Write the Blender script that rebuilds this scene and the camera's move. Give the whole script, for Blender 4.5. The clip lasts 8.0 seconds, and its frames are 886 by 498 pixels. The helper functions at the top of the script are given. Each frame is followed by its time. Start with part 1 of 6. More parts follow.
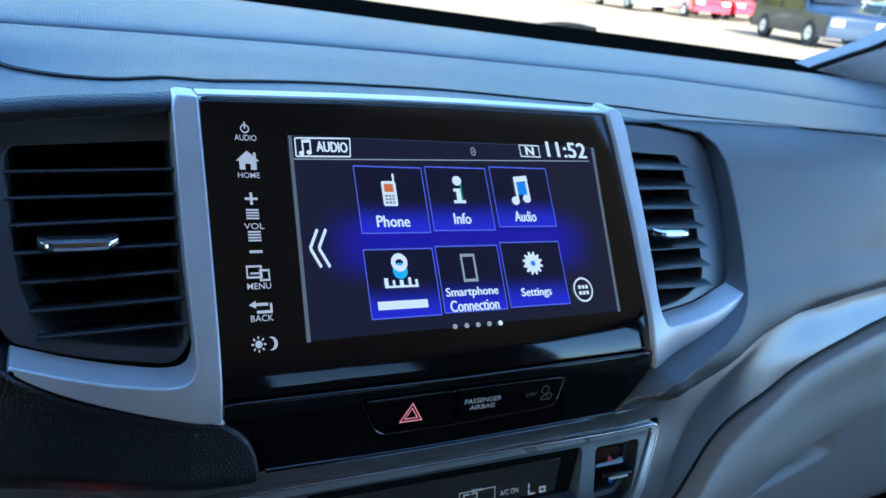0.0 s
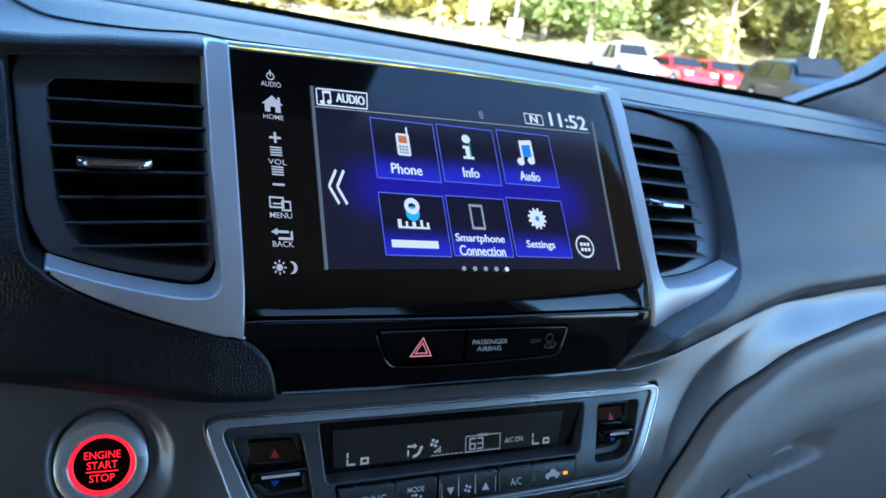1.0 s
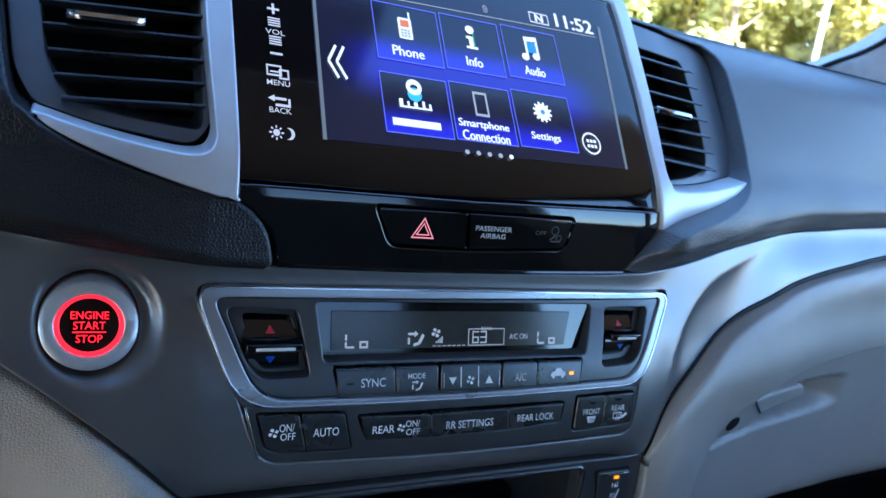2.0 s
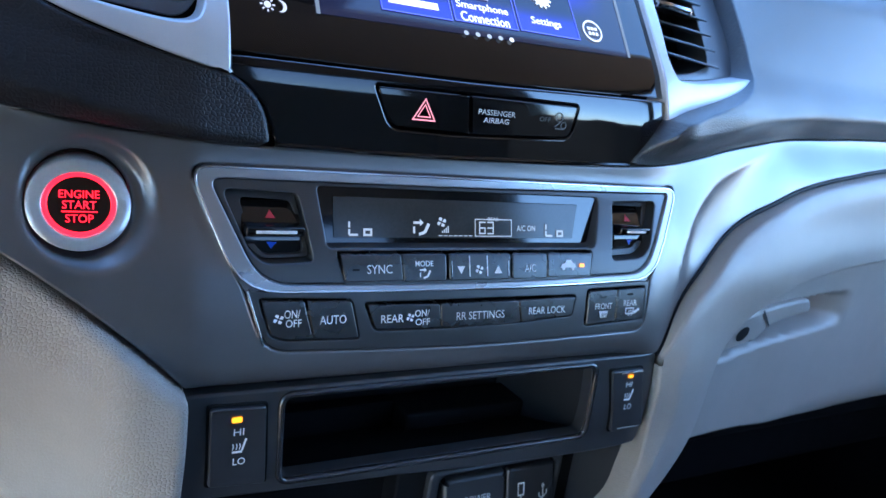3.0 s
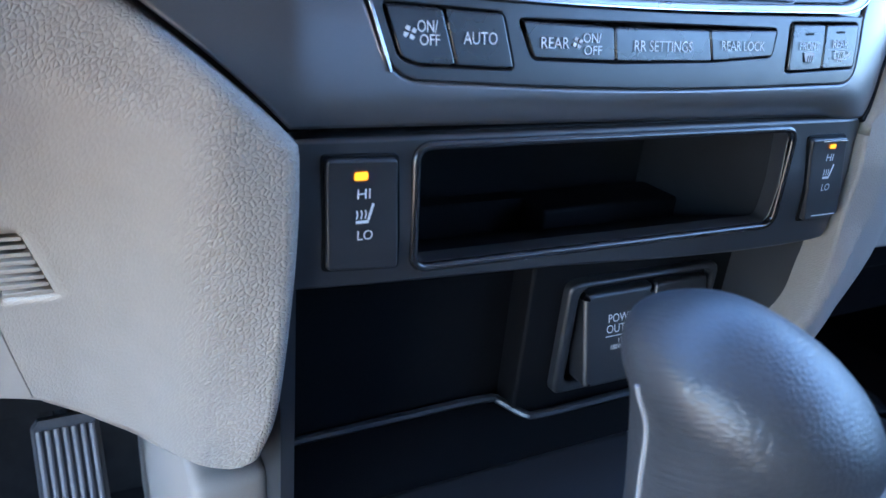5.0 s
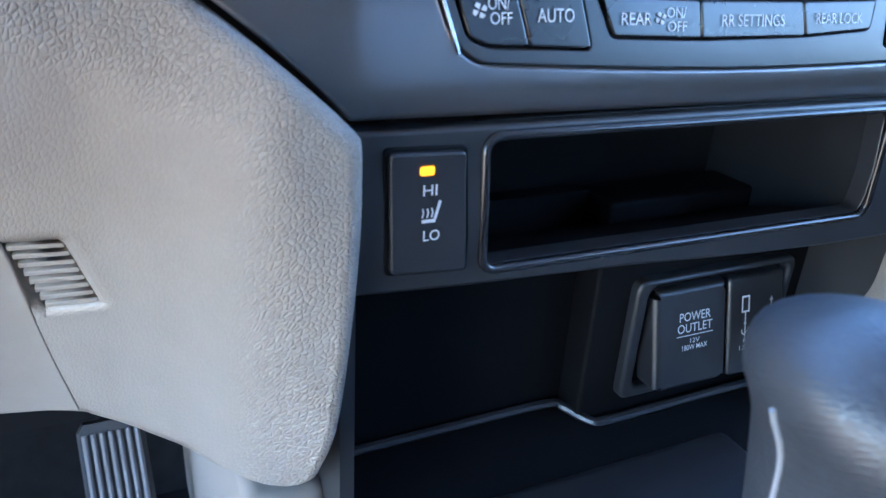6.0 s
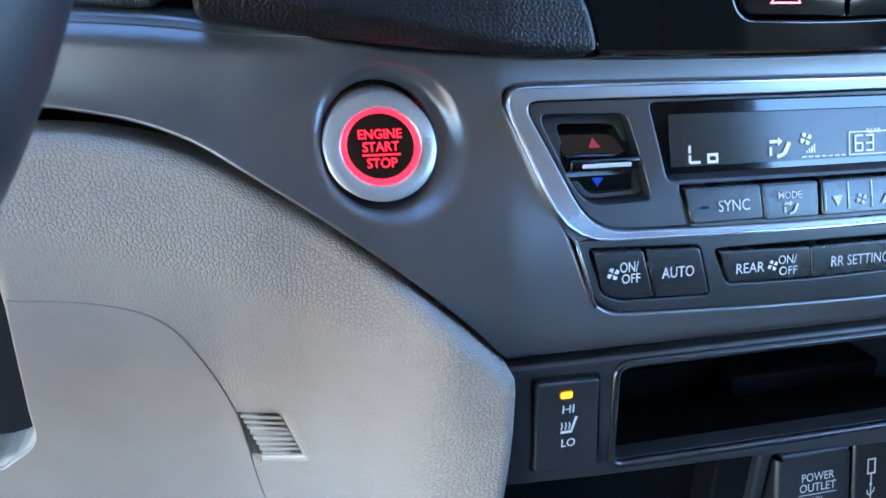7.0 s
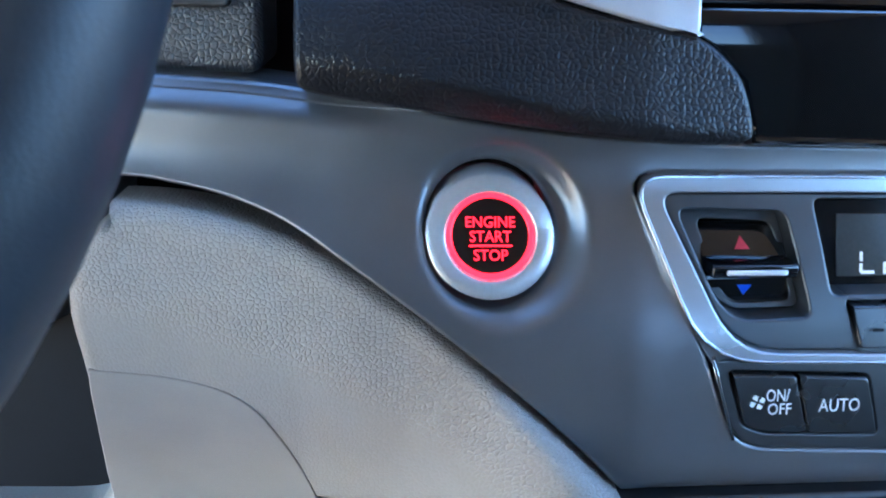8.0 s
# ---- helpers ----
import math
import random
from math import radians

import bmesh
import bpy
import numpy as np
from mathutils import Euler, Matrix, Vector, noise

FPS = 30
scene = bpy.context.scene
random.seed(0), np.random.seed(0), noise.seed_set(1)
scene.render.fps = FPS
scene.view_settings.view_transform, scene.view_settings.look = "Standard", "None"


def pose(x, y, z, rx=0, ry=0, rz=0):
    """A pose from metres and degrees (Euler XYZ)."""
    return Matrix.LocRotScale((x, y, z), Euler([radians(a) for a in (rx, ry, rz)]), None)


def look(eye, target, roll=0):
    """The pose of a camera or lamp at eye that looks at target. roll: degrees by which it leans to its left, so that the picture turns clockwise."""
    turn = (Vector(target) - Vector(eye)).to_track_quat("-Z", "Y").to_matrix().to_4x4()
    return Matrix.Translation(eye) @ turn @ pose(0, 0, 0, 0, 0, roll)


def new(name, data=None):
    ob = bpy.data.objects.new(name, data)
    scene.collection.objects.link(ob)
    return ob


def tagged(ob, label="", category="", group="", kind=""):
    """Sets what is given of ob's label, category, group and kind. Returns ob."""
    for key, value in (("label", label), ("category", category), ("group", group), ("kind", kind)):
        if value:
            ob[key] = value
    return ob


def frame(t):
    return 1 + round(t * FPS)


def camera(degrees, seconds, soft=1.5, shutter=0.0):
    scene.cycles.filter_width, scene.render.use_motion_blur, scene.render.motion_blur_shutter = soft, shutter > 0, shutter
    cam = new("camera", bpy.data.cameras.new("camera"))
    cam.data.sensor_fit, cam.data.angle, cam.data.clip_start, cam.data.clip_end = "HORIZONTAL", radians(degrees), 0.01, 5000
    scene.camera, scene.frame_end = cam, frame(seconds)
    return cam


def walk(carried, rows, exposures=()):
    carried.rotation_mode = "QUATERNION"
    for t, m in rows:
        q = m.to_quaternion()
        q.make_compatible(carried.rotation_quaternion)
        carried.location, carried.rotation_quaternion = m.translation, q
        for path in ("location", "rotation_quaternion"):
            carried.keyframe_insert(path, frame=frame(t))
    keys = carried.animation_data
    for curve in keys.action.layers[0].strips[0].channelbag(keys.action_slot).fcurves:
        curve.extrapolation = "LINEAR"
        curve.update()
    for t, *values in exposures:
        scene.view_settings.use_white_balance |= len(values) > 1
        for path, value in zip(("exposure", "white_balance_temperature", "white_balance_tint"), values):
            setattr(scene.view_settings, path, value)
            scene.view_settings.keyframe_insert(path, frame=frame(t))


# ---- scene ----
cam = camera(62.2, 8.0)
PATH = [
    (0, (-0.168, -0.221, 0.803), (0.748, 1.401, 0.075), 10.2),
    (0.5, (-0.176, -0.239, 0.784), (0.752, 1.403, 0.12), 10.3),
    (1, (-0.184, -0.254, 0.754), (0.749, 1.423, 0.188), 10.8),
    (1.2, (-0.182, -0.258, 0.74), (0.726, 1.436, 0.189), 10.7),
    (2.3, (-0.177, -0.267, 0.677), (0.766, 1.416, 0.147), 10.7),
    (2.5, (-0.177, -0.269, 0.668), (0.777, 1.406, 0.138), 10.3),
    (3, (-0.177, -0.265, 0.641), (0.782, 1.4, 0.087), 8.8),
    (3.5, (-0.179, -0.267, 0.628), (0.774, 1.39, 0.039), 8.2),
    (4, (-0.178, -0.267, 0.62), (0.763, 1.39, 0.013), 7.7),
    (4.5, (-0.185, -0.242, 0.596), (0.729, 1.402, -0.083), 6.8),
    (5, (-0.183, -0.196, 0.553), (0.684, 1.409, -0.266), 5.7),
    (5.2, (-0.182, -0.184, 0.542), (0.66, 1.426, -0.293), 5.0),
    (6.3, (-0.189, -0.174, 0.552), (0.542, 1.489, -0.286), 2.6),
    (6.5, (-0.195, -0.184, 0.576), (0.459, 1.518, -0.246), 1.9),
    (7, (-0.199, -0.194, 0.621), (0.244, 1.596, -0.153), 0.9),
    (7.5, (-0.197, -0.172, 0.634), (0.077, 1.654, -0.132), 1.1),
    (8, (-0.194, -0.16, 0.631), (-0.032, 1.697, -0.093), 1.4),
]
cam.data.dof.use_dof, cam.data.dof.focus_distance, cam.data.dof.aperture_fstop = True, 0.30, 20.0
walk(cam, [(t, look(eye, target, roll)) for t, eye, target, roll in PATH], [(0.0, 2.5, 5020, -1), (1.2, 2.55, 5200, 2), (2.5, 3.48, 5180, 7), (4.0, 3.74, 5150, 8), (5.0, 3.88, 5250, 11), (6.5, 4.12, 5230, 8), (8.0, 4.25, 5080, 5)])

# ---- world, sun, exposure ----
world = bpy.data.worlds.new("sky")
scene.world = world
world.use_nodes = True
wn = world.node_tree.nodes
sky = wn.new("ShaderNodeTexSky")
sky.sky_type = "NISHITA"
sky.sun_disc = False
sky.ozone_density, sky.dust_density = 2.0, 0.5
sky.sun_elevation, sky.sun_rotation = radians(34), radians(194)
world.node_tree.links.new(sky.outputs["Color"], wn["Background"].inputs["Color"])
wn["Background"].inputs["Strength"].default_value = 0.145
sun_data = bpy.data.lights.new("sun", "SUN")
sun_data.energy, sun_data.angle, sun_data.color = 5.0, radians(0.5), (1.0, 0.90, 0.75)
sun = new("sun", sun_data)
sun.matrix_world = look((-5, -20, 14), (0, 0, 0))

# ---- materials ----
LAMP = 0.165  # lit displays beside daylight



def nodes_of(m):
    m.use_nodes = True
    t = m.node_tree
    return t, t.nodes, t.links, t.nodes["Principled BSDF"]


def surface(name, base, rough, metal=0.0, vary=0.12, scale=60.0, fine=900.0, bump=0.0, grain=0.0, grain_size=0.0016, coat=0.0, spec=0.5, rough_vary=0.08, lean=1.0):
    """A procedural surface: tone and gloss vary at two scales; optional fine bump and pebbled grain."""
    m = bpy.data.materials.new(name)
    t, n, l, b = nodes_of(m)
    co = n.new("ShaderNodeTexCoord")
    big, small = n.new("ShaderNodeTexNoise"), n.new("ShaderNodeTexNoise")
    big.inputs["Scale"].default_value, big.inputs["Detail"].default_value = scale, 3
    small.inputs["Scale"].default_value, small.inputs["Detail"].default_value = fine, 2
    l.new(co.outputs["Object"], big.inputs["Vector"])
    l.new(co.outputs["Object"], small.inputs["Vector"])
    mix = n.new("ShaderNodeMath")
    mix.operation = "ADD"
    l.new(big.outputs["Fac"], mix.inputs[0])
    l.new(small.outputs["Fac"], mix.inputs[1])
    ramp = n.new("ShaderNodeMapRange")
    ramp.inputs["From Min"].default_value, ramp.inputs["From Max"].default_value = 0.7, 1.3
    ramp.inputs["To Min"].default_value, ramp.inputs["To Max"].default_value = 1 - vary, 1 + vary
    l.new(mix.outputs[0], ramp.inputs["Value"])
    tone = n.new("ShaderNodeVectorMath")
    tone.operation = "SCALE"
    tone.inputs[0].default_value = base
    l.new(ramp.outputs[0], tone.inputs["Scale"])
    l.new(tone.outputs["Vector"], b.inputs["Base Color"])
    gloss = n.new("ShaderNodeMapRange")
    gloss.inputs["To Min"].default_value, gloss.inputs["To Max"].default_value = max(0.02, rough - rough_vary), rough + rough_vary
    l.new(big.outputs["Fac"], gloss.inputs["Value"])
    l.new(gloss.outputs[0], b.inputs["Roughness"])
    b.inputs["Metallic"].default_value = metal
    b.inputs["Coat Weight"].default_value = coat
    b.inputs["Coat Roughness"].default_value = 0.04
    b.inputs["Specular IOR Level"].default_value = spec
    last = None
    if grain:
        split, rise, plane = n.new("ShaderNodeSeparateXYZ"), n.new("ShaderNodeMath"), n.new("ShaderNodeCombineXYZ")
        l.new(co.outputs["Object"], split.inputs[0])
        rise.operation, rise.inputs[1].default_value = "MULTIPLY_ADD", lean
        l.new(split.outputs["Y"], rise.inputs[0])
        l.new(split.outputs["Z"], rise.inputs[2])
        l.new(split.outputs["X"], plane.inputs["X"])
        l.new(rise.outputs[0], plane.inputs["Y"])
        warp, shift = n.new("ShaderNodeTexNoise"), n.new("ShaderNodeVectorMath")
        warp.inputs["Scale"].default_value = 1 / (grain_size * 2.2)
        l.new(plane.outputs[0], warp.inputs["Vector"])
        shift.operation = "MULTIPLY_ADD"
        shift.inputs[1].default_value = (grain_size * 0.9,) * 3
        l.new(warp.outputs["Color"], shift.inputs[0])
        l.new(plane.outputs[0], shift.inputs[2])
        cell = n.new("ShaderNodeTexVoronoi")
        cell.voronoi_dimensions, cell.feature = "2D", "DISTANCE_TO_EDGE"
        cell.inputs["Scale"].default_value = 1 / grain_size
        cell.inputs["Randomness"].default_value = 0.85
        l.new(shift.outputs[0], cell.inputs["Vector"])
        flat = n.new("ShaderNodeMapRange")
        flat.inputs["From Min"].default_value, flat.inputs["From Max"].default_value = 0.0, 0.30
        flat.interpolation_type = "SMOOTHSTEP"
        l.new(cell.outputs["Distance"], flat.inputs["Value"])
        last = n.new("ShaderNodeBump")
        last.inputs["Strength"].default_value, last.inputs["Distance"].default_value = 1.0, grain
        l.new(flat.outputs[0], last.inputs["Height"])
    if bump:
        fb = n.new("ShaderNodeBump")
        fb.inputs["Strength"].default_value, fb.inputs["Distance"].default_value = 0.6, bump
        l.new(small.outputs["Fac"], fb.inputs["Height"])
        if last:
            l.new(last.outputs["Normal"], fb.inputs["Normal"])
        last = fb
    if last:
        l.new(last.outputs["Normal"], b.inputs["Normal"])
    return m


def glowing(name, color, strength, base=(0.02, 0.02, 0.02), rough=0.3):
    m = bpy.data.materials.new(name)
    t, n, l, b = nodes_of(m)
    b.inputs["Base Color"].default_value = (*base, 1)
    b.inputs["Roughness"].default_value = rough
    b.inputs["Emission Color"].default_value = (*color, 1)
    b.inputs["Emission Strength"].default_value = strength * LAMP
    return m


PIANO = surface("piano_black", (0.005, 0.005, 0.006), 0.07, coat=0.6, vary=0.3, rough_vary=0.03)
SCREEN_GLASS = surface("screen_glass", (0.004, 0.004, 0.005), 0.06, coat=0.3, vary=0.3, rough_vary=0.025)
SILVER = surface("silver_paint", (0.68, 0.675, 0.70), 0.40, metal=0.42, vary=0.05, fine=4000)
SATIN = surface("satin_silver", (0.42, 0.425, 0.44), 0.30, metal=0.7, vary=0.05, fine=4000)
BRIGHT = surface("bright_chrome", (0.72, 0.72, 0.74), 0.16, metal=1.0, vary=0.04, rough_vary=0.05)
BRUSHED = surface("satin_ring", (0.66, 0.665, 0.68), 0.36, metal=0.55, vary=0.05)
VENT_GREY = surface("vent_surround_plastic", (0.082, 0.090, 0.106), 0.36, vary=0.08, fine=2500, bump=0.00004, spec=1.0)
GUNMETAL = surface("gunmetal_paint", (0.21, 0.208, 0.218), 0.33, metal=0.7, vary=0.06, fine=5000, bump=0.00003)
LEATHER = surface("black_leather", (0.011, 0.011, 0.0135), 0.37, vary=0.12, grain=0.00011, grain_size=0.0017, rough_vary=0.04, spec=0.5, lean=0.3)
LEATHER_FINE = surface("fine_leather", (0.060, 0.063, 0.072), 0.40, vary=0.12, grain=0.00007, grain_size=0.0014, spec=0.9, lean=0.5)
SOFT = surface("soft_dash", (0.058, 0.064, 0.075), 0.37, vary=0.05, grain=0.00018, grain_size=0.0017, spec=1.0, rough_vary=0.03)
BEIGE = surface("grey_beige_grain", (0.39, 0.345, 0.30), 0.32, vary=0.05, grain=0.00032, grain_size=0.0016, rough_vary=0.04)


def grain_band(m):
    """The knee panel's coarse grain lies on its rolled rim and fades out on the flat face inside it."""
    t, n, l = m.node_tree, m.node_tree.nodes, m.node_tree.links
    co, sep = n.new("ShaderNodeTexCoord"), n.new("ShaderNodeSeparateXYZ")
    l.new(co.outputs["Object"], sep.inputs[0])
    slant, top = n.new("ShaderNodeMath"), n.new("ShaderNodeMath")
    slant.operation, slant.inputs[1].default_value, slant.inputs[2].default_value = "MULTIPLY_ADD", 0.36, 0.0596
    l.new(sep.outputs["X"], slant.inputs[0])
    l.new(sep.outputs["Z"], top.inputs[0])
    l.new(slant.outputs[0], top.inputs[1])
    rim, upper, most = n.new("ShaderNodeMapRange"), n.new("ShaderNodeMapRange"), n.new("ShaderNodeMath")
    for node, lo, hi in ((rim, -0.163, -0.149), (upper, 0.488, 0.506)):
        node.interpolation_type = "SMOOTHSTEP"
        node.inputs["From Min"].default_value, node.inputs["From Max"].default_value = lo, hi
        node.inputs["To Min"].default_value = 0.22
    l.new(sep.outputs["X"], rim.inputs["Value"])
    l.new(top.outputs[0], upper.inputs["Value"])
    most.operation = "MAXIMUM"
    l.new(rim.outputs[0], most.inputs[0])
    l.new(upper.outputs[0], most.inputs[1])
    bump = next(k for k in n if k.type == "BUMP")
    l.new(most.outputs[0], bump.inputs["Strength"])


grain_band(BEIGE)
BEIGE_FINE = surface("grey_beige_fine_grain", (0.37, 0.33, 0.29), 0.40, vary=0.05, grain=0.00008, grain_size=0.0014, rough_vary=0.04)
BEIGE_SMOOTH = surface("grey_beige_smooth", (0.37, 0.33, 0.29), 0.46, vary=0.06, fine=2500, bump=0.00012)
BLACK = surface("black_plastic", (0.030, 0.0305, 0.034), 0.38, vary=0.15, fine=3000, bump=0.00006, spec=0.9)
BLACK_SOFT = surface("black_key_plastic", (0.024, 0.0245, 0.028), 0.40, vary=0.12, fine=4000, bump=0.00004, spec=0.9)
RIM = surface("rim_plastic", (0.020, 0.0205, 0.023), 0.24, vary=0.1, fine=3000, bump=0.00003, spec=1.0)
# Console plastic darkened for the pocket: its inner shade is put into the colour.
POCKET_SHADED = surface("shaded_pocket_plastic", (0.017, 0.0173, 0.019), 0.46, vary=0.2, fine=3000, bump=0.00006, spec=0.35)
# Near-black for rubber joints and for recesses whose shade is put into the colour.
DARK = surface("dark_rubber_and_shade", (0.007, 0.007, 0.008), 0.6, vary=0.2, spec=0.15)
FRIT = surface("black_glass_border", (0.004, 0.0036, 0.0033), 0.9, vary=0.2, spec=0.0)
WHEEL_LEATHER = surface("smooth_wheel_leather", (0.020, 0.023, 0.028), 0.45, vary=0.15, grain=0.00003, grain_size=0.0012)
CARPET = surface("black_carpet", (0.012, 0.012, 0.013), 0.95, vary=0.4, fine=1500, bump=0.002, spec=0.1)
SLAT = surface("vent_slat", (0.024, 0.025, 0.028), 0.30, vary=0.1)
PRINT = surface("white_print", (0.82, 0.82, 0.84), 0.5, vary=0.04)
KEY_LIT = glowing("key_backlight", (0.80, 0.74, 0.80), 0.52, (0.25, 0.25, 0.25))
RED_PRINT = surface("red_print", (0.55, 0.03, 0.05), 0.4)
BLUE_PRINT = surface("blue_print", (0.03, 0.10, 0.7), 0.4)
RED_GLOW = glowing("red_glow", (1.0, 0.005, 0.014), 2.6, (0.2, 0.0, 0.0))
AMBER = glowing("amber_led", (1.0, 0.27, 0.0), 1.7)
PINK_GLOW = glowing("pink_hazard", (1.0, 0.32, 0.36), 0.7, (0.5, 0.1, 0.1))
LCD_ON = glowing("lcd_segment", (0.9, 0.92, 0.95), 0.25, (0.3, 0.3, 0.3))
LCD_BACK = surface("lcd_backing", (0.040, 0.037, 0.034), 0.14, vary=0.1, rough_vary=0.03)
SHOW_WHITE = glowing("display_white", (0.95, 0.96, 1.0), 0.85)
SHOW_GREY = glowing("display_grey", (0.6, 0.62, 0.68), 0.55)
SHOW_DIM = glowing("display_dim", (0.35, 0.38, 0.42), 0.35)
SHOW_BLUE = glowing("display_blue", (0.05, 0.28, 0.9), 0.8)
SHOW_CYAN = glowing("display_cyan", (0.1, 0.55, 1.0), 0.8)
SHOW_LINE = glowing("display_tile_line", (0.12, 0.14, 0.75), 0.9)
SHOW_ORANGE = glowing("display_orange", (0.9, 0.22, 0.05), 0.7)
SHOW_GREEN = glowing("display_green", (0.05, 0.5, 0.2), 0.5)


def show_gradient(name, low, high, z0, z1, strength):
    """Display picture whose colour runs from low to high over the heights z0 to z1."""
    m = glowing(name, low, strength, (0.004, 0.004, 0.006), 0.1)
    t, n, l, b = nodes_of(m)
    geo, sep, mr, mix = n.new("ShaderNodeNewGeometry"), n.new("ShaderNodeSeparateXYZ"), n.new("ShaderNodeMapRange"), n.new("ShaderNodeMix")
    l.new(geo.outputs["Position"], sep.inputs[0])
    l.new(sep.outputs["Z"], mr.inputs["Value"])
    mr.inputs["From Min"].default_value, mr.inputs["From Max"].default_value = z0, z1
    mr.interpolation_type = "SMOOTHERSTEP"
    mix.data_type = "RGBA"
    mix.inputs[6].default_value, mix.inputs[7].default_value = (*low, 1), (*high, 1)
    l.new(mr.outputs[0], mix.inputs["Factor"])
    l.new(mix.outputs[2], b.inputs["Emission Color"])
    return m


# ---- shape tools ----
PROFILE_Z = (0.30, 0.44, 0.463, 0.483, 0.496, 0.504, 0.522, 0.541, 0.555, 0.577, 0.60, 0.617, 0.63, 0.64, 0.73, 0.80)
PROFILE_Y = (0.0, -0.001, -0.003, -0.0005, 0.0002, 0.0010, 0.0048, 0.0102, 0.017, 0.030, 0.032, 0.033, 0.037, 0.0431, 0.1205, 0.181)


def smooth01(v):
    v = min(1.0, max(0.0, v))
    return v * v * (3 - 2 * v)


SIDE_X = (0.105, 0.16, 0.20, 0.25, 0.30, 0.35, 0.40, 0.50, 0.90)
SIDE = (
    (0.440, (-0.001, 0.012, 0.030, 0.045, 0.058, 0.067, 0.076, 0.088, 0.108)),
    (0.475, (-0.001, 0.012, 0.029, 0.042, 0.056, 0.067, 0.076, 0.088, 0.108)),
    (0.5225, (0.0053, 0.0155, 0.0255, 0.0360, 0.0505, 0.0630, 0.0735, 0.0860, 0.108)),
    (0.550, (0.0143, 0.0245, 0.0352, 0.0440, 0.0575, 0.0682, 0.0780, 0.0900, 0.112)),
    (0.580, (0.0305, 0.0355, 0.0450, 0.0560, 0.0665, 0.0748, 0.0828, 0.0960, 0.118)),
    (0.606, (0.0325, 0.044, 0.0550, 0.069, 0.084, 0.092, 0.101, 0.113, 0.132)),
    (0.640, (0.0432, 0.0495, 0.0600, 0.074, 0.086, 0.094, 0.102, 0.114, 0.134)),
    (0.700, (0.0947, 0.1040, 0.1140, 0.119, 0.122, 0.124, 0.126, 0.132, 0.145)),
    (0.740, (0.129, 0.140, 0.149, 0.153, 0.156, 0.158, 0.160, 0.164, 0.17)),
)
SIDE_Z = [h for h, r in SIDE]


def cubic(xs, ys, i, x):
    """Smooth curve through the knots i - 1 to i + 2 of a table, between i and i + 1."""
    n = len(xs)
    a, b = max(0, i - 1), min(n - 1, i + 2)
    h = xs[i + 1] - xs[i]
    m0 = (ys[1] - ys[0] if a == i else ys[2] - ys[0]) / (xs[i + 1] - xs[a]) if a != i else (ys[2] - ys[1]) / h
    m1 = (ys[3] - ys[1]) / (xs[b] - xs[i]) if b != i + 1 else (ys[2] - ys[1]) / h
    u = (x - xs[i]) / h
    u2, u3 = u * u, u * u * u
    return (2 * u3 - 3 * u2 + 1) * ys[1] + (u3 - 2 * u2 + u) * h * m0 + (-2 * u3 + 3 * u2) * ys[2] + (u3 - u2) * h * m1


def knot(xs, x):
    i = 0
    while i < len(xs) - 2 and xs[i + 1] <= x:
        i += 1
    return i


def side_y(x, z):
    """The passenger's side of the face, which swings away from the driver."""
    x, z = min(max(x, SIDE_X[0]), SIDE_X[-1]), min(max(z, SIDE_Z[0]), SIDE_Z[-1])
    i, j = knot(SIDE_X, x), knot(SIDE_Z, z)
    nx, nz = len(SIDE_X) - 1, len(SIDE_Z) - 1
    rows = []
    for k in (j - 1, j, j + 1, j + 2):
        r = SIDE[min(max(k, 0), nz)][1]
        rows.append(cubic(SIDE_X, [r[min(max(q, 0), nx)] for q in (i - 1, i, i + 1, i + 2)], i, x))
    return cubic(SIDE_Z, rows, j, z)


def stack_y(x, z):
    """The face of the dashboard's middle: how far ahead it lies at x and the height z."""
    y = float(np.interp((z - 0.006, z - 0.003, z, z + 0.003, z + 0.006), PROFILE_Z, PROFILE_Y).mean())
    if x > 0.105:
        f = smooth01((x - 0.105) / 0.035)
        y = (1 - f) * y + f * side_y(x, z)
    if x < -0.125:
        y += 0.12 * (-x - 0.125)
    return y


def arc_corners(pts, r, n=5):
    """A closed outline with its corners rounded; r is one radius or one for each corner."""
    out, count = [], len(pts)
    for i in range(count):
        p, a, b = Vector(pts[i]), Vector(pts[i - 1]), Vector(pts[(i + 1) % count])
        rr = r[i] if isinstance(r, (list, tuple)) else r
        da, db = (a - p), (b - p)
        k = min(rr, da.length * 0.49, db.length * 0.49)
        if k < 1e-6:
            out.append(tuple(p))
            continue
        s, e = p + da.normalized() * k, p + db.normalized() * k
        for j in range(n + 1):
            t = j / n
            out.append(tuple((1 - t) ** 2 * s + 2 * t * (1 - t) * p + t * t * e))
    return out


def spline(pts, n=6):
    """An open smooth curve through pts."""
    v = [Vector(p) for p in pts]
    v = [2 * v[0] - v[1]] + v + [2 * v[-1] - v[-2]]
    out = []
    for i in range(1, len(v) - 2):
        a, b, c, d = v[i - 1 : i + 3]
        for j in range(n):
            t = j / n
            out.append(tuple(0.5 * (2 * b + (c - a) * t + (2 * a - 5 * b + 4 * c - d) * t * t + (3 * b - a - 3 * c + d) * t**3)))
    return out + [tuple(v[-2])]


def circle(cx, cz, r, n=40, rz=None):
    return [(cx + r * math.cos(2 * math.pi * i / n), cz + (rz or r) * math.sin(2 * math.pi * i / n)) for i in range(n)]


def area(pts):
    return sum(a[0] * b[1] - b[0] * a[1] for a, b in zip(pts, list(pts[1:]) + [pts[0]])) / 2


def facing(pts, ccw=True):
    return list(pts) if (area(pts) > 0) == ccw else list(pts)[::-1]


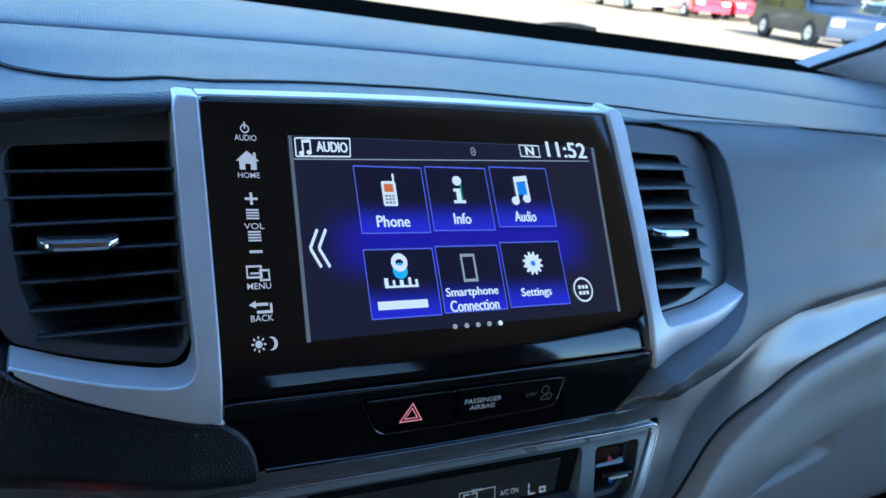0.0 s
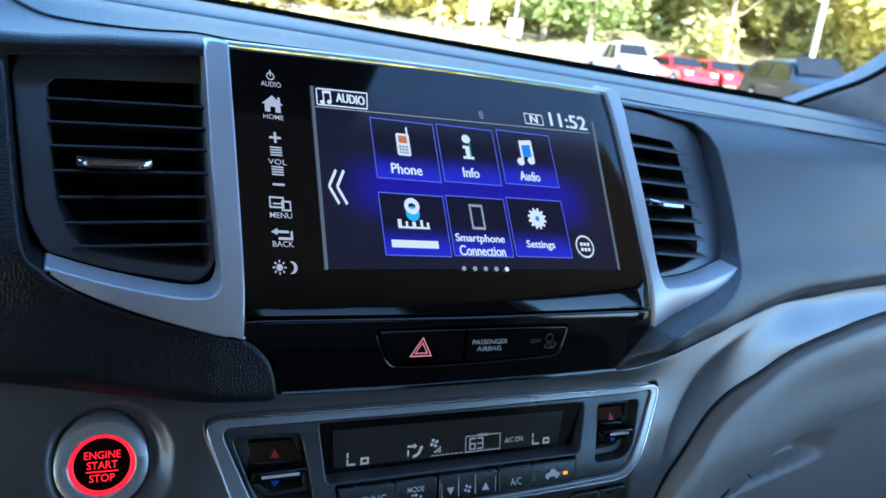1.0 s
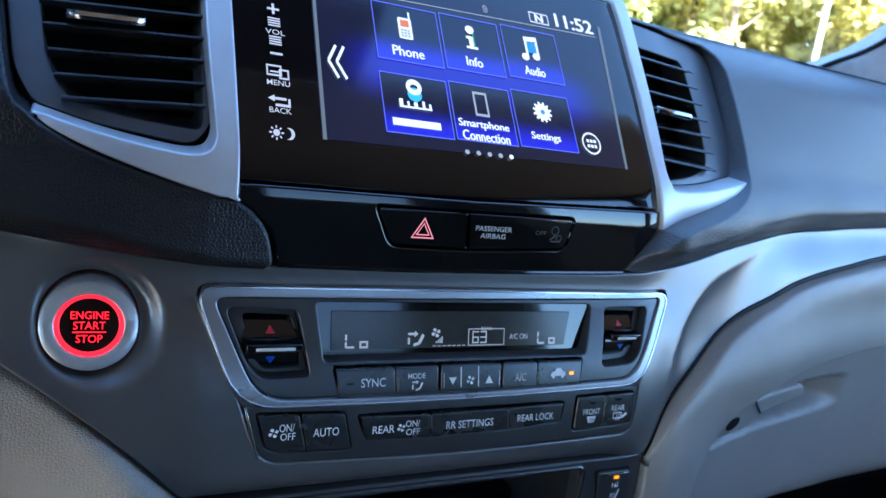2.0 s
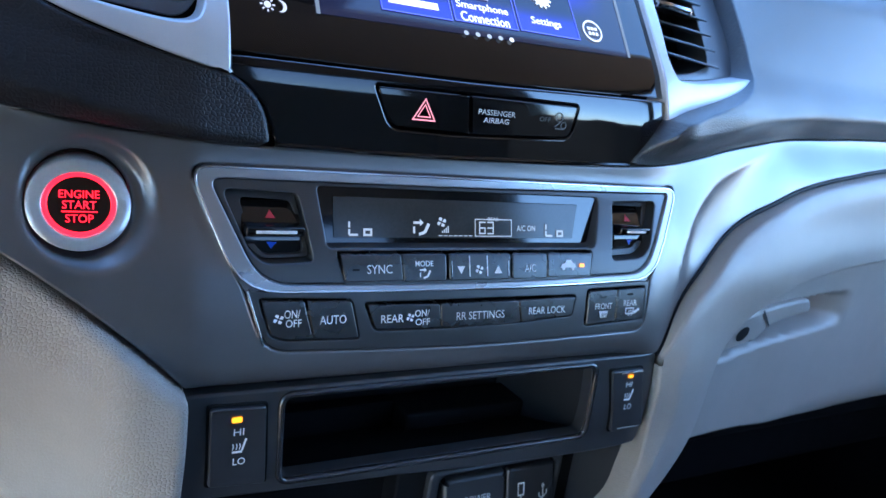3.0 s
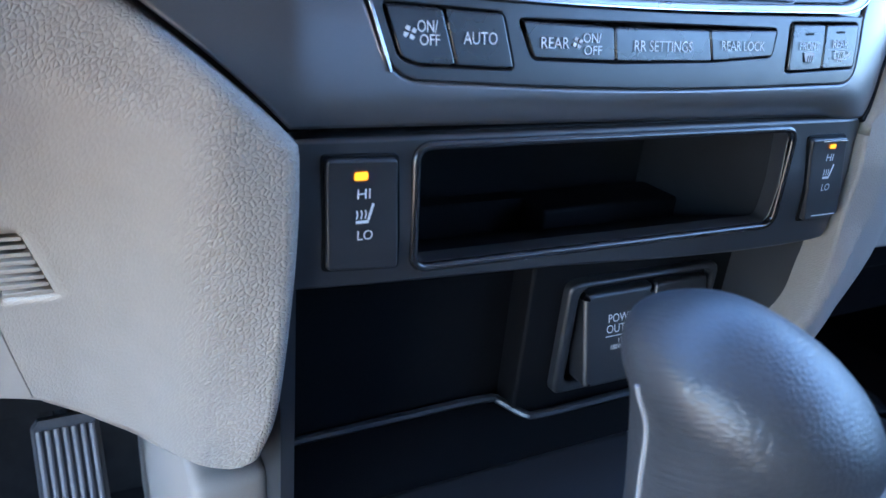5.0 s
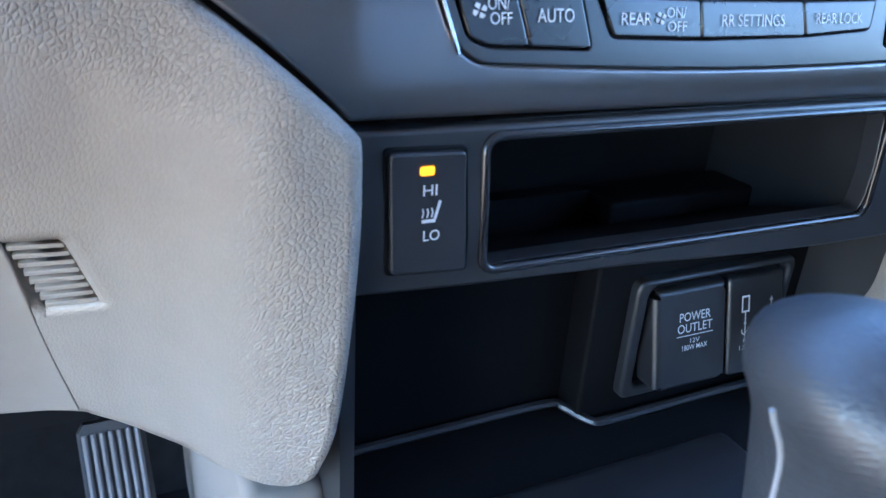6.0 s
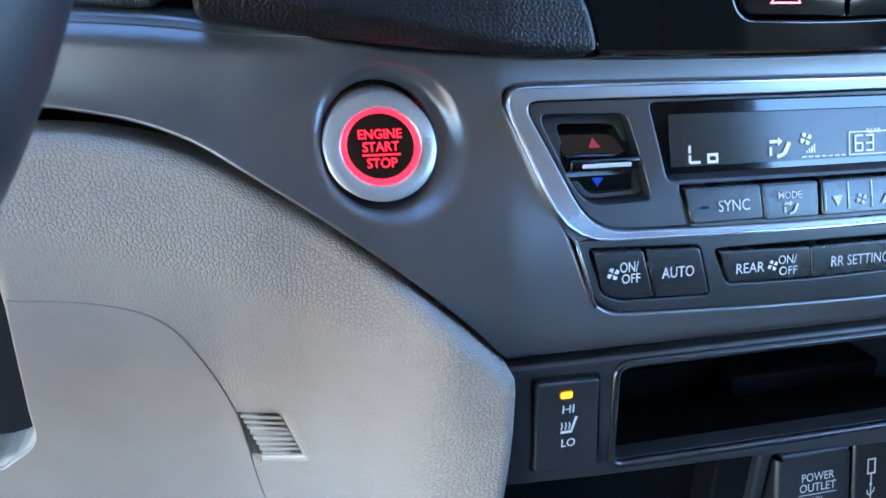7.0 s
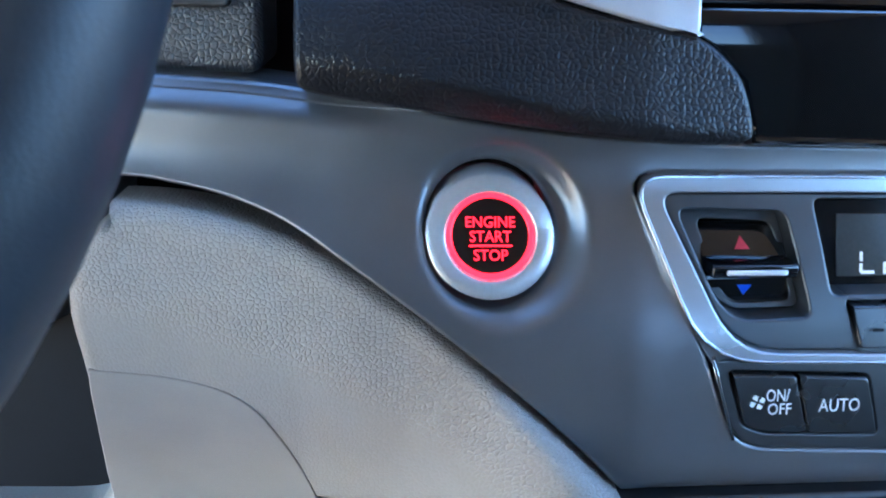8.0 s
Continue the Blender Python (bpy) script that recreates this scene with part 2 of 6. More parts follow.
def grown(pts, d):
    """The closed outline pts, moved outwards by d (inwards if negative)."""
    pts = facing(pts)
    out, count = [], len(pts)
    for i in range(count):
        p, a, b = Vector(pts[i]), Vector(pts[i - 1]), Vector(pts[(i + 1) % count])
        u, v = (p - a).normalized(), (b - p).normalized()
        nrm = Vector((u.y + v.y, -u.x - v.x))
        k = nrm.length
        nrm = nrm / k if k > 1e-6 else Vector((u.y, -u.x))
        out.append(tuple(p + nrm * d / max(0.5, nrm.dot(Vector((u.y, -u.x))))))
    return out


def link_mesh(name, me, material, parent=None, label=""):
    me.materials.append(material)
    ob = new(name, me)
    if parent is not None:
        ob.parent = parent
    if label:
        ob["label"] = label
    return ob


def part(name, bm, material, parent=None, label="", smooth=True, sharp=0.6):
    bmesh.ops.recalc_face_normals(bm, faces=bm.faces)
    for f in bm.faces:
        f.smooth = smooth
    me = bpy.data.meshes.new(name)
    bm.to_mesh(me)
    bm.free()
    if smooth:
        me.set_sharp_from_angle(angle=sharp)
    return link_mesh(name, me, material, parent, label)


def patch(name, outline, surf, material, parent=None, proud=0.0, depth=0.01, bevel=0.001, holes=(), step=0.012, fine=None, dome=None, label="", hole_depth=None):
    """A panel that follows surf(x, z), cut to an outline, with rounded edges, thickness and holes. dome: a swell of (height, width, share of straight slope) from its edges."""
    outline = facing(outline)
    if dome:
        ring = np.array(outline)
        a, d = ring, np.roll(ring, -1, 0) - ring
        dd = np.maximum((d * d).sum(1), 1e-12)

        def swell(x, z):
            q = np.array((x, z)) - a
            k = np.clip((q * d).sum(1) / dd, 0, 1)
            far = math.sqrt((((q - d * k[:, None]) ** 2).sum(1)).min())
            u = 1 - min(1.0, far / dome[1])
            k = dome[2] if len(dome) > 2 else 0.0
            return dome[0] * ((1 - k) * math.sqrt(max(0.0, 1 - u * u)) + k * (1 - u))
    else:

        def swell(x, z):
            return 0.0

    def at(x, z):
        return surf(x, z) - proud - swell(x, z)

    rings = [grown(outline, -bevel)] + [facing(grown(h, bevel), False) for h in holes]
    flat = [[Vector((x, z, 0)) for x, z in r] for r in rings]
    from_all = [p for r in flat for p in r]
    from mathutils.geometry import tessellate_polygon

    bm = bmesh.new()
    vs = [bm.verts.new((p.x, 0, p.y)) for p in from_all]
    for tri in tessellate_polygon(flat):
        if len({*tri}) == 3:
            try:
                bm.faces.new([vs[i] for i in tri])
            except ValueError:
                pass
    xs, zs = [p.x for p in flat[0]], [p.y for p in flat[0]]
    for axis, lo, hi in ((0, min(xs), max(xs)), (2, min(zs), max(zs))):
        k = math.floor(lo / step) + 1
        while k * step < hi:
            co, no = [0, 0, 0], [0, 0, 0]
            co[axis], no[axis] = k * step, 1
            bmesh.ops.bisect_plane(bm, geom=bm.verts[:] + bm.edges[:] + bm.faces[:], dist=1e-6, plane_co=co, plane_no=no)
            k += 1
    if fine:
        fx, fz, fr, fs = fine
        for axis, mid in ((0, fx), (2, fz)):
            k = -math.floor(fr / fs)
            while k * fs < fr:
                co, no = [0, 0, 0], [0, 0, 0]
                co[axis], no[axis] = mid + k * fs, 1
                faces = [f for f in bm.faces if max(abs(f.calc_center_median().x - fx), abs(f.calc_center_median().z - fz)) < fr]
                geom = faces + list({e for f in faces for e in f.edges}) + list({v for f in faces for v in f.verts})
                bmesh.ops.bisect_plane(bm, geom=geom, dist=1e-6, plane_co=co, plane_no=no)
                k += 1
    rim = [e for e in bm.edges if len(e.link_faces) == 1]
    outward = {}
    for e in rim:
        p, q = e.verts[0].co, e.verts[1].co
        nrm = Vector((q.z - p.z, 0, p.x - q.x))
        if nrm.length < 1e-9:
            continue
        nrm.normalize()
        c = e.link_faces[0].calc_center_median()
        if nrm.dot(c - p) > 0:
            nrm = -nrm
        for v in e.verts:
            outward[v] = outward.get(v, Vector()) + nrm
    for v in outward:
        outward[v] = outward[v].normalized() if outward[v].length > 1e-9 else Vector((0, 0, 1))
    info = {v: (v.co.x, v.co.z, 0.0, None, 0.0) for v in bm.verts}
    steps = [(math.sin(a) * bevel, (1 - math.cos(a)) * bevel, a) for a in (radians(35), radians(65), radians(90))] + [(bevel, depth, radians(90))]
    made = {v: [v] for v in outward}
    for v, o in outward.items():
        for out, back, a in steps:
            w = bm.verts.new((v.co.x + o.x * out, 0, v.co.z + o.z * out))
            info[w] = (v.co.x, v.co.z, back, o, a)
            made[v].append(w)
    for e in rim:
        p, q = e.verts
        if p in made and q in made:
            for i in range(len(steps)):
                bm.faces.new((made[p][i], made[q][i], made[q][i + 1], made[p][i + 1]))
    h = 0.002
    normal = {}
    for v, (x, z, back, o, a) in info.items():
        g = Vector(((at(x + h, z) - at(x - h, z)) / (2 * h), -1, (at(x, z + h) - at(x, z - h)) / (2 * h))).normalized()
        v.co.y = at(x, z) + back
        normal[v] = g if o is None else (g * math.cos(a) + o * math.sin(a)).normalized()
    for f in bm.faces:
        f.normal_update()
        f.smooth = True
        m = sum((normal[v] for v in f.verts), Vector())
        if f.normal.dot(m) < 0:
            f.normal_flip()
    bm.verts.index_update()
    normals = [normal[v] for v in bm.verts]
    me = bpy.data.meshes.new(name)
    bm.to_mesh(me)
    bm.free()
    me.normals_split_custom_set_from_vertices(normals)
    return link_mesh(name, me, material, parent, label)


def decal(name, polys, surf, material, parent, proud=0.0006, label=""):
    """Flat print: filled outlines laid on surf."""
    from mathutils.geometry import tessellate_polygon

    verts, faces = [], []
    for poly in polys:
        poly = facing(poly)
        k = len(verts)
        verts += [(x, surf(x, z) - proud, z) for x, z in poly]
        faces += [[k + i for i in tri] for tri in tessellate_polygon([[Vector((x, z, 0)) for x, z in poly]])]
    me = bpy.data.meshes.new(name)
    me.from_pydata(verts, [], faces)
    return link_mesh(name, me, material, parent, label)


GLYPHS = {}


def glyphs(text):
    """The built-in font's outlines of a text, scaled into a box of width and height 1."""
    if text not in GLYPHS:
        cu = bpy.data.curves.new("text", "FONT")
        cu.body, cu.resolution_u, cu.offset = text, 3, 0.003
        ob = new("text", cu)
        me = bpy.data.meshes.new_from_object(ob.evaluated_get(bpy.context.evaluated_depsgraph_get()))
        v = np.array([p.co[:2] for p in me.vertices])
        lo, hi = v.min(0), v.max(0)
        GLYPHS[text] = ((v - lo) / np.maximum(hi - lo, 1e-6), [tuple(p.vertices) for p in me.polygons], (hi - lo))
        bpy.data.objects.remove(ob)
        bpy.data.curves.remove(cu)
        bpy.data.meshes.remove(me)
    return GLYPHS[text]


def lettering(text, x, z, width, height, surf, material, parent, proud=0.0007, bold=0.0, slant=0.0):
    """A printed text of that width and height, its middle at (x, z) on surf."""
    v, faces, _ = glyphs(text)
    verts, allf = [], []
    for dx, dz in ((0, 0),) if not bold else ((-bold, 0), (bold, 0), (0, bold * 0.6)):
        k = len(verts)
        lay = proud + 0.00003 * len(allf) / max(1, len(faces))
        for a, b in v:
            px, pz = x + (a - 0.5) * width + dx, z + (b - 0.5) * height + slant * (a - 0.5) * width + dz
            verts.append((px, surf(px, pz) - lay, pz))
        allf += [tuple(k + i for i in f) for f in faces]
    me = bpy.data.meshes.new("lettering")
    me.from_pydata(verts, [], allf)
    return link_mesh("lettering", me, material, parent)


def bar(x0, z0, x1, z1, w):
    """A straight stroke of width w."""
    d = Vector((x1 - x0, z1 - z0)).normalized() * w / 2
    return [(x0 - d.y, z0 + d.x), (x0 + d.y, z0 - d.x), (x1 + d.y, z1 - d.x), (x1 - d.y, z1 + d.x)]


def box(x0, x1, z0, z1):
    return [(x0, z0), (x1, z0), (x1, z1), (x0, z1)]


def frame_bars(x0, x1, z0, z1, w):
    return [box(x0, x1, z1 - w, z1), box(x0, x1, z0, z0 + w), box(x0, x0 + w, z0 + w, z1 - w), box(x1 - w, x1, z0 + w, z1 - w)]


def ring_strips(cx, cz, r, w, n=28, rz=None):
    a, b = circle(cx, cz, r, n, rz), circle(cx, cz, r - w, n, (rz or r) - w)
    return [[a[i], a[(i + 1) % n], b[(i + 1) % n], b[i]] for i in range(n)]


def block(x0, x1, y0, y1, z0, z1, bevel=0.0, bm=None):
    bm = bm or bmesh.new()
    made = bmesh.ops.create_cube(bm, size=1.0)["verts"]
    for v in made:
        v.co = Vector(((x0 + x1) / 2 + v.co.x * (x1 - x0), (y0 + y1) / 2 + v.co.y * (y1 - y0), (z0 + z1) / 2 + v.co.z * (z1 - z0)))
    if bevel:
        edges = list({e for v in made for e in v.link_edges})
        bmesh.ops.bevel(bm, geom=edges, offset=bevel, segments=3, profile=0.5, affect="EDGES", clamp_overlap=True)
    return bm


def loft(sections, closed=False, caps=False):
    """A skin over sections of equally many points."""
    bm = bmesh.new()
    rows = [[bm.verts.new(p) for p in s] for s in sections]
    for a, b in zip(rows, rows[1:]):
        m = len(a)
        for i in range(m if closed else m - 1):
            bm.faces.new((a[i], a[(i + 1) % m], b[(i + 1) % m], b[i]))
    if caps:
        bm.faces.new(rows[0][::-1])
        bm.faces.new(rows[-1])
    return bm


def tube(path, r, n=10, squash=1.0):
    """A round bar along a path."""
    pts = [Vector(p) for p in path]
    secs = []
    for i, p in enumerate(pts):
        d = (pts[min(i + 1, len(pts) - 1)] - pts[max(i - 1, 0)]).normalized()
        u = d.cross(Vector((0, 0, 1)) if abs(d.z) < 0.9 else Vector((0, 1, 0))).normalized()
        v = u.cross(d)
        rr = r[i] if isinstance(r, (list, tuple)) else r
        secs.append([p + (u * math.cos(2 * math.pi * k / n) + v * squash * math.sin(2 * math.pi * k / n)) * rr for k in range(n)])
    return loft(secs, closed=True, caps=True)


def thing(name, label, category, place=(0, 0, 0), group="", kind=""):
    """The empty that carries a thing's parts; the dashboard and the console gather theirs under one name."""
    if name in ("dashboard", "centre_console") and name in bpy.data.objects:
        return bpy.data.objects[name]
    ob = new(name)
    ob.empty_display_size = 0.02
    ob.location = place
    return tagged(ob, label, category, group, kind)


def child_fix():
    """Parts are built in world places: undo the offset of the empty that carries them."""
    for ob in scene.objects:
        if ob.parent is not None and ob.parent.type == "EMPTY":
            ob.matrix_parent_inverse = Matrix.Translation(-ob.parent.location)


# ---- outlines of the dashboard's front, in x and z ----
TRIM_TOP = [(-0.34, 0.603), (-0.2528, 0.6006), (-0.2148, 0.598), (-0.164, 0.591), (-0.1314, 0.5884), (-0.097, 0.5870), (-0.029, 0.5865), (0.05, 0.5875), (0.0889, 0.5883), (0.1326, 0.5908), (0.1605, 0.5946), (0.1936, 0.5988), (0.2316, 0.6024), (0.2749, 0.6056), (0.3637, 0.6084), (0.4275, 0.6101), (0.89, 0.621)]
LIP_SEAM = [(0.89, 0.605), (0.56, 0.5945), (0.428, 0.588), (0.373, 0.5835), (0.335, 0.5802), (0.286, 0.5738), (0.2528, 0.5667), (0.218, 0.5572), (0.1765, 0.5387), (0.1409, 0.5145), (0.1224, 0.4908)]
KNEE_SEAM = [(-0.1278, 0.4935), (-0.1394, 0.5047), (-0.1582, 0.5204), (-0.1822, 0.5375), (-0.2057, 0.5514), (-0.2214, 0.5592), (-0.2373, 0.564), (-0.2533, 0.567), (-0.2698, 0.568), (-0.34, 0.570)]
TRIM_LOW = [(-0.128, 0.4945), (-0.1394, 0.5062), (-0.1582, 0.5222), (-0.1822, 0.5398), (-0.2057, 0.5545), (-0.2214, 0.5635), (-0.2373, 0.569), (-0.2533, 0.572), (-0.2698, 0.5735), (-0.34, 0.576)]
CLIMATE = arc_corners([(-0.1275, 0.579), (-0.008, 0.5786), (0.1385, 0.5785), (0.108, 0.5332), (0.0, 0.5308), (-0.1092, 0.5330)], [0.010, 0.05, 0.012, 0.012, 0.08, 0.017])
CLIMATE_IN = arc_corners([(-0.1195, 0.5743), (-0.008, 0.5741), (0.1300, 0.5755), (0.1040, 0.5362), (0.0, 0.5333), (-0.1005, 0.5353)], [0.006, 0.05, 0.004, 0.010, 0.08, 0.013])
LOWER_KEYS = arc_corners([(-0.1062, 0.5335), (0.0, 0.5305), (0.1095, 0.5325), (0.1068, 0.506), (0.0, 0.5040), (-0.0985, 0.5085)], [0.001, 0.05, 0.001, 0.008, 0.08, 0.010])
CONTROL_HOLE = arc_corners([(-0.1278, 0.5787), (0.1382, 0.5782), (0.110, 0.5335), (0.1066, 0.5062), (0.0, 0.5043), (-0.0983, 0.5088), (-0.1075, 0.5350)], [0.009, 0.006, 0.004, 0.008, 0.08, 0.010, 0.004])
BUTTON = (-0.1647, 0.5618)

CREASE = spline([(0.118, 0.488), (0.1266, 0.5079), (0.1329, 0.5212), (0.145, 0.545), (0.157, 0.5635), (0.1725, 0.5757), (0.19, 0.5838), (0.232, 0.594), (0.262, 0.600)], 6)


def trim_y(x, z):
    """The gunmetal trim, with the shallow dish round the start button and the hollow towards the glovebox."""
    d = math.hypot(x - BUTTON[0] - 0.0033, z - BUTTON[1] - 0.001)
    y = stack_y(x, z) + 0.0050 * smooth01((0.0240 - d) / 0.0058)
    if x > 0.118:
        crease = float(np.interp(x, [p[0] for p in CREASE], [p[1] for p in CREASE]))
        y += 0.0046 * (1 - math.exp(-max(0.0, crease - z) / 0.009)) * smooth01((x - 0.124) / 0.03) * smooth01((0.275 - x) / 0.07)
    if x < -0.16:
        top = float(np.interp(x, (-0.34, -0.2528, -0.2148, -0.164), (0.603, 0.6006, 0.598, 0.591)))
        y += 0.007 * smooth01((z - top + 0.0085) / 0.009) * smooth01((-x - 0.17) / 0.04)
    y += 0.006 * max(0.0, (0.504 - z) / 0.0125) ** 2 * smooth01((x + 0.14) / 0.02) * smooth01((0.120 - x) / 0.03)
    return y


def knee_y(x, z):
    """The knee panel under the steering column."""
    zt = float(np.interp(x, [p[0] for p in KNEE_SEAM[::-1]], [p[1] for p in KNEE_SEAM[::-1]]))
    side = sum(float(np.interp(-x + d, (0.120, 0.128, 0.150, 0.17, 0.19, 0.22, 0.26, 0.30, 0.4), (0.0004, 0.0002, 0.0042, 0.0240, 0.0365, 0.045, 0.049, 0.05, 0.05))) for d in (-0.004, -0.002, 0, 0.002, 0.004)) / 5
    low = max(0.0, zt - z - 0.022)
    return side + 0.4 * low * low / (low + 0.022) * smooth01((-x - 0.115) / 0.06)


def glove_y(x, z):
    return stack_y(x, z) + 0.012


def flat_y(y):
    return lambda x, z: y


# ---- cabin shell ----
def cabin():
    part("floor", block(-0.90, 0.90, -1.75, 0.75, -0.06, 0.0), CARPET)
    part("roof", block(-0.95, 0.95, -1.75, -0.06, 1.22, 1.28, 0.02), surface("grey_headliner", (0.36, 0.33, 0.29), 0.9))
    part("wall_front", block(-0.90, 0.90, 0.75, 0.80, -0.06, 0.66), DARK)
    bm = block(-0.90, 0.90, -1.75, -1.70, -0.06, 0.86)
    block(-0.90, 0.90, -1.75, -1.70, 1.20, 1.28, 0, bm)
    for x0, x1 in ((-0.90, 0.34), (0.80, 0.90)):
        block(x0, x1, -1.75, -1.70, 0.86, 1.20, 0, bm)
    part("wall_rear", bm, surface("dark_grey_cloth", (0.055, 0.053, 0.05), 0.9))
    tagged(part("kick_panel", block(0.895, 0.90, -0.30, 0.75, 0.0, 0.46), DARK), "dark carpeted side of the passenger footwell", "panel", kind="structure")
    bm = block(0.90, 0.96, -1.75, 0.8, -0.06, 0.57)
    for y0, y1 in ((-1.75, -1.22), (-0.72, -0.64)):
        block(0.90, 0.96, y0, y1, 0.57, 1.28, 0, bm)
    for y0, y1 in ((-1.22, -0.72), (-0.64, 0.0)):
        block(0.90, 0.96, y0, y1, 1.19, 1.28, 0, bm)
    block(0.90, 0.96, -1.22, -0.72, 0.57, 0.69, 0, bm)
    part("wall_right", bm, bpy.data.materials["dark_grey_cloth"])
    # unseen opening added for warm light; pillars, sill, roof rail and rear door close that side
    bm = block(-0.96, -0.90, 0.22, 0.8, -0.06, 0.70)
    block(-0.96, -0.90, -1.75, -0.80, -0.06, 1.28, 0, bm)
    block(-0.96, -0.90, -0.80, 0.22, -0.06, 0.05, 0, bm)
    block(-0.96, -0.90, -0.80, 0.22, 0.80, 1.28, 0, bm)
    part("wall_left", bm, DARK)
    for n in ("floor", "roof", "wall_front", "wall_rear", "wall_left", "wall_right"):
        tagged(bpy.data.objects[n], "plain closed shell of the car's cabin", n.split("_")[0], kind="structure")
    for s, n in ((-1, "pillar_left"), (1, "pillar_right")):
        edge = spline([(0.785, 0.560, 0.700), (0.800, 0.530, 0.733), (0.820, 0.485, 0.766), (0.850, 0.450, 0.797), (0.862, 0.400, 0.850), (0.845, 0.260, 0.985), (0.800, -0.03, 1.235)], 5)
        secs = [[(s * (x + dx), y + dy, z + dz) for dx, dy, dz in ((0.012, 0.05, 0.0), (0.0, 0.006, 0.0), (0.004, -0.004, -0.002), (0.03, -0.022, -0.012), (0.09, -0.040, -0.03), (0.16, -0.04, -0.04))] for x, y, z in edge]
        pillar = part(n, loft(secs), surface("grey_pillar_trim", (0.30, 0.31, 0.335), 0.55, fine=2000, bump=0.0002))
        tagged(pillar, "grey plastic windscreen pillar trim", "pillar", kind="structure")
        part("rubber_edge", tube([(s * (x - 0.002), y + 0.004, z) for x, y, z in edge], 0.0035, 8), DARK, pillar, "black rubber edge")
    # out-of-view panel, added to block the sky that the screen would reflect
    visor = thing("sun_visor", "unseen brown-grey sun visor below the roof's edge, added to darken the screen's reflection", "sun visor", (-0.095, -0.06, 1.19))
    secs = [[(x, -0.068, 1.219), (x, -0.060, 1.200), (x, 0.035, 1.157), (x, 0.045, 1.159), (x, 0.047, 1.169), (x, -0.045, 1.219)] for x in (-0.33, -0.315, -0.10, 0.125, 0.14)]
    part("panel", loft(secs, closed=True, caps=True), surface("visor_cloth", (0.10, 0.085, 0.072), 0.85, fine=1500, bump=0.0003), visor)
    # windscreen
    bm = loft([[(x, 0.79 - 0.22 * (x / 0.9) ** 2, 0.69), (x, 0.40 - 0.10 * (x / 0.9) ** 2, 0.98), (x * 0.9, -0.04, 1.245)] for x in np.linspace(-0.92, 0.92, 17)])
    glass = bpy.data.materials.new("windscreen_glass")
    t, n, l, b = nodes_of(glass)
    clear, mirror_coat, mix = n.new("ShaderNodeBsdfTransparent"), n.new("ShaderNodeBsdfGlossy"), n.new("ShaderNodeMixShader")
    clear.inputs["Color"].default_value = (0.95, 0.97, 0.96, 1)
    mirror_coat.inputs["Roughness"].default_value = 0.0
    mix.inputs["Fac"].default_value = 0.05
    l.new(clear.outputs[0], mix.inputs[1])
    l.new(mirror_coat.outputs[0], mix.inputs[2])
    l.new(mix.outputs[0], n["Material Output"].inputs["Surface"])
    privacy = bpy.data.materials.new("privacy_glass")
    t, n, l, b = nodes_of(privacy)
    clear, mirror_coat, mix = n.new("ShaderNodeBsdfTransparent"), n.new("ShaderNodeBsdfGlossy"), n.new("ShaderNodeMixShader")
    clear.inputs["Color"].default_value = (0.45, 0.47, 0.50, 1)
    mirror_coat.inputs["Roughness"].default_value = 0.0
    mix.inputs["Fac"].default_value = 0.05
    l.new(clear.outputs[0], mix.inputs[1])
    l.new(mirror_coat.outputs[0], mix.inputs[2])
    l.new(mix.outputs[0], n["Material Output"].inputs["Surface"])
    light_tint = privacy.copy()
    light_tint.name = "light_tint_glass"
    [q for q in light_tint.node_tree.nodes if q.type == "BSDF_TRANSPARENT"][0].inputs["Color"].default_value = (0.92, 0.94, 0.95, 1)
    tagged(part("window_1", block(0.928, 0.932, -1.22, -0.72, 0.69, 1.19), light_tint), "tinted rear side window of the cabin", "window", kind="structure")
    tagged(part("window_2", block(0.34, 0.80, -1.728, -1.722, 0.86, 1.20), privacy), "tinted rear window of the cabin", "window", kind="structure")
    ws = part("windscreen", bm, glass)
    ws.visible_shadow = False
    tagged(ws, "clear curved car windscreen above the dashboard", "windscreen", kind="structure")


cabin()


# ---- dashboard body ----
ROLL_X = (-0.40, -0.2165, -0.200, -0.190, -0.170, -0.148, -0.1255, -0.10)
ROLL_LOW = (0.700, 0.7085, 0.7115, 0.7129, 0.7157, 0.7187, 0.7222, 0.7235)
ROLL_TOP = (0.712, 0.7185, 0.7198, 0.7206, 0.7236, 0.7258, 0.7282, 0.7286)
SEAM_TOP = [(-0.225, 0.210), (-0.204, 0.180), (-0.1925, 0.1662), (-0.1800, 0.1570), (-0.167, 0.1495), (-0.149, 0.1440), (-0.135, 0.1450), (-0.1085, 0.1520), (-0.055, 0.166), (-0.011, 0.1725), (0.038, 0.1775), (0.104, 0.1755), (0.17, 0.172), (0.19, 0.169), (0.249, 0.161), (0.445, 0.157), (0.89, 0.155)]
VALLEY_X = (-0.90, -0.50, -0.20, -0.12, -0.04, 0.05, 0.167, 0.317, 0.46, 0.57, 0.90)
VALLEY_Y = (0.19, 0.20, 0.236, 0.256, 0.274, 0.289, 0.299, 0.312, 0.2945, 0.267, 0.21)


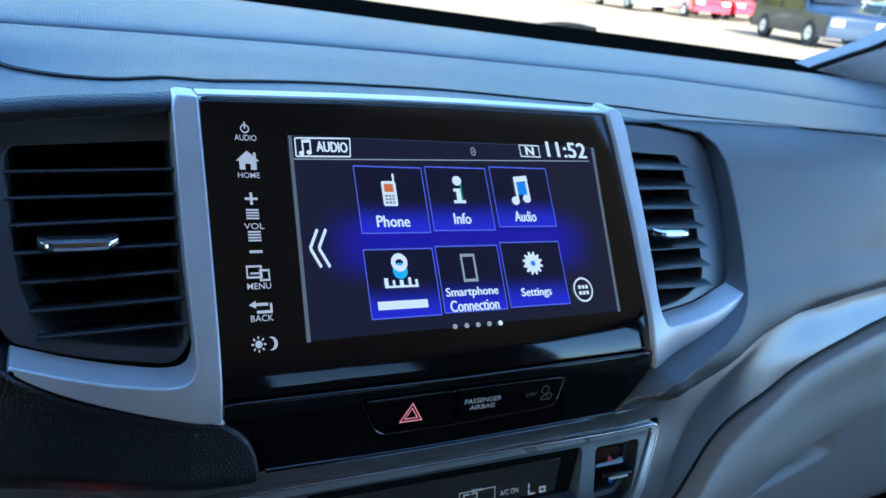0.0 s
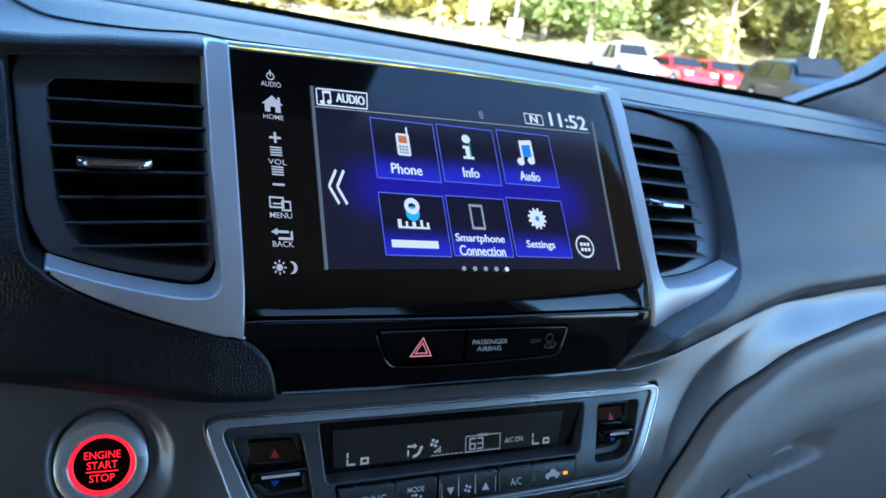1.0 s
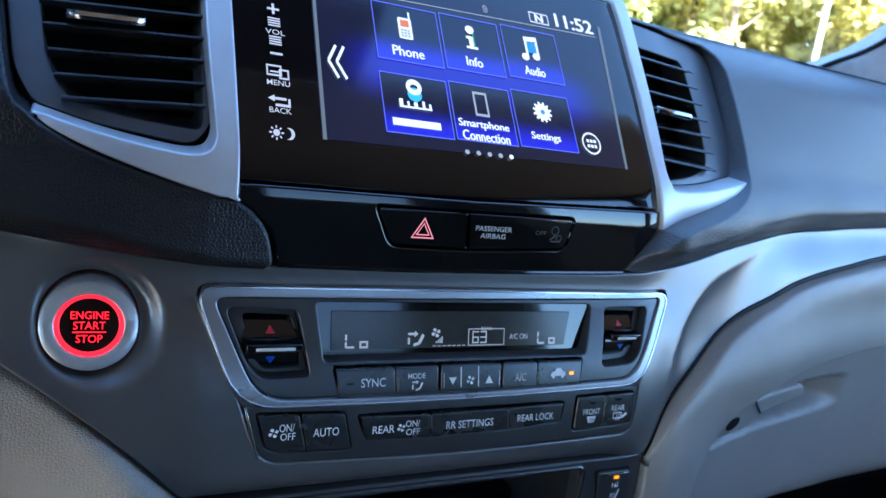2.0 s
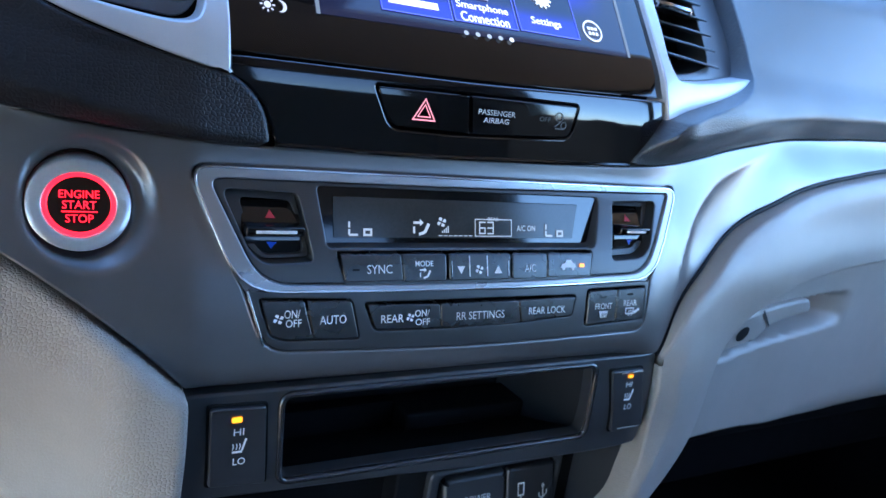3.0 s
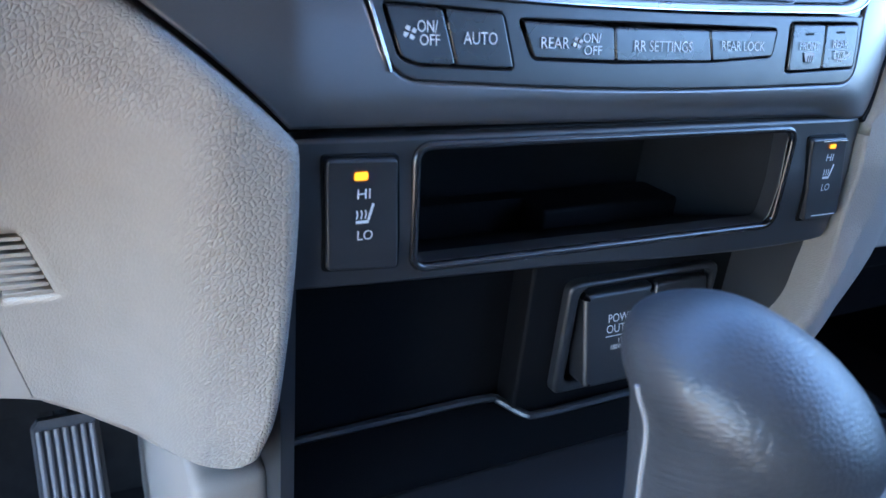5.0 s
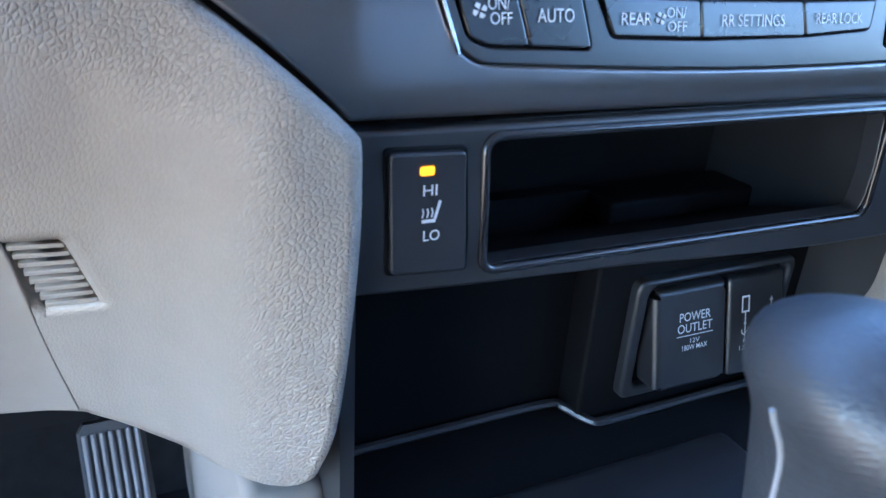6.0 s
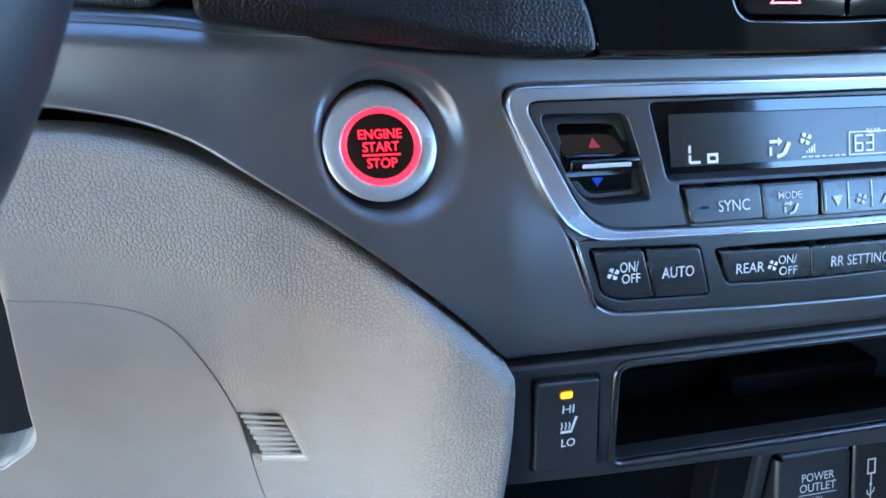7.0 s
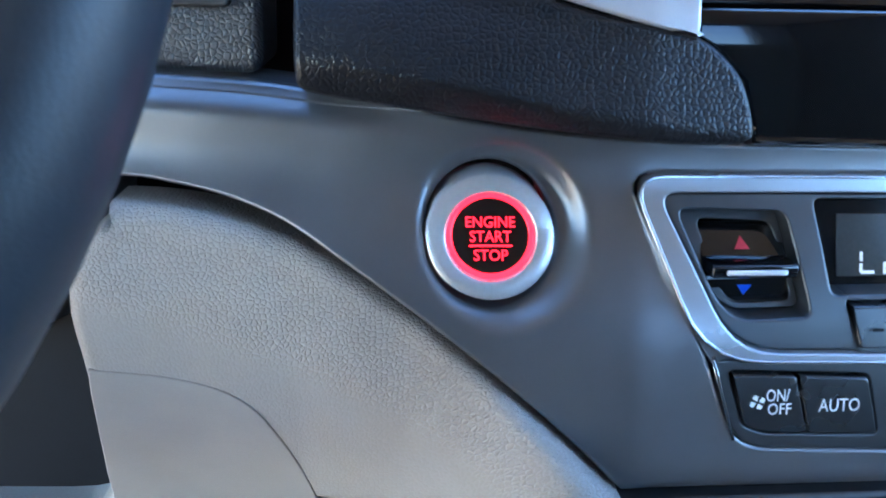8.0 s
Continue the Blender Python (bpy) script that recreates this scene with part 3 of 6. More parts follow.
def top_section(x):
    """The dashboard's upper side at x, from its front edge to the foot of the windscreen ridge, as (y, z)."""
    valley = float(np.interp(x, VALLEY_X, VALLEY_Y))
    f = smooth01((x - 0.122) / 0.014)
    a, b = ((0.120, 0.7190), (0.130, 0.7245), (0.144, 0.7272), (0.16, 0.7285)), ((0.150, 0.7150), (0.153, 0.7220), (0.157, 0.7270), (0.165, 0.7288))
    front = [(p[0] + (q[0] - p[0]) * f, p[1] + (q[1] - p[1]) * f) for p, q in zip(a, b)]
    low, top = float(np.interp(x, ROLL_X, ROLL_LOW)), float(np.interp(x, ROLL_X, ROLL_TOP))
    roll = [(0.1125, low), (0.1135, low + 0.55 * (top - low)), (0.1190, top - 0.0007), (0.131, top + 0.0006)]
    g = smooth01((-0.100 - x) / 0.034)
    pts = [(p[0] + (q[0] - p[0]) * g, p[1] + (q[1] - p[1]) * g) for p, q in zip(front, roll)]
    y0, z0 = pts[-1]
    for u in (0.3, 0.6, 0.85, 0.98, 1.0):
        pts.append((y0 + (valley - y0) * u, z0 + (0.7336 - z0) * smooth01(1.25 * u) - (0.0012 if u == 1.0 else 0.0)))
    return pts


def top_z(x, y):
    line = spline(top_section(x), 5)
    return float(np.interp(y, [p[0] for p in line], [p[1] for p in line]))


def dash_top():
    t = thing("dashboard", "soft dark dashboard with leather pads, gunmetal trim and grey-beige lower lip", "dashboard", (0, 0.1, 0.49))
    rim = [(0.503, 0.7345), (0.508, 0.7360), (0.56, 0.7385), (0.63, 0.7405), (0.66, 0.739), (0.70, 0.720), (0.80, 0.690)]

    def lay(pts, x):
        return [(x, 0.27 + (y - 0.27) * (1 - 0.10 * (x / 0.9) ** 2), z + 0.006 * smooth01((x - 0.1) / 0.8) * smooth01((y - 0.30) / 0.3)) for y, z in pts]

    def ridge(x):
        """A swollen ridge: steep out of the valley, rounding over to its crest, then down to the glass."""
        foot = float(np.interp(x, VALLEY_X, VALLEY_Y)) - 0.0005
        pts = []
        for k in range(13):
            a = math.pi / 2 * k / 12
            pts.append((foot + (0.395 - foot) * (1 - math.cos(a)) ** 1.5, 0.7318 + 0.0077 * math.sin(a)))
        return pts + spline([(0.40, 0.7394), (0.43, 0.7386), (0.49, 0.7365), (0.505, 0.7345)], 4)

    xs = np.linspace(-0.90, 0.90, 145)
    part("top_pad", loft([[(x, y, z) for y, z in spline(top_section(x), 5)] for x in xs]), SOFT, t)
    edge = [x for x in np.linspace(-0.42, -0.113, 40)]
    part("leather_edge", loft([[(x, y - 0.0004, z + 0.0003) for y, z in spline(top_section(x)[:4], 6)[:15]] for x in edge]), LEATHER, t, "rolled black leather edge over the vent")
    part("defroster_shelf", loft([lay(ridge(x), x) for x in xs]), SOFT, t, "soft ridge below the windscreen")
    part("windscreen_border", loft([lay(spline(rim, 2), x) for x in xs]), FRIT, t, "black border along the windscreen's foot")
    path = spline(SEAM_TOP, 6)
    part("seam", tube([(x, y, top_z(x, y) - 0.0002) for x, y in path], 0.0011, 6), DARK, t, "dark seam line")
    part("seam_lip", tube([(x, y + 0.0040, top_z(x, y + 0.0040) - 0.0004) for x, y in path], 0.0010, 6), SOFT, t, "raised edge along the seam")


dash_top()
part("core", block(-0.89, 0.89, 0.24, 0.26, 0.25, 0.712), DARK, bpy.data.objects["dashboard"], "dark inner structure")


def dash_face():
    t = thing("dashboard", "soft dark dashboard with leather pads, gunmetal trim and grey-beige lower lip", "dashboard", (0, 0.1, 0.49))
    out = spline([(0.1035, 0.5900), (0.1000, 0.5902), (0.1000, 0.5925), (0.1086, 0.6030), (0.1190, 0.6150)], 4)
    out += spline([(0.1195, 0.6155), (0.142, 0.6218), (0.160, 0.6265), (0.190, 0.6345), (0.2060, 0.6415), (0.2140, 0.6500), (0.2222, 0.673), (0.2262, 0.690), (0.2280, 0.708)], 3)
    out += [(0.2262, 0.7165), (0.2190, 0.7215), (0.180, 0.7252), (0.1345, 0.7272), (0.1345, 0.7288), (0.25, 0.7288), (0.89, 0.7288)]
    trim_line = [(p[0], p[1] + 0.0008) for p in spline(TRIM_TOP[8:], 5)]
    out += [p for p in trim_line[::-1] if p[0] > 0.105]

    def y(x, z):
        low = float(np.interp(x, [p[0] for p in trim_line], [p[1] for p in trim_line]))
        swell = (0.014 + 0.006 * smooth01((0.23 - x) / 0.06)) * smooth01((z - low + 0.001) / 0.020) * (1 - 0.9 * smooth01((z - 0.618) / 0.035)) * smooth01((x - 0.095) / 0.03)
        return stack_y(x, z) - swell + 0.9 * max(0.0, z - 0.705) * max(0.0, (z - 0.705) / 0.03)

    part_ob = patch("passenger_face", out, y, SOFT, t, proud=0.001, depth=0.03, bevel=0.0015, dome=(0.0015, 0.006), step=0.006)
    # leather pad that runs over, beside and under the left vent
    def pad_y(x, z):
        ridge = float(np.interp(-x, (0.098, 0.1175, 0.1466, 0.1755, 0.205), (0.5915, 0.5930, 0.5972, 0.6025, 0.6070)))
        under = max(0.0, ridge - z)
        over = max(0.0, z - ridge)
        return stack_y(x, z) + 0.75 * under * under / (under + 0.004) + 0.30 * min(over, 0.02) * smooth01((0.648 - z) / 0.02)

    p = thing("dashboard", "soft dark dashboard with leather pads, gunmetal trim and grey-beige lower lip", "dashboard", (0, 0.1, 0.49))
    low = [(q[0], q[1] + 0.0008) for q in ((-0.2165, 0.600), (-0.2100, 0.5972), (-0.1722, 0.5923), (-0.1403, 0.5892), (-0.1173, 0.5878), (-0.103, 0.5876))]
    nose = [(-0.0985, 0.5885), (-0.0978, 0.594), (-0.1008, 0.6045), (-0.1071, 0.6115), (-0.1128, 0.6150)]
    up = [(-0.1376, 0.6199), (-0.1632, 0.627), (-0.1794, 0.6335), (-0.1888, 0.6397), (-0.1960, 0.651), (-0.2042, 0.7045), (-0.2050, 0.7095), (-0.2165, 0.7080)]
    patch("leather_pad", spline(low + nose, 4) + spline(up[:6], 4) + up[6:], pad_y, LEATHER, p, proud=0.0035, depth=0.03, bevel=0.002, dome=(0.0065, 0.013), step=0.003)
    # side of the instrument hood
    c = thing("dashboard", "soft dark dashboard with leather pads, gunmetal trim and grey-beige lower lip", "dashboard", (0, 0.1, 0.49))
    hood = patch("hood_side", arc_corners([(-0.34, 0.6025), (-0.2275, 0.6000), (-0.2265, 0.70), (-0.34, 0.70)], [0, 0.006, 0.006, 0]), stack_y, SOFT, c, proud=-0.012, depth=0.03, bevel=0.004)
    patch("switch", arc_corners(box(-0.262, -0.2356, 0.6185, 0.650), 0.002), stack_y, BLACK_SOFT, hood, proud=-0.008, depth=0.008, bevel=0.001, label="small black switch key")


dash_face()


# ---- gunmetal trim across the dashboard ----
def trim():
    t = thing("dashboard", "soft dark dashboard with leather pads, gunmetal trim and grey-beige lower lip", "dashboard", (0, 0.1, 0.49))
    out = spline(TRIM_TOP, 5) + spline(LIP_SEAM, 5) + spline(TRIM_LOW, 5)
    patch("trim_panel", out, trim_y, GUNMETAL, t, depth=0.02, bevel=0.0015, holes=[CONTROL_HOLE, circle(*BUTTON, 0.0182, 40)], step=0.004, fine=(*BUTTON, 0.027, 0.0015))
    top = spline(TRIM_TOP[:4], 8)
    secs = []
    for x, z in top:
        if -0.30 < x < -0.178:
            h = 0.0034 * smooth01((-x - 0.178) / 0.032)
            y = trim_y(x, z - h) - 0.0003
            secs.append([(x, y + 0.0006, z - h - 0.0012), (x, y + 0.0001, z - h), (x, y + 0.6 * h, z - 0.62 * h), (x, y + 1.3 * h, z - 0.3 * h), (x, y + 2.0 * h, z), (x, y + 0.022, z + 0.0008)])
    part("ledge", loft(secs), GUNMETAL, t, "upward-facing ledge under the instrument hood", sharp=2.0)


trim()


# ---- screen, glossy band and silver frames ----
def screen_unit():
    t = thing("infotainment_screen", "glossy black touchscreen with lit blue menu tiles", "screen", (0, 0.06, 0.62))
    glass = spline([(-0.1136, 0.7272), (0.0, 0.7312), (0.1232, 0.7330)], 6) + spline([(0.1238, 0.7315), (0.1210, 0.690), (0.1180, 0.6252)], 4) + spline([(0.1178, 0.6250), (0.0, 0.6228), (-0.1127, 0.6228)], 4)
    patch("glass", glass, stack_y, SCREEN_GLASS, t, proud=0.0005, depth=0.012, bevel=0.0008)
    top = spline([(-0.1140, 0.7282), (0.0, 0.7322), (0.1235, 0.7338)], 6)
    patch("top_strip", top + [(p[0], p[1] + 0.0013) for p in top[::-1]], stack_y, BRUSHED, t, proud=0.0012, depth=0.010, bevel=0.0004, step=0.02, label="thin silver strip along the top")
    X0, X1, Z0, Z1 = -0.0752, 0.1028, 0.6418, 0.7168
    q = [(X0 - 0.0014, Z0), (0.0973, 0.6440), (X1 + 0.001, Z1), (X0, 0.7155)]
    field = glowing("display_field", (0.010, 0.012, 0.05), 0.8, (0.004, 0.004, 0.006), 0.1)
    tr, n, l, b = nodes_of(field)
    geo, sep = n.new("ShaderNodeNewGeometry"), n.new("ShaderNodeSeparateXYZ")
    l.new(geo.outputs["Position"], sep.inputs[0])
    fz, fx, mul, mix = n.new("ShaderNodeMapRange"), n.new("ShaderNodeMapRange"), n.new("ShaderNodeMath"), n.new("ShaderNodeMix")
    dz = n.new("ShaderNodeMath")
    dz.operation = "SUBTRACT"
    dz.inputs[1].default_value = 0.6745
    ab = n.new("ShaderNodeMath")
    ab.operation = "ABSOLUTE"
    l.new(sep.outputs["Z"], dz.inputs[0])
    l.new(dz.outputs[0], ab.inputs[0])
    l.new(ab.outputs[0], fz.inputs["Value"])
    fz.inputs["From Min"].default_value, fz.inputs["From Max"].default_value = 0.018, 0.0
    fz.interpolation_type = "SMOOTHERSTEP"
    dx, ax = n.new("ShaderNodeMath"), n.new("ShaderNodeMath")
    dx.operation, ax.operation = "SUBTRACT", "ABSOLUTE"
    dx.inputs[1].default_value = 0.0115
    l.new(sep.outputs["X"], dx.inputs[0])
    l.new(dx.outputs[0], ax.inputs[0])
    l.new(ax.outputs[0], fx.inputs["Value"])
    fx.inputs["From Min"].default_value, fx.inputs["From Max"].default_value = 0.085, 0.045
    fx.interpolation_type = "SMOOTHERSTEP"
    mul.operation = "MULTIPLY"
    l.new(fz.outputs[0], mul.inputs[0])
    l.new(fx.outputs[0], mul.inputs[1])
    mix.data_type = "RGBA"
    mix.inputs[6].default_value, mix.inputs[7].default_value = (0.012, 0.013, 0.034, 1), (0.02, 0.012, 0.42, 1)
    l.new(mul.outputs[0], mix.inputs["Factor"])
    l.new(mix.outputs[2], b.inputs["Emission Color"])
    d = patch("display", q, stack_y, field, t, proud=0.0009, depth=0.002, bevel=0.0002, label="lit display with blue glow")
    pr = 0.0013
    decal("side_bar", [[(X0 - 0.0012, Z0), (X0 + 0.0006, Z0), (X0 + 0.0020, 0.7155), (X0 + 0.0004, 0.7155)]], stack_y, SHOW_DIM, d, pr)
    decal("side_bar", [[(0.0955, 0.6440), (0.0973, 0.6440), (X1 + 0.001, Z1), (X1 - 0.0010, Z1)]], stack_y, SHOW_DIM, d, pr)
    decal("header_line", [bar(-0.0733, 0.7066, 0.0985, 0.7104, 0.0004)], stack_y, SHOW_GREY, d, pr)
    # header: audio box, clock box
    decal("audio_box", [bar(-0.0716, 0.7147, -0.0446, 0.7155, 0.0006), bar(-0.0720, 0.7077, -0.0455, 0.7083, 0.0006), bar(-0.0718, 0.7147, -0.0720, 0.7077, 0.0006), bar(-0.0446, 0.7155, -0.0455, 0.7083, 0.0006)], stack_y, SHOW_WHITE, d, pr)
    lettering("AUDIO", -0.0541, 0.7118, 0.0152, 0.0040, stack_y, SHOW_WHITE, d, pr, bold=0.0002)
    note = lambda x, z, s: [bar(x - 0.4 * s, z - 0.5 * s, x - 0.4 * s, z + 0.5 * s, 0.16 * s), bar(x + 0.4 * s, z - 0.4 * s, x + 0.4 * s, z + 0.55 * s, 0.16 * s), bar(x - 0.48 * s, z + 0.5 * s, x + 0.48 * s, z + 0.58 * s, 0.26 * s), circle(x - 0.58 * s, z - 0.5 * s, 0.27 * s, 14, 0.2 * s), circle(x + 0.22 * s, z - 0.4 * s, 0.27 * s, 14, 0.2 * s)]
    decal("note_icon", note(-0.0666, 0.7112, 0.0046), stack_y, SHOW_WHITE, d, pr)
    decal("gear_box", frame_bars(0.0524, 0.0654, 0.7111, 0.7166, 0.0005), stack_y, SHOW_WHITE, d, pr)
    lettering("N", 0.0589, 0.7139, 0.0050, 0.0037, stack_y, SHOW_WHITE, d, pr, bold=0.0003)
    lettering("11:52", 0.0840, 0.7151, 0.0268, 0.0070, stack_y, SHOW_WHITE, d, pr, bold=0.0003)
    decal("link_icon", ring_strips(0.0231, 0.7125, 0.0015, 0.0004, 16, 0.0019) + [bar(0.0224, 0.7118, 0.0238, 0.7132, 0.0003), bar(0.0224, 0.7132, 0.0238, 0.7118, 0.0003)], stack_y, SHOW_GREY, d, pr)
    # six tiles
    rows = [((0.7050, 0.6788), (-0.0450, -0.0088)), ((0.7056, 0.6795), (-0.0072, 0.0282)), ((0.7064, 0.6808), (0.0306, 0.0668)), ((0.6732, 0.6478), (-0.0456, -0.0096)), ((0.6738, 0.6483), (-0.0083, 0.0272)), ((0.6748, 0.6487), (0.0287, 0.0655))]
    for (z1, z0), (x0, x1) in rows:
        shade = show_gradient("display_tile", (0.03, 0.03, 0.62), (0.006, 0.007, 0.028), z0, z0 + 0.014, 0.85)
        tile = patch("menu_tile", arc_corners(box(x0, x1, z0, z1), 0.0015, 3), stack_y, shade, d, proud=0.00115, depth=0.0008, bevel=0.0001, step=0.02)
        decal("tile_line", frame_bars(x0, x1, z0, z1, 0.0005), stack_y, SHOW_LINE, d, 0.0015)
    e = 0.0019
    decal("phone_icon", [arc_corners(box(-0.0318, -0.0243, 0.6895, 0.6992), 0.001, 3), bar(-0.0252, 0.698, -0.0252, 0.7022, 0.001)], stack_y, SHOW_WHITE, d, e)
    decal("phone_window", [box(-0.0306, -0.0258, 0.6950, 0.6982)], stack_y, SHOW_ORANGE, d, e + 0.0002)
    decal("phone_keys", [box(-0.0306 + i * 0.0018, -0.0294 + i * 0.0018, 0.6905 + j * 0.0013, 0.6913 + j * 0.0013) for i in range(3) for j in range(3)], stack_y, SHOW_DIM, d, e + 0.0002)
    decal("info_icon", [circle(0.0100, 0.7000, 0.0026, 18, 0.0020), box(0.0086, 0.0112, 0.6918, 0.6966), box(0.0072, 0.0112, 0.6955, 0.6968), box(0.0066, 0.0134, 0.6908, 0.6920)], stack_y, SHOW_WHITE, d, e)
    decal("info_glow", [box(0.0112, 0.0122, 0.6922, 0.6985)], stack_y, SHOW_GREEN, d, e)
    decal("music_icon", note(0.0486, 0.6966, 0.0090), stack_y, SHOW_WHITE, d, e + 0.0002)
    decal("music_fill", [box(0.0452, 0.0516, 0.6945, 0.7000)], stack_y, SHOW_BLUE, d, e)
    decal("brand_icon", ring_strips(-0.0283, 0.6682, 0.0042, 0.0022, 24, 0.0034), stack_y, SHOW_WHITE, d, e + 0.0002)
    decal("brand_icon_shade", [circle(-0.0283, 0.6650, 0.0038, 18, 0.0030)], stack_y, SHOW_CYAN, d, e)
    decal("brand_bar", [box(-0.0372, -0.0200, 0.6590, 0.6598), box(-0.0372, -0.0352, 0.6598, 0.6626), box(-0.0330, -0.0318, 0.6598, 0.6618), box(-0.0295, -0.0275, 0.6598, 0.6618), box(-0.0250, -0.0236, 0.6598, 0.6626), box(-0.0215, -0.0202, 0.6598, 0.6618)], stack_y, SHOW_WHITE, d, e + 0.0003)
    decal("caption_bar", [box(-0.0418, -0.0165, 0.6512, 0.6542)], stack_y, SHOW_WHITE, d, e)
    decal("handset_icon", frame_bars(0.0046, 0.0128, 0.6598, 0.6706, 0.0011), stack_y, SHOW_GREY, d, e)
    gear = []
    for i in range(24):
        a, r = 2 * math.pi * i / 24, (0.0060 if (i // 1) % 2 else 0.0046)
        gear += [(0.0466 + r * math.cos(a - 0.08), 0.6660 + 0.8 * r * math.sin(a - 0.08)), (0.0466 + r * math.cos(a + 0.08), 0.6660 + 0.8 * r * math.sin(a + 0.08))]
    decal("settings_icon", [gear], stack_y, SHOW_WHITE, d, e)
    decal("settings_hub", [circle(0.0466, 0.6660, 0.0014, 14, 0.0011)], stack_y, SHOW_BLUE, d, e + 0.0002)
    for s, x, z, w in (("Phone", -0.0281, 0.6836, 0.0170), ("Info", 0.0097, 0.6846, 0.0096), ("Audio", 0.0476, 0.6854, 0.0132), ("Smartphone", 0.0084, 0.6557, 0.0290), ("Connection", 0.0086, 0.6509, 0.0270), ("Settings", 0.0456, 0.6541, 0.0182)):
        h = 0.0043 if s in ("Phone", "Info", "Audio") else 0.0042
        lettering(s, x, z, w, h, stack_y, SHOW_WHITE, d, e, bold=0.00016)
    for x, z in ((-0.0668, 0.6741),):
        for k in (0, 0.0040):
            decal("chevron", [bar(x + k - 0.0036, z, x + k + 0.0006, z + 0.0068, 0.0013), bar(x + k - 0.0036, z, x + k + 0.0006, z - 0.0068, 0.0013)], stack_y, SHOW_WHITE, d, e)
    decal("apps_button", ring_strips(0.0752, 0.6543, 0.0062, 0.0008, 30, 0.0051) + [box(0.0722 + i * 0.0023, 0.0739 + i * 0.0023, 0.6547 - j * 0.0024, 0.6561 - j * 0.0024) for i in range(3) for j in range(2)], stack_y, SHOW_WHITE, d, e)
    for i in range(5):
        decal("page_dot", [circle(-0.0041 + 0.0063 * i, 0.6435, 0.0013, 14, 0.0010)], stack_y, SHOW_WHITE if i == 4 else SHOW_GREY, d, e)
    # touch keys on the black glass
    k = -0.0944
    p2 = 0.0009
    decal("power_key", ring_strips(k, 0.7172, 0.0020, 0.0005, 20, 0.0017) + [bar(k, 0.7172, k, 0.7198, 0.0006)], stack_y, KEY_LIT, t, p2)
    lettering("AUDIO", k, 0.7138, 0.0098, 0.0022, stack_y, KEY_LIT, t, p2)
    decal("home_key", [[(k - 0.0052, 0.7052), (k, 0.7090), (k + 0.0052, 0.7052)], box(k - 0.0038, k - 0.0012, 0.7020, 0.7054), box(k + 0.0012, k + 0.0038, 0.7020, 0.7054), box(k - 0.0038, k + 0.0038, 0.7042, 0.7056), box(k + 0.0026, k + 0.0038, 0.706, 0.7084)], stack_y, KEY_LIT, t, p2)
    lettering("HOME", k, 0.7000, 0.0096, 0.0020, stack_y, KEY_LIT, t, p2)
    decal("plus_key", [box(k - 0.0028, k + 0.0028, 0.6911, 0.6920), box(k - 0.0006, k + 0.0006, 0.6894, 0.6938)], stack_y, KEY_LIT, t, p2)
    decal("volume_key", [box(k - 0.0028, k + 0.0028, z, z + 0.0006) for z in [0.6843 + 0.0010 * i for i in range(4)] + [0.6766 + 0.0010 * i for i in range(4)]], stack_y, KEY_LIT, t, p2)
    lettering("VOL", k + 0.0002, 0.6819, 0.0088, 0.0021, stack_y, KEY_LIT, t, p2)
    decal("minus_key", [box(k - 0.0028, k + 0.0028, 0.6726, 0.6735)], stack_y, KEY_LIT, t, p2)
    decal("menu_key", frame_bars(k - 0.0050, k + 0.0018, 0.6640, 0.6684, 0.0007) + frame_bars(k + 0.0005, k + 0.0050, 0.6630, 0.6670, 0.0007) + [box(k - 0.0034, k + 0.0004, 0.6654, 0.6660)], stack_y, KEY_LIT, t, p2)
    lettering("MENU", k, 0.6614, 0.0102, 0.0021, stack_y, KEY_LIT, t, p2)
    decal("back_key", [bar(k - 0.004, 0.6553, k + 0.003, 0.6553, 0.0010), bar(k - 0.002, 0.6528, k + 0.0045, 0.6528, 0.0010), bar(k + 0.0042, 0.6524, k + 0.0042, 0.6556, 0.0010), [(k - 0.0052, 0.6552), (k - 0.0022, 0.6540), (k - 0.0022, 0.6566)]], stack_y, KEY_LIT, t, p2)
    lettering("BACK", k, 0.6508, 0.0096, 0.0021, stack_y, KEY_LIT, t, p2)
    sx = -0.0968
    decal("brightness_key", [circle(sx, 0.6423, 0.0015, 14, 0.0013)] + [bar(sx + 0.0020 * math.cos(a), 0.6423 + 0.0018 * math.sin(a), sx + 0.0031 * math.cos(a), 0.6423 + 0.0027 * math.sin(a), 0.0006) for a in [i * math.pi / 4 for i in range(8)]], stack_y, KEY_LIT, t, p2)
    moon = [(-0.0914 + 0.0026 * math.cos(a), 0.6423 + 0.0023 * math.sin(a)) for a in np.linspace(-1.9, 1.9, 14)]
    moon += [(-0.0924 + 0.0021 * math.cos(a), 0.6423 + 0.0021 * math.sin(a)) for a in np.linspace(1.5, -1.5, 10)]
    decal("night_key", [moon], stack_y, KEY_LIT, t, p2)

    # glossy band with the hazard switch
    g = thing("gloss_panel", "piano black gloss band below the screen", "panel", (0, 0.03, 0.59))
    low = [(-0.1127, 0.6220), (0.0, 0.6221), (0.1178, 0.6244), (0.1188, 0.6165), (0.1080, 0.6017), (0.0975, 0.5895), (0.05, 0.5883), (-0.029, 0.5873), (-0.0935, 0.5882), (-0.0945, 0.594), (-0.098, 0.6035), (-0.106, 0.611), (-0.1127, 0.6146)]
    hole = arc_corners([(-0.0510, 0.6164), (0.0580, 0.6168), (0.0550, 0.6012), (-0.0023, 0.5985), (-0.0425, 0.5992)], [0.002, 0.002, 0.004, 0.05, 0.005])
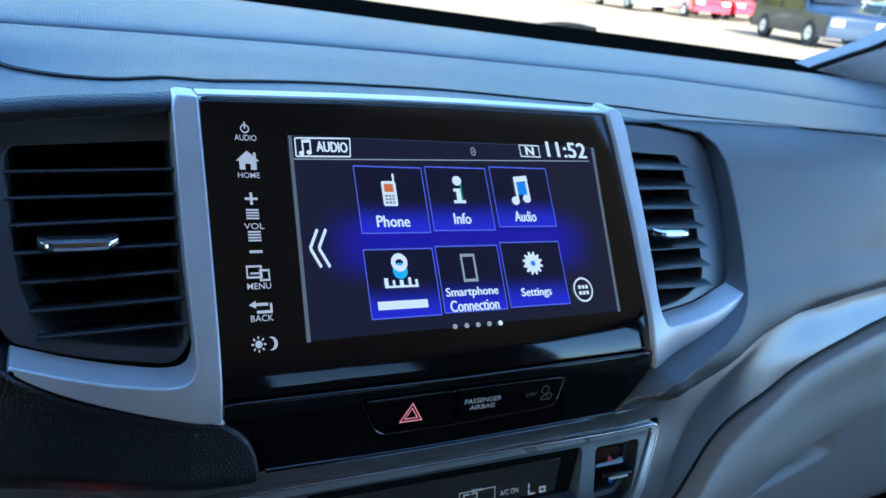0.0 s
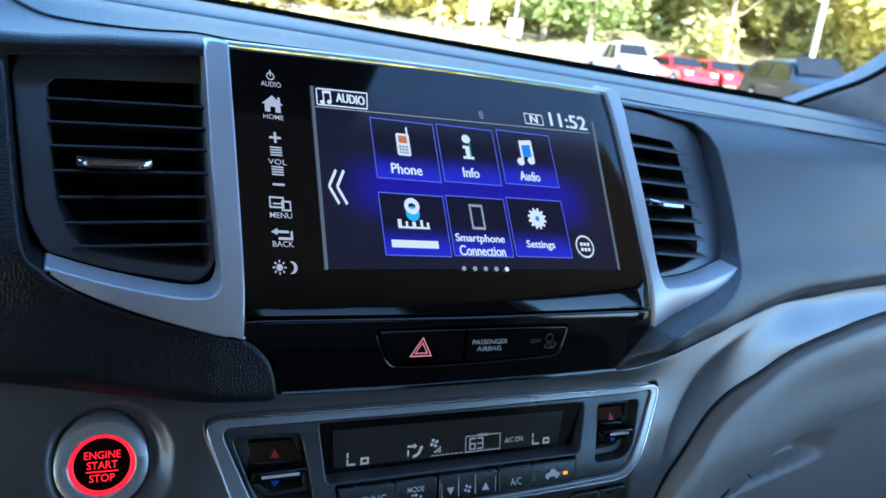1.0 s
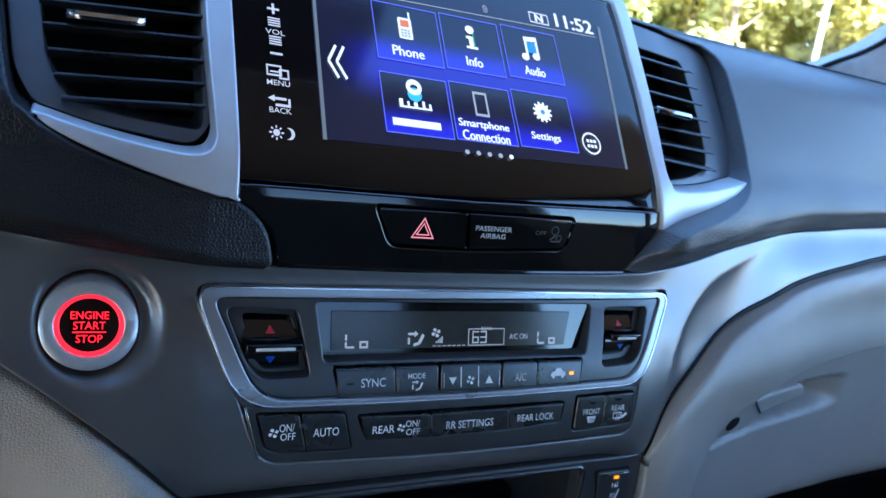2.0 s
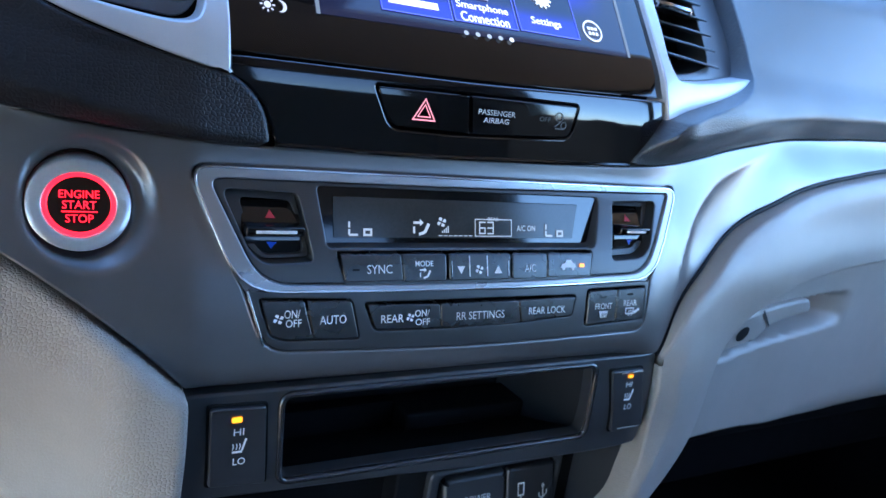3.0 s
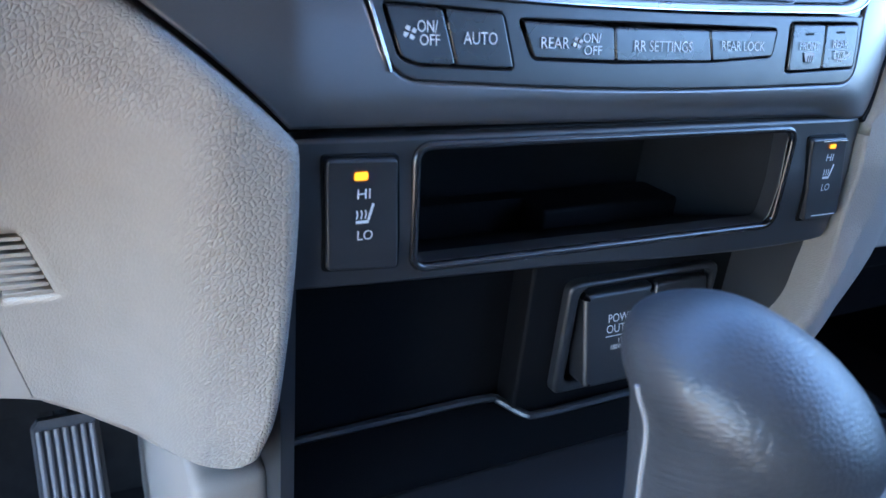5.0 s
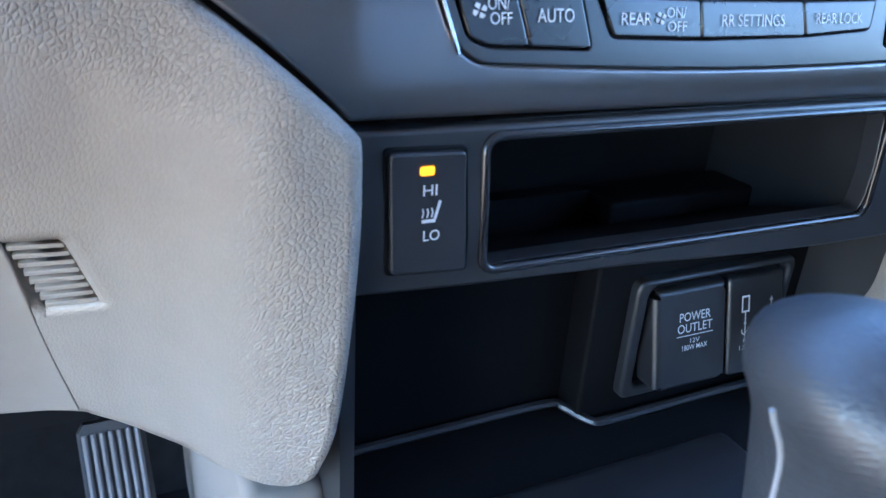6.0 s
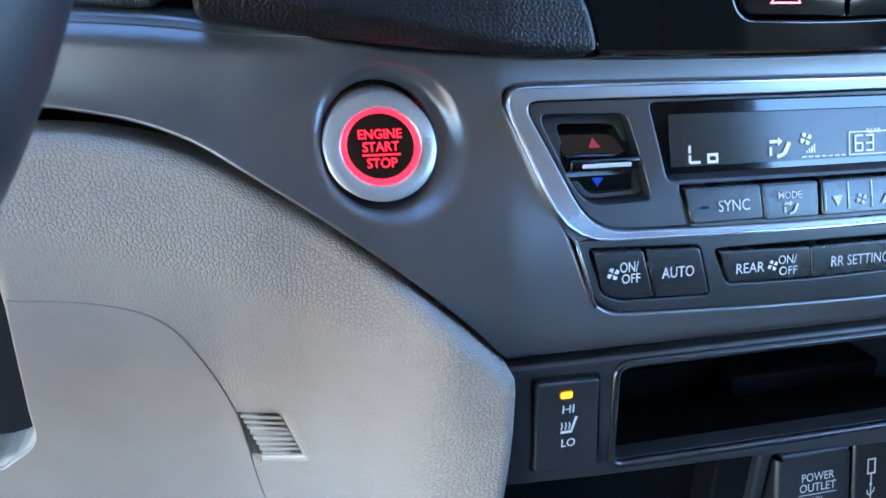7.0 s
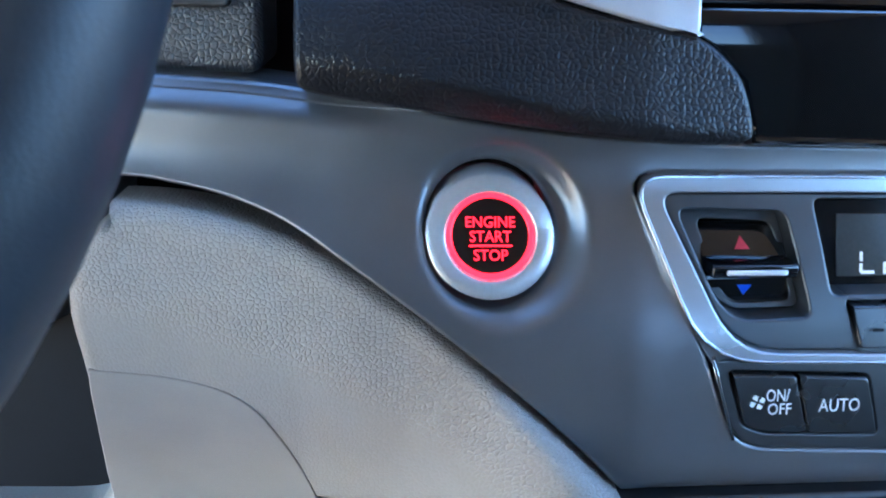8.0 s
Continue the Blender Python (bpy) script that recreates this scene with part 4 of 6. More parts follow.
    patch("band", low, stack_y, PIANO, g, proud=0.002, depth=0.012, bevel=0.0012, holes=[grown(hole, 0.0006)], step=0.008)
    h = thing("hazard_switch", "black hazard light key with a glowing red triangle", "switch", (0, 0.03, 0.6))
    left = arc_corners([(-0.0508, 0.6162), (-0.0045, 0.6164), (-0.0025, 0.5988), (-0.0422, 0.5994)], [0.002, 0.0006, 0.0006, 0.005])
    right = arc_corners([(-0.0037, 0.6164), (0.0578, 0.6166), (0.0548, 0.6014), (-0.0016, 0.5989)], [0.0006, 0.002, 0.004, 0.0006])
    patch("key", left, stack_y, PIANO, h, proud=0.0022, depth=0.01, bevel=0.0008)
    tri = lambda s: [(-0.0272 - s, 0.6048 - s * 0.62 + 0.0022), (-0.0272 + s, 0.6048 - s * 0.62 + 0.0022), (-0.0272, 0.6048 + s * 1.05 + 0.0022)]
    for a, b in ((0.0060, 0.0050), (0.0036, 0.0028)):
        o, i = tri(a), tri(b)
        decal("warning_triangle", [[o[j], o[(j + 1) % 3], i[(j + 1) % 3], i[j]] for j in range(3)], stack_y, PINK_GLOW, h, 0.0026)
    w = thing("airbag_indicator", "glossy black passenger airbag status lamp panel", "indicator", (0.03, 0.03, 0.6))
    patch("face", right, stack_y, PIANO, w, proud=0.0022, depth=0.01, bevel=0.0006)
    lettering("PASSENGER", 0.0108, 0.6098, 0.0205, 0.0025, stack_y, PRINT, w, 0.0027)
    lettering("AIRBAG", 0.0108, 0.6062, 0.0142, 0.0025, stack_y, PRINT, w, 0.0027)
    dim = surface("dim_print", (0.10, 0.10, 0.10), 0.4)
    lettering("OFF", 0.0385, 0.6092, 0.0066, 0.0022, stack_y, dim, w, 0.0027)
    decal("airbag_icon", ring_strips(0.0470, 0.6108, 0.0024, 0.0005, 18) + ring_strips(0.0500, 0.6070, 0.0018, 0.0005, 14) + [bar(0.0445, 0.6060, 0.0480, 0.6085, 0.0007), bar(0.0510, 0.6052, 0.0450, 0.6052, 0.0006)], stack_y, dim, w, 0.0027)


screen_unit()

SILVER_L = spline([(-0.1252, 0.7255), (-0.1238, 0.7285), (-0.1210, 0.7292), (-0.1146, 0.7290)], 3) + spline([(-0.1141, 0.7280), (-0.1132, 0.68), (-0.1128, 0.6146)], 4) + spline([(-0.1130, 0.6146), (-0.1376, 0.6205), (-0.1632, 0.6277), (-0.1794, 0.6338), (-0.1866, 0.6378), (-0.1880, 0.6392), (-0.1872, 0.6400)], 5) + spline([(-0.1860, 0.6400), (-0.1634, 0.6352), (-0.1423, 0.6322), (-0.1315, 0.6317), (-0.1252, 0.6335), (-0.1225, 0.6385), (-0.1226, 0.645), (-0.1245, 0.6767), (-0.1255, 0.7230)], 4)
OPENING_L = arc_corners([(-0.1895, 0.6992), (-0.1868, 0.7025), (-0.1258, 0.7084), (-0.1252, 0.6380), (-0.150, 0.6390), (-0.1757, 0.6427), (-0.1841, 0.656)], [0.004, 0.004, 0.001, 0.004, 0.02, 0.006, 0.02])
SURROUND_L = arc_corners([(-0.2036, 0.7046), (-0.1980, 0.7120), (-0.1240, 0.7208), (-0.1215, 0.6415), (-0.1285, 0.6318), (-0.1634, 0.6350), (-0.1878, 0.6402), (-0.1953, 0.6515)], [0.006, 0.006, 0.001, 0.004, 0.006, 0.03, 0.003, 0.006])
SILVER_R = spline([(0.1190, 0.7345), (0.1205, 0.7365), (0.1254, 0.7369), (0.1310, 0.7345), (0.1330, 0.7250)], 3) + spline([(0.1318, 0.7100), (0.1300, 0.689), (0.1262, 0.663), (0.1242, 0.6470), (0.1262, 0.6395), (0.1330, 0.6358), (0.166, 0.6375), (0.2120, 0.6428)], 4) + spline([(0.2125, 0.6415), (0.2100, 0.6385), (0.199, 0.6310), (0.1695, 0.6225), (0.145, 0.6175), (0.1215, 0.6135), (0.1190, 0.6150), (0.1162, 0.6337), (0.1172, 0.6610), (0.1194, 0.6862), (0.1203, 0.7181), (0.1195, 0.7300)], 3)
OPENING_R = arc_corners([(0.1330, 0.7120), (0.1955, 0.7080), (0.1955, 0.6860), (0.1826, 0.6475), (0.159, 0.6405), (0.1350, 0.6380), (0.1325, 0.674)], [0.001, 0.005, 0.02, 0.006, 0.02, 0.004, 0.01])
SURROUND_R = arc_corners([(0.1300, 0.7262), (0.1655, 0.7246), (0.2194, 0.7195), (0.2272, 0.7105), (0.2235, 0.680), (0.2160, 0.6520), (0.2122, 0.6425), (0.166, 0.6370), (0.1330, 0.6353), (0.1242, 0.6470), (0.1290, 0.689)], [0.001, 0.02, 0.007, 0.007, 0.03, 0.02, 0.003, 0.02, 0.006, 0.004, 0.01])


def vent(side):
    left = side < 0
    where = (side * 0.155, 0.06, 0.635)
    f = thing("vent_frame", "silver painted plastic frame hugging the screen and the air vent", "trim", where, "silver vent frames")
    patch("bezel", SILVER_L if left else SILVER_R, stack_y, SILVER, f, proud=0.0035, depth=0.016, bevel=0.0011, dome=(0.0012, 0.0035), step=0.006)
    v = thing("air_vent", "black air vent with horizontal slats and a chrome-edged tab", "air vent", where, "dashboard air vents")
    hole = OPENING_L if left else OPENING_R
    patch("surround", SURROUND_L if left else SURROUND_R, stack_y, VENT_GREY, v, proud=0.001, depth=0.03, bevel=0.0008, holes=[hole], dome=(-0.0125, 0.016), step=0.004)
    # near-black sheet stands for the shade deep behind the slats
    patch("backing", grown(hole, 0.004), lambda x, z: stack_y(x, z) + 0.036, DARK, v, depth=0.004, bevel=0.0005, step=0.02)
    if left:
        tip, sink = -0.0050, 0.0050
        rows = [((-0.1895 + 0.0115 * (k / 6) ** 1.6, za), (-0.1246, zb)) for k, (za, zb) in enumerate(((0.6953, 0.6996), (0.6867, 0.6909), (0.6781, 0.6826), (0.6694, 0.6737), (0.6603, 0.6649), (0.6518, 0.6560), (0.6440, 0.6479)))]
        xa, xb, za, zb = -0.1775, -0.1485, 0.6748, 0.6764
    else:
        tip, sink = 0.0010, 0.0040
        rows = [((0.1330, za), (xb, zb)) for za, xb, zb in ((0.7052, 0.1985, 0.7022), (0.6952, 0.1965, 0.6926), (0.6860, 0.1945, 0.6829), (0.6766, 0.1930, 0.6735), (0.6672, 0.1895, 0.6645), (0.6584, 0.1865, 0.6556), (0.6500, 0.1840, 0.6462))]
        xa, xb, za, zb = 0.1362, 0.1672, 0.6764, 0.6750
    for (x0, z0), (x1, z1) in rows:
        secs = []
        for x, zz in ((x0, z0), (x1, z1)):
            y = stack_y(x, zz) + sink
            secs.append([(x, y + 0.0012, zz + 0.0009), (x, y + 0.0003, zz + 0.0005), (x, y, zz), (x, y + 0.0004, zz - 0.0005), (x, y + 0.018, zz + tip - 0.0004), (x, y + 0.018, zz + tip + 0.0006)])
        part("slat", loft(secs, closed=True, caps=True), SLAT, v, sharp=0.9)
    # sliding tab: a dark paddle whose chrome lip wraps its front
    out, lip = [], []
    for k in range(13):
        u = k / 12
        x, zz = xa + (xb - xa) * u, za + (zb - za) * u
        round_off = 0.0040 * (abs(2 * u - 1) ** 6)
        y = stack_y(x, zz) - 0.0045 + round_off
        out.append([(x, y, zz), (x, y + 0.0004, zz + 0.0008), (x, y + 0.006, zz + 0.0002), (x, y + 0.022, zz - 0.0004 + 0.3 * tip), (x, y + 0.022, zz - 0.0012), (x, y + 0.001, zz - 0.0012)])
        hi = 0.0018
        lip.append([(x, y - 0.0012, zz - 0.0012), (x, y - 0.0016, zz + 0.0002), (x, y - 0.0008, zz + hi), (x, y + 0.0018, zz + hi + 0.0005), (x, y + 0.0018, zz - 0.0018), (x, y - 0.0002, zz - 0.0018)])
    tab = part("tab", loft(out, closed=True, caps=True), BLACK_SOFT, v, "sliding tab")
    part("tab_edge", loft(lip, closed=True, caps=True), BRIGHT, tab, "chrome edge")


vent(-1)
vent(1)


def gaskets():
    """Dark rubber lines where the silver frames and the glossy band meet their neighbours."""
    for side, pts in ((-1, [(-0.1130, 0.6140), (-0.1376, 0.6199), (-0.1632, 0.6271), (-0.1794, 0.6332), (-0.1872, 0.6376)]), (1, [(0.1190, 0.6150), (0.145, 0.6170), (0.1695, 0.6220), (0.199, 0.6305), (0.2105, 0.6380)])):
        f = [o for o in scene.objects if o.name.startswith("vent_frame") and o.location.x * side > 0][0]
        part("gasket", tube([(x, stack_y(x, z) - 0.001, z) for x, z in spline(pts, 4)], 0.0011, 6), DARK, f, "dark rubber joint")
    g = bpy.data.objects["gloss_panel"]
    pts = spline([(-0.0935, 0.5884), (-0.029, 0.5875), (0.05, 0.5885), (0.0975, 0.5897)], 6)
    part("lower_edge", tube([(x, stack_y(x, z) - 0.0016, z) for x, z in pts], 0.0012, 8), PIANO, g, "rounded glossy lower edge")


gaskets()


# ---- start button ----
def start_button():
    t = thing("start_button", "round engine start button with satin ring and glowing red ring", "button", (BUTTON[0], 0.03, BUTTON[1] - 0.02))
    cx, cz = BUTTON
    y0 = 0.0310
    lean = lambda x, z: y0 + (z - cz) * 0.50 + (cx - x) * 0.02

    def disc(name, r0, r1, d0, d1, material, label="", rz=0.88):
        secs = []
        for r, d in ((r1, d0 + 0.012), (r1, d0 + 0.0006), (r1 - 0.0006, d0), (r0 + 0.0006, d1), (r0, d1 + 0.0006), (r0, d1 + 0.004)):
            secs.append([(x, lean(x, z) + d, z) for x, z in circle(cx, cz, r, 48, r * rz)])
        return part(name, loft(secs, closed=True), material, t, label, sharp=0.9)

    disc("outer_ring", 0.0124, 0.0178, -0.0045, -0.0052, BRUSHED, "satin metal ring")
    disc("glow_ring", 0.0105, 0.0124, -0.0040, -0.0040, RED_GLOW, "glowing red ring")
    cap = [(x, lean(x, z) - 0.0036, z) for x, z in circle(cx, cz, 0.0106, 48, 0.0106 * 0.88)]
    mid = [(x, lean(x, z) - 0.0034, z) for x, z in circle(cx, cz, 0.006, 48, 0.006 * 0.88)]
    bm = loft([cap, mid], closed=True)
    bm.faces.new([v for v in bm.verts][48:])
    c = part("cap", bm, PIANO, t, "glossy black cap")
    for s, dz, w in (("ENGINE", 0.0035, 0.0136), ("START", -0.0001, 0.0114), ("STOP", -0.0047, 0.0094)):
        lettering(s, cx, cz + dz, w, 0.0027, lean, RED_GLOW, c, 0.0040)
    decal("underline", [bar(cx - 0.0060, cz - 0.0024, cx + 0.0060, cz - 0.0024, 0.0004)], lean, RED_GLOW, c, 0.0040)
    # near-black wall: the shadowed gap round the ring is put into its colour
    well = loft([[(x, lean(x, z) + d, z) for x, z in circle(cx, cz, r, 40, r * 0.98)] for r, d in ((0.0187, 0.001), (0.0181, 0.014))], closed=True)
    part("well", well, DARK, t)


start_button()


# ---- climate controls ----
KEYFACE = surface("climate_key_plastic", (0.018, 0.0185, 0.020), 0.27, vary=0.1, fine=4000, bump=0.00003, spec=1.0)
FACE = surface("climate_face_plastic", (0.028, 0.0285, 0.031), 0.32, vary=0.1, fine=4000, bump=0.00005, spec=1.0)


def fan_icon(x, z, s):
    out = []
    for i in range(4):
        a = i * math.pi / 2 + 0.4
        out.append([(x + s * (r * math.cos(a + d)), z + s * (r * math.sin(a + d)) * 0.9) for r, d in ((0.15, 0.0), (0.75, -0.55), (1.0, 0.0), (0.85, 0.5), (0.4, 0.45))])
    return out


def person_free_flow(x, z, s):
    """Air-flow symbol: three arrows over a seat line."""
    return [bar(x - s, z + 0.5 * s, x - 0.2 * s, z + 0.5 * s, 0.25 * s), [(x - 0.2 * s, z + 0.85 * s), (x + 0.25 * s, z + 0.5 * s), (x - 0.2 * s, z + 0.15 * s)], bar(x - 0.9 * s, z + 0.1 * s, x - 0.9 * s, z - 0.6 * s, 0.25 * s), bar(x - 0.3 * s, z - 0.7 * s, x + 0.4 * s, z - 0.5 * s, 0.3 * s), bar(x + 0.4 * s, z - 0.5 * s, x + 0.9 * s, z + 0.4 * s, 0.35 * s)]


def seat_icon(x, z, s):
    """Heated seat: a tilted backrest, a cushion and three rising lines."""
    out = [bar(x + 0.45 * s, z - 0.6 * s, x + 0.95 * s, z + 1.0 * s, 0.28 * s), bar(x - 0.8 * s, z - 0.75 * s, x + 0.5 * s, z - 0.75 * s, 0.32 * s)]
    for k in (-0.75, -0.3, 0.12):
        out += [bar(x + k * s, z - 0.45 * s, x + (k + 0.12) * s, z, 0.14 * s), bar(x + (k + 0.12) * s, z, x + (k + 0.02) * s, z + 0.4 * s, 0.14 * s)]
    return out


def key(parent, pts, proud, name="key", r=0.0012, material=None, dome=None):
    return patch(name, arc_corners(pts, r, 3), stack_y, material or KEYFACE, parent, proud=proud, depth=0.008, bevel=0.0007, step=0.02, dome=dome)


def climate():
    t = thing("climate_control", "dark grey climate control panel with silver bezel and lit display", "climate control", (0, 0.02, 0.504))
    patch("bezel", CLIMATE, stack_y, SATIN, t, proud=0.0022, depth=0.012, bevel=0.0007, holes=[CLIMATE_IN], step=0.012, label="satin silver bezel")
    edge = grown(CLIMATE, 0.0001)
    patch("bezel_line", edge, stack_y, BRIGHT, t, proud=0.0027, depth=0.004, bevel=0.0003, holes=[grown(CLIMATE, -0.0008)], step=0.03, label="bright polished outer line")
    for corner in ([(-0.1165, 0.548), (-0.086, 0.5345), (-0.085, 0.5318), (-0.1040, 0.5300), (-0.1075, 0.5345)], [(0.1150, 0.546), (0.1085, 0.5335), (0.1080, 0.5310), (0.092, 0.5322), (0.092, 0.5345)]):
        patch("corner_filler", corner, stack_y, GUNMETAL, t, proud=-0.0004, depth=0.006, bevel=0.0002, step=0.03)
    lcd_out = arc_corners([(-0.0748, 0.5722), (0.0788, 0.5718), (0.0722, 0.5488), (-0.0718, 0.5488)], 0.0025)
    tl = arc_corners([(-0.1142, 0.5700), (-0.0832, 0.5692), (-0.0779, 0.5436), (-0.0985, 0.5430), (-0.1045, 0.5480)], [0.004, 0.003, 0.003, 0.006, 0.006])
    inner_l = arc_corners([(-0.1068, 0.5660), (-0.0848, 0.5652), (-0.0805, 0.5456), (-0.0975, 0.5450), (-0.1012, 0.5490)], 0.003)
    tr = arc_corners([(0.0880, 0.5702), (0.1190, 0.5708), (0.1095, 0.5480), (0.1030, 0.5435), (0.0830, 0.5425)], [0.003, 0.003, 0.006, 0.006, 0.003])
    keys_hole = arc_corners([(-0.0680, 0.5474), (0.0700, 0.5472), (0.0676, 0.5358), (0.0403, 0.5348), (-0.0374, 0.5342), (-0.0640, 0.5354)], 0.0015)
    patch("face", grown(CLIMATE_IN, -0.0002), stack_y, FACE, t, proud=0.0006, depth=0.012, bevel=0.0008, holes=[lcd_out, tl, tr, keys_hole], step=0.008)
    # display
    lcd_y = lambda x, z: 0.0270 + 0.33 * (z - 0.5705)
    scr = patch("display", grown(lcd_out, -0.0001), lambda x, z: lcd_y(x, z) + 0.0006, PIANO, t, depth=0.004, bevel=0.0003)
    lcd_in = [(-0.0672, 0.5682), (0.0655, 0.5678), (0.0622, 0.5513), (-0.0668, 0.5513)]
    patch("lcd", lcd_in, lcd_y, LCD_BACK, scr, depth=0.002, bevel=0.0002)
    sy = lcd_y
    w = 0.0009
    for x0 in (-0.0600, 0.0452):
        segs = [bar(x0, 0.5527, x0, 0.5551, w), bar(x0, 0.5557, x0, 0.5582, w), bar(x0, 0.5527, x0 + 0.0040, 0.5527, w)]
        segs += frame_bars(x0 + 0.0066, x0 + 0.0108, 0.5522, 0.5554, w)
        decal("digit", segs, sy, LCD_ON, scr, 0.0006)
    decal("flow_symbol", person_free_flow(-0.0248, 0.5560, 0.0042), sy, LCD_ON, scr, 0.0006)
    decal("fan_symbol", fan_icon(-0.0143, 0.5585, 0.0026) + [box(-0.0142 + 0.0010 * i, -0.0136 + 0.0010 * i, 0.5538, 0.5546 + 0.0007 * i) for i in range(4)] + [box(-0.0160 + i * 0.0027, -0.0140 + i * 0.0027, 0.5523, 0.5527) for i in range(7)], sy, LCD_ON, scr, 0.0006)
    decal("rear_box", frame_bars(0.0036, 0.0246, 0.5522, 0.5602, 0.0004), sy, LCD_ON, scr, 0.0006)
    for x0, on in ((0.0060, "6"), (0.0106, "3")):
        segs = [box(x0, x0 + 0.0036, 0.5584, 0.5590), box(x0, x0 + 0.0036, 0.5558, 0.5564), box(x0, x0 + 0.0036, 0.5533, 0.5539), box(x0 + 0.0030, x0 + 0.0036, 0.5533, 0.5561)]
        segs += [box(x0, x0 + 0.0006, 0.5533, 0.5590)] if on == "6" else [box(x0 + 0.0030, x0 + 0.0036, 0.5561, 0.5590)]
        decal("digit", segs, sy, LCD_ON, scr, 0.0006)
    lettering("REAR", 0.0140, 0.5602, 0.0062, 0.0016, sy, LCD_ON, scr, 0.0007)
    lettering("A/C ON", 0.0330, 0.5562, 0.0110, 0.0026, sy, LCD_ON, scr, 0.0007)
    # temperature rockers in their wells
    for pts, xc, zc, nm in ((tl, -0.0942, 0.5545, "left"), (tr, 0.1005, 0.5558, "right")):
        r = thing("temperature_switch", "glossy black temperature rocker with a chrome bar and arrows", "switch", (xc, 0.02, zc - 0.012), "temperature rockers")
        patch("well", pts, lambda x, z: stack_y(x, z) + 0.010, PIANO, r, depth=0.003, bevel=0.0004)
        patch("well_frame", grown(pts, -0.0002), stack_y, BLACK_SOFT, r, depth=0.010, bevel=0.0005, holes=[inner_l if nm == "left" else grown(pts, -0.0035)], dome=(-0.0055, 0.0065), step=0.002, label="sloping black surround")
        xa, xb = (xc - 0.0118, xc + 0.0128) if nm == "left" else (xc - 0.0108, xc + 0.0100)
        base = lambda x, z: stack_y(x, z) + 0.0075 - 0.0030 * math.cos((z - zc) / 0.0105 * math.pi / 2)
        top_z, low_z = zc + 0.0102, zc - 0.0102
        patch("plate", [(xa, low_z), (xb, low_z), (xb, top_z), (xa, top_z)], base, PIANO, r, depth=0.006, bevel=0.0008, step=0.002)
        part("bar", block(xa + 0.0002, xb - 0.0002, stack_y(xc, zc) - 0.0018, stack_y(xc, zc) + 0.007, zc - 0.0012, zc + 0.0026, 0.0008), PIANO, r, "raised grip bar")
        part("bar_inlay", block(xa + 0.0042, xb - 0.0036, stack_y(xc, zc) - 0.0024, stack_y(xc, zc), zc + 0.0001, zc + 0.0014, 0.0002), PRINT, r, "pale inlay")
        decal("warm_arrow", [[(xc - 0.0022, zc + 0.0042), (xc + 0.0022, zc + 0.0042), (xc, zc + 0.0072)]], base, RED_PRINT, r, 0.0005)
        decal("cool_arrow", [[(xc - 0.0022, zc - 0.0046), (xc + 0.0022, zc - 0.0046), (xc, zc - 0.0076)]], base, BLUE_PRINT, r, 0.0005)
    # upper row of keys
    rows = ((-0.0674, -0.0386, -0.0648, -0.0378), (-0.0380, -0.0160, -0.0372, -0.0160), (-0.0146, 0.0188, -0.0146, 0.0186), (0.0200, 0.0404, 0.0198, 0.0400), (0.0408, 0.0694, 0.0404, 0.0670))
    for i, (a, b, c, d) in enumerate(rows):
        k = key(t, [(a, 0.5468), (b, 0.5468), (d, 0.5353 if 0 < i < 4 else 0.5358), (c, 0.5353 if 0 < i < 4 else 0.5358)], 0.0022)
        pr = 0.0027
        if i == 0:
            lettering("SYNC", -0.0492, 0.5411, 0.0118, 0.0036, stack_y, PRINT, k, pr)
            decal("lamp", [box(-0.0618, -0.0586, 0.5406, 0.5414)], stack_y, DARK, k, pr)
        elif i == 1:
            lettering("MODE", -0.0276, 0.5431, 0.0090, 0.0023, stack_y, PRINT, k, pr)
            decal("flow_symbol", person_free_flow(-0.0272, 0.5391, 0.0028), stack_y, PRINT, k, pr)
        elif i == 2:
            decal("fan_arrow", [[(-0.0108, 0.5418), (-0.0066, 0.5418), (-0.0087, 0.5384)]], stack_y, PRINT, k, pr)
            decal("fan_arrow", [[(0.0092, 0.5384), (0.0136, 0.5384), (0.0114, 0.5420)]], stack_y, PRINT, k, pr)
            decal("fan_symbol", fan_icon(0.0010, 0.5402, 0.0024), stack_y, PRINT, k, pr)
            decal("divider", [box(-0.0044, -0.0039, 0.5372, 0.5462), box(0.0052, 0.0057, 0.5372, 0.5462), box(-0.0136, -0.0133, 0.5372, 0.5440), box(0.0172, 0.0175, 0.5372, 0.5440)], stack_y, PRINT, k, pr)
        elif i == 3:
            lettering("A/C", 0.0298, 0.5404, 0.0066, 0.0036, stack_y, PRINT, k, pr)
        else:
            decal("car_symbol", [[(0.0478, 0.5402), (0.0490, 0.5420), (0.0508, 0.5424), (0.0518, 0.5438), (0.0546, 0.5438), (0.0560, 0.5424), (0.0574, 0.5420), (0.0576, 0.5402)], circle(0.0498, 0.5400, 0.0010, 10), circle(0.0556, 0.5400, 0.0010, 10)], stack_y, PRINT, k, pr)
            decal("lamp", [box(0.0598, 0.0628, 0.5404, 0.5420)], stack_y, AMBER, k, pr, "lit amber lamp")
    # lower key panel
    lo = thing("climate_keypad", "dark grey panel with rows of climate keys", "climate control", (0, 0.01, 0.504))
    ka = [(-0.1012, 0.5300), (-0.0612, 0.5284), (-0.0572, 0.5116), (-0.0905, 0.5128), (-0.0965, 0.5152)]
    kb = [(-0.0556, 0.5266), (0.0595, 0.5262), (0.0570, 0.5162), (0.0262, 0.5144), (-0.0175, 0.5139), (-0.0505, 0.5148)]
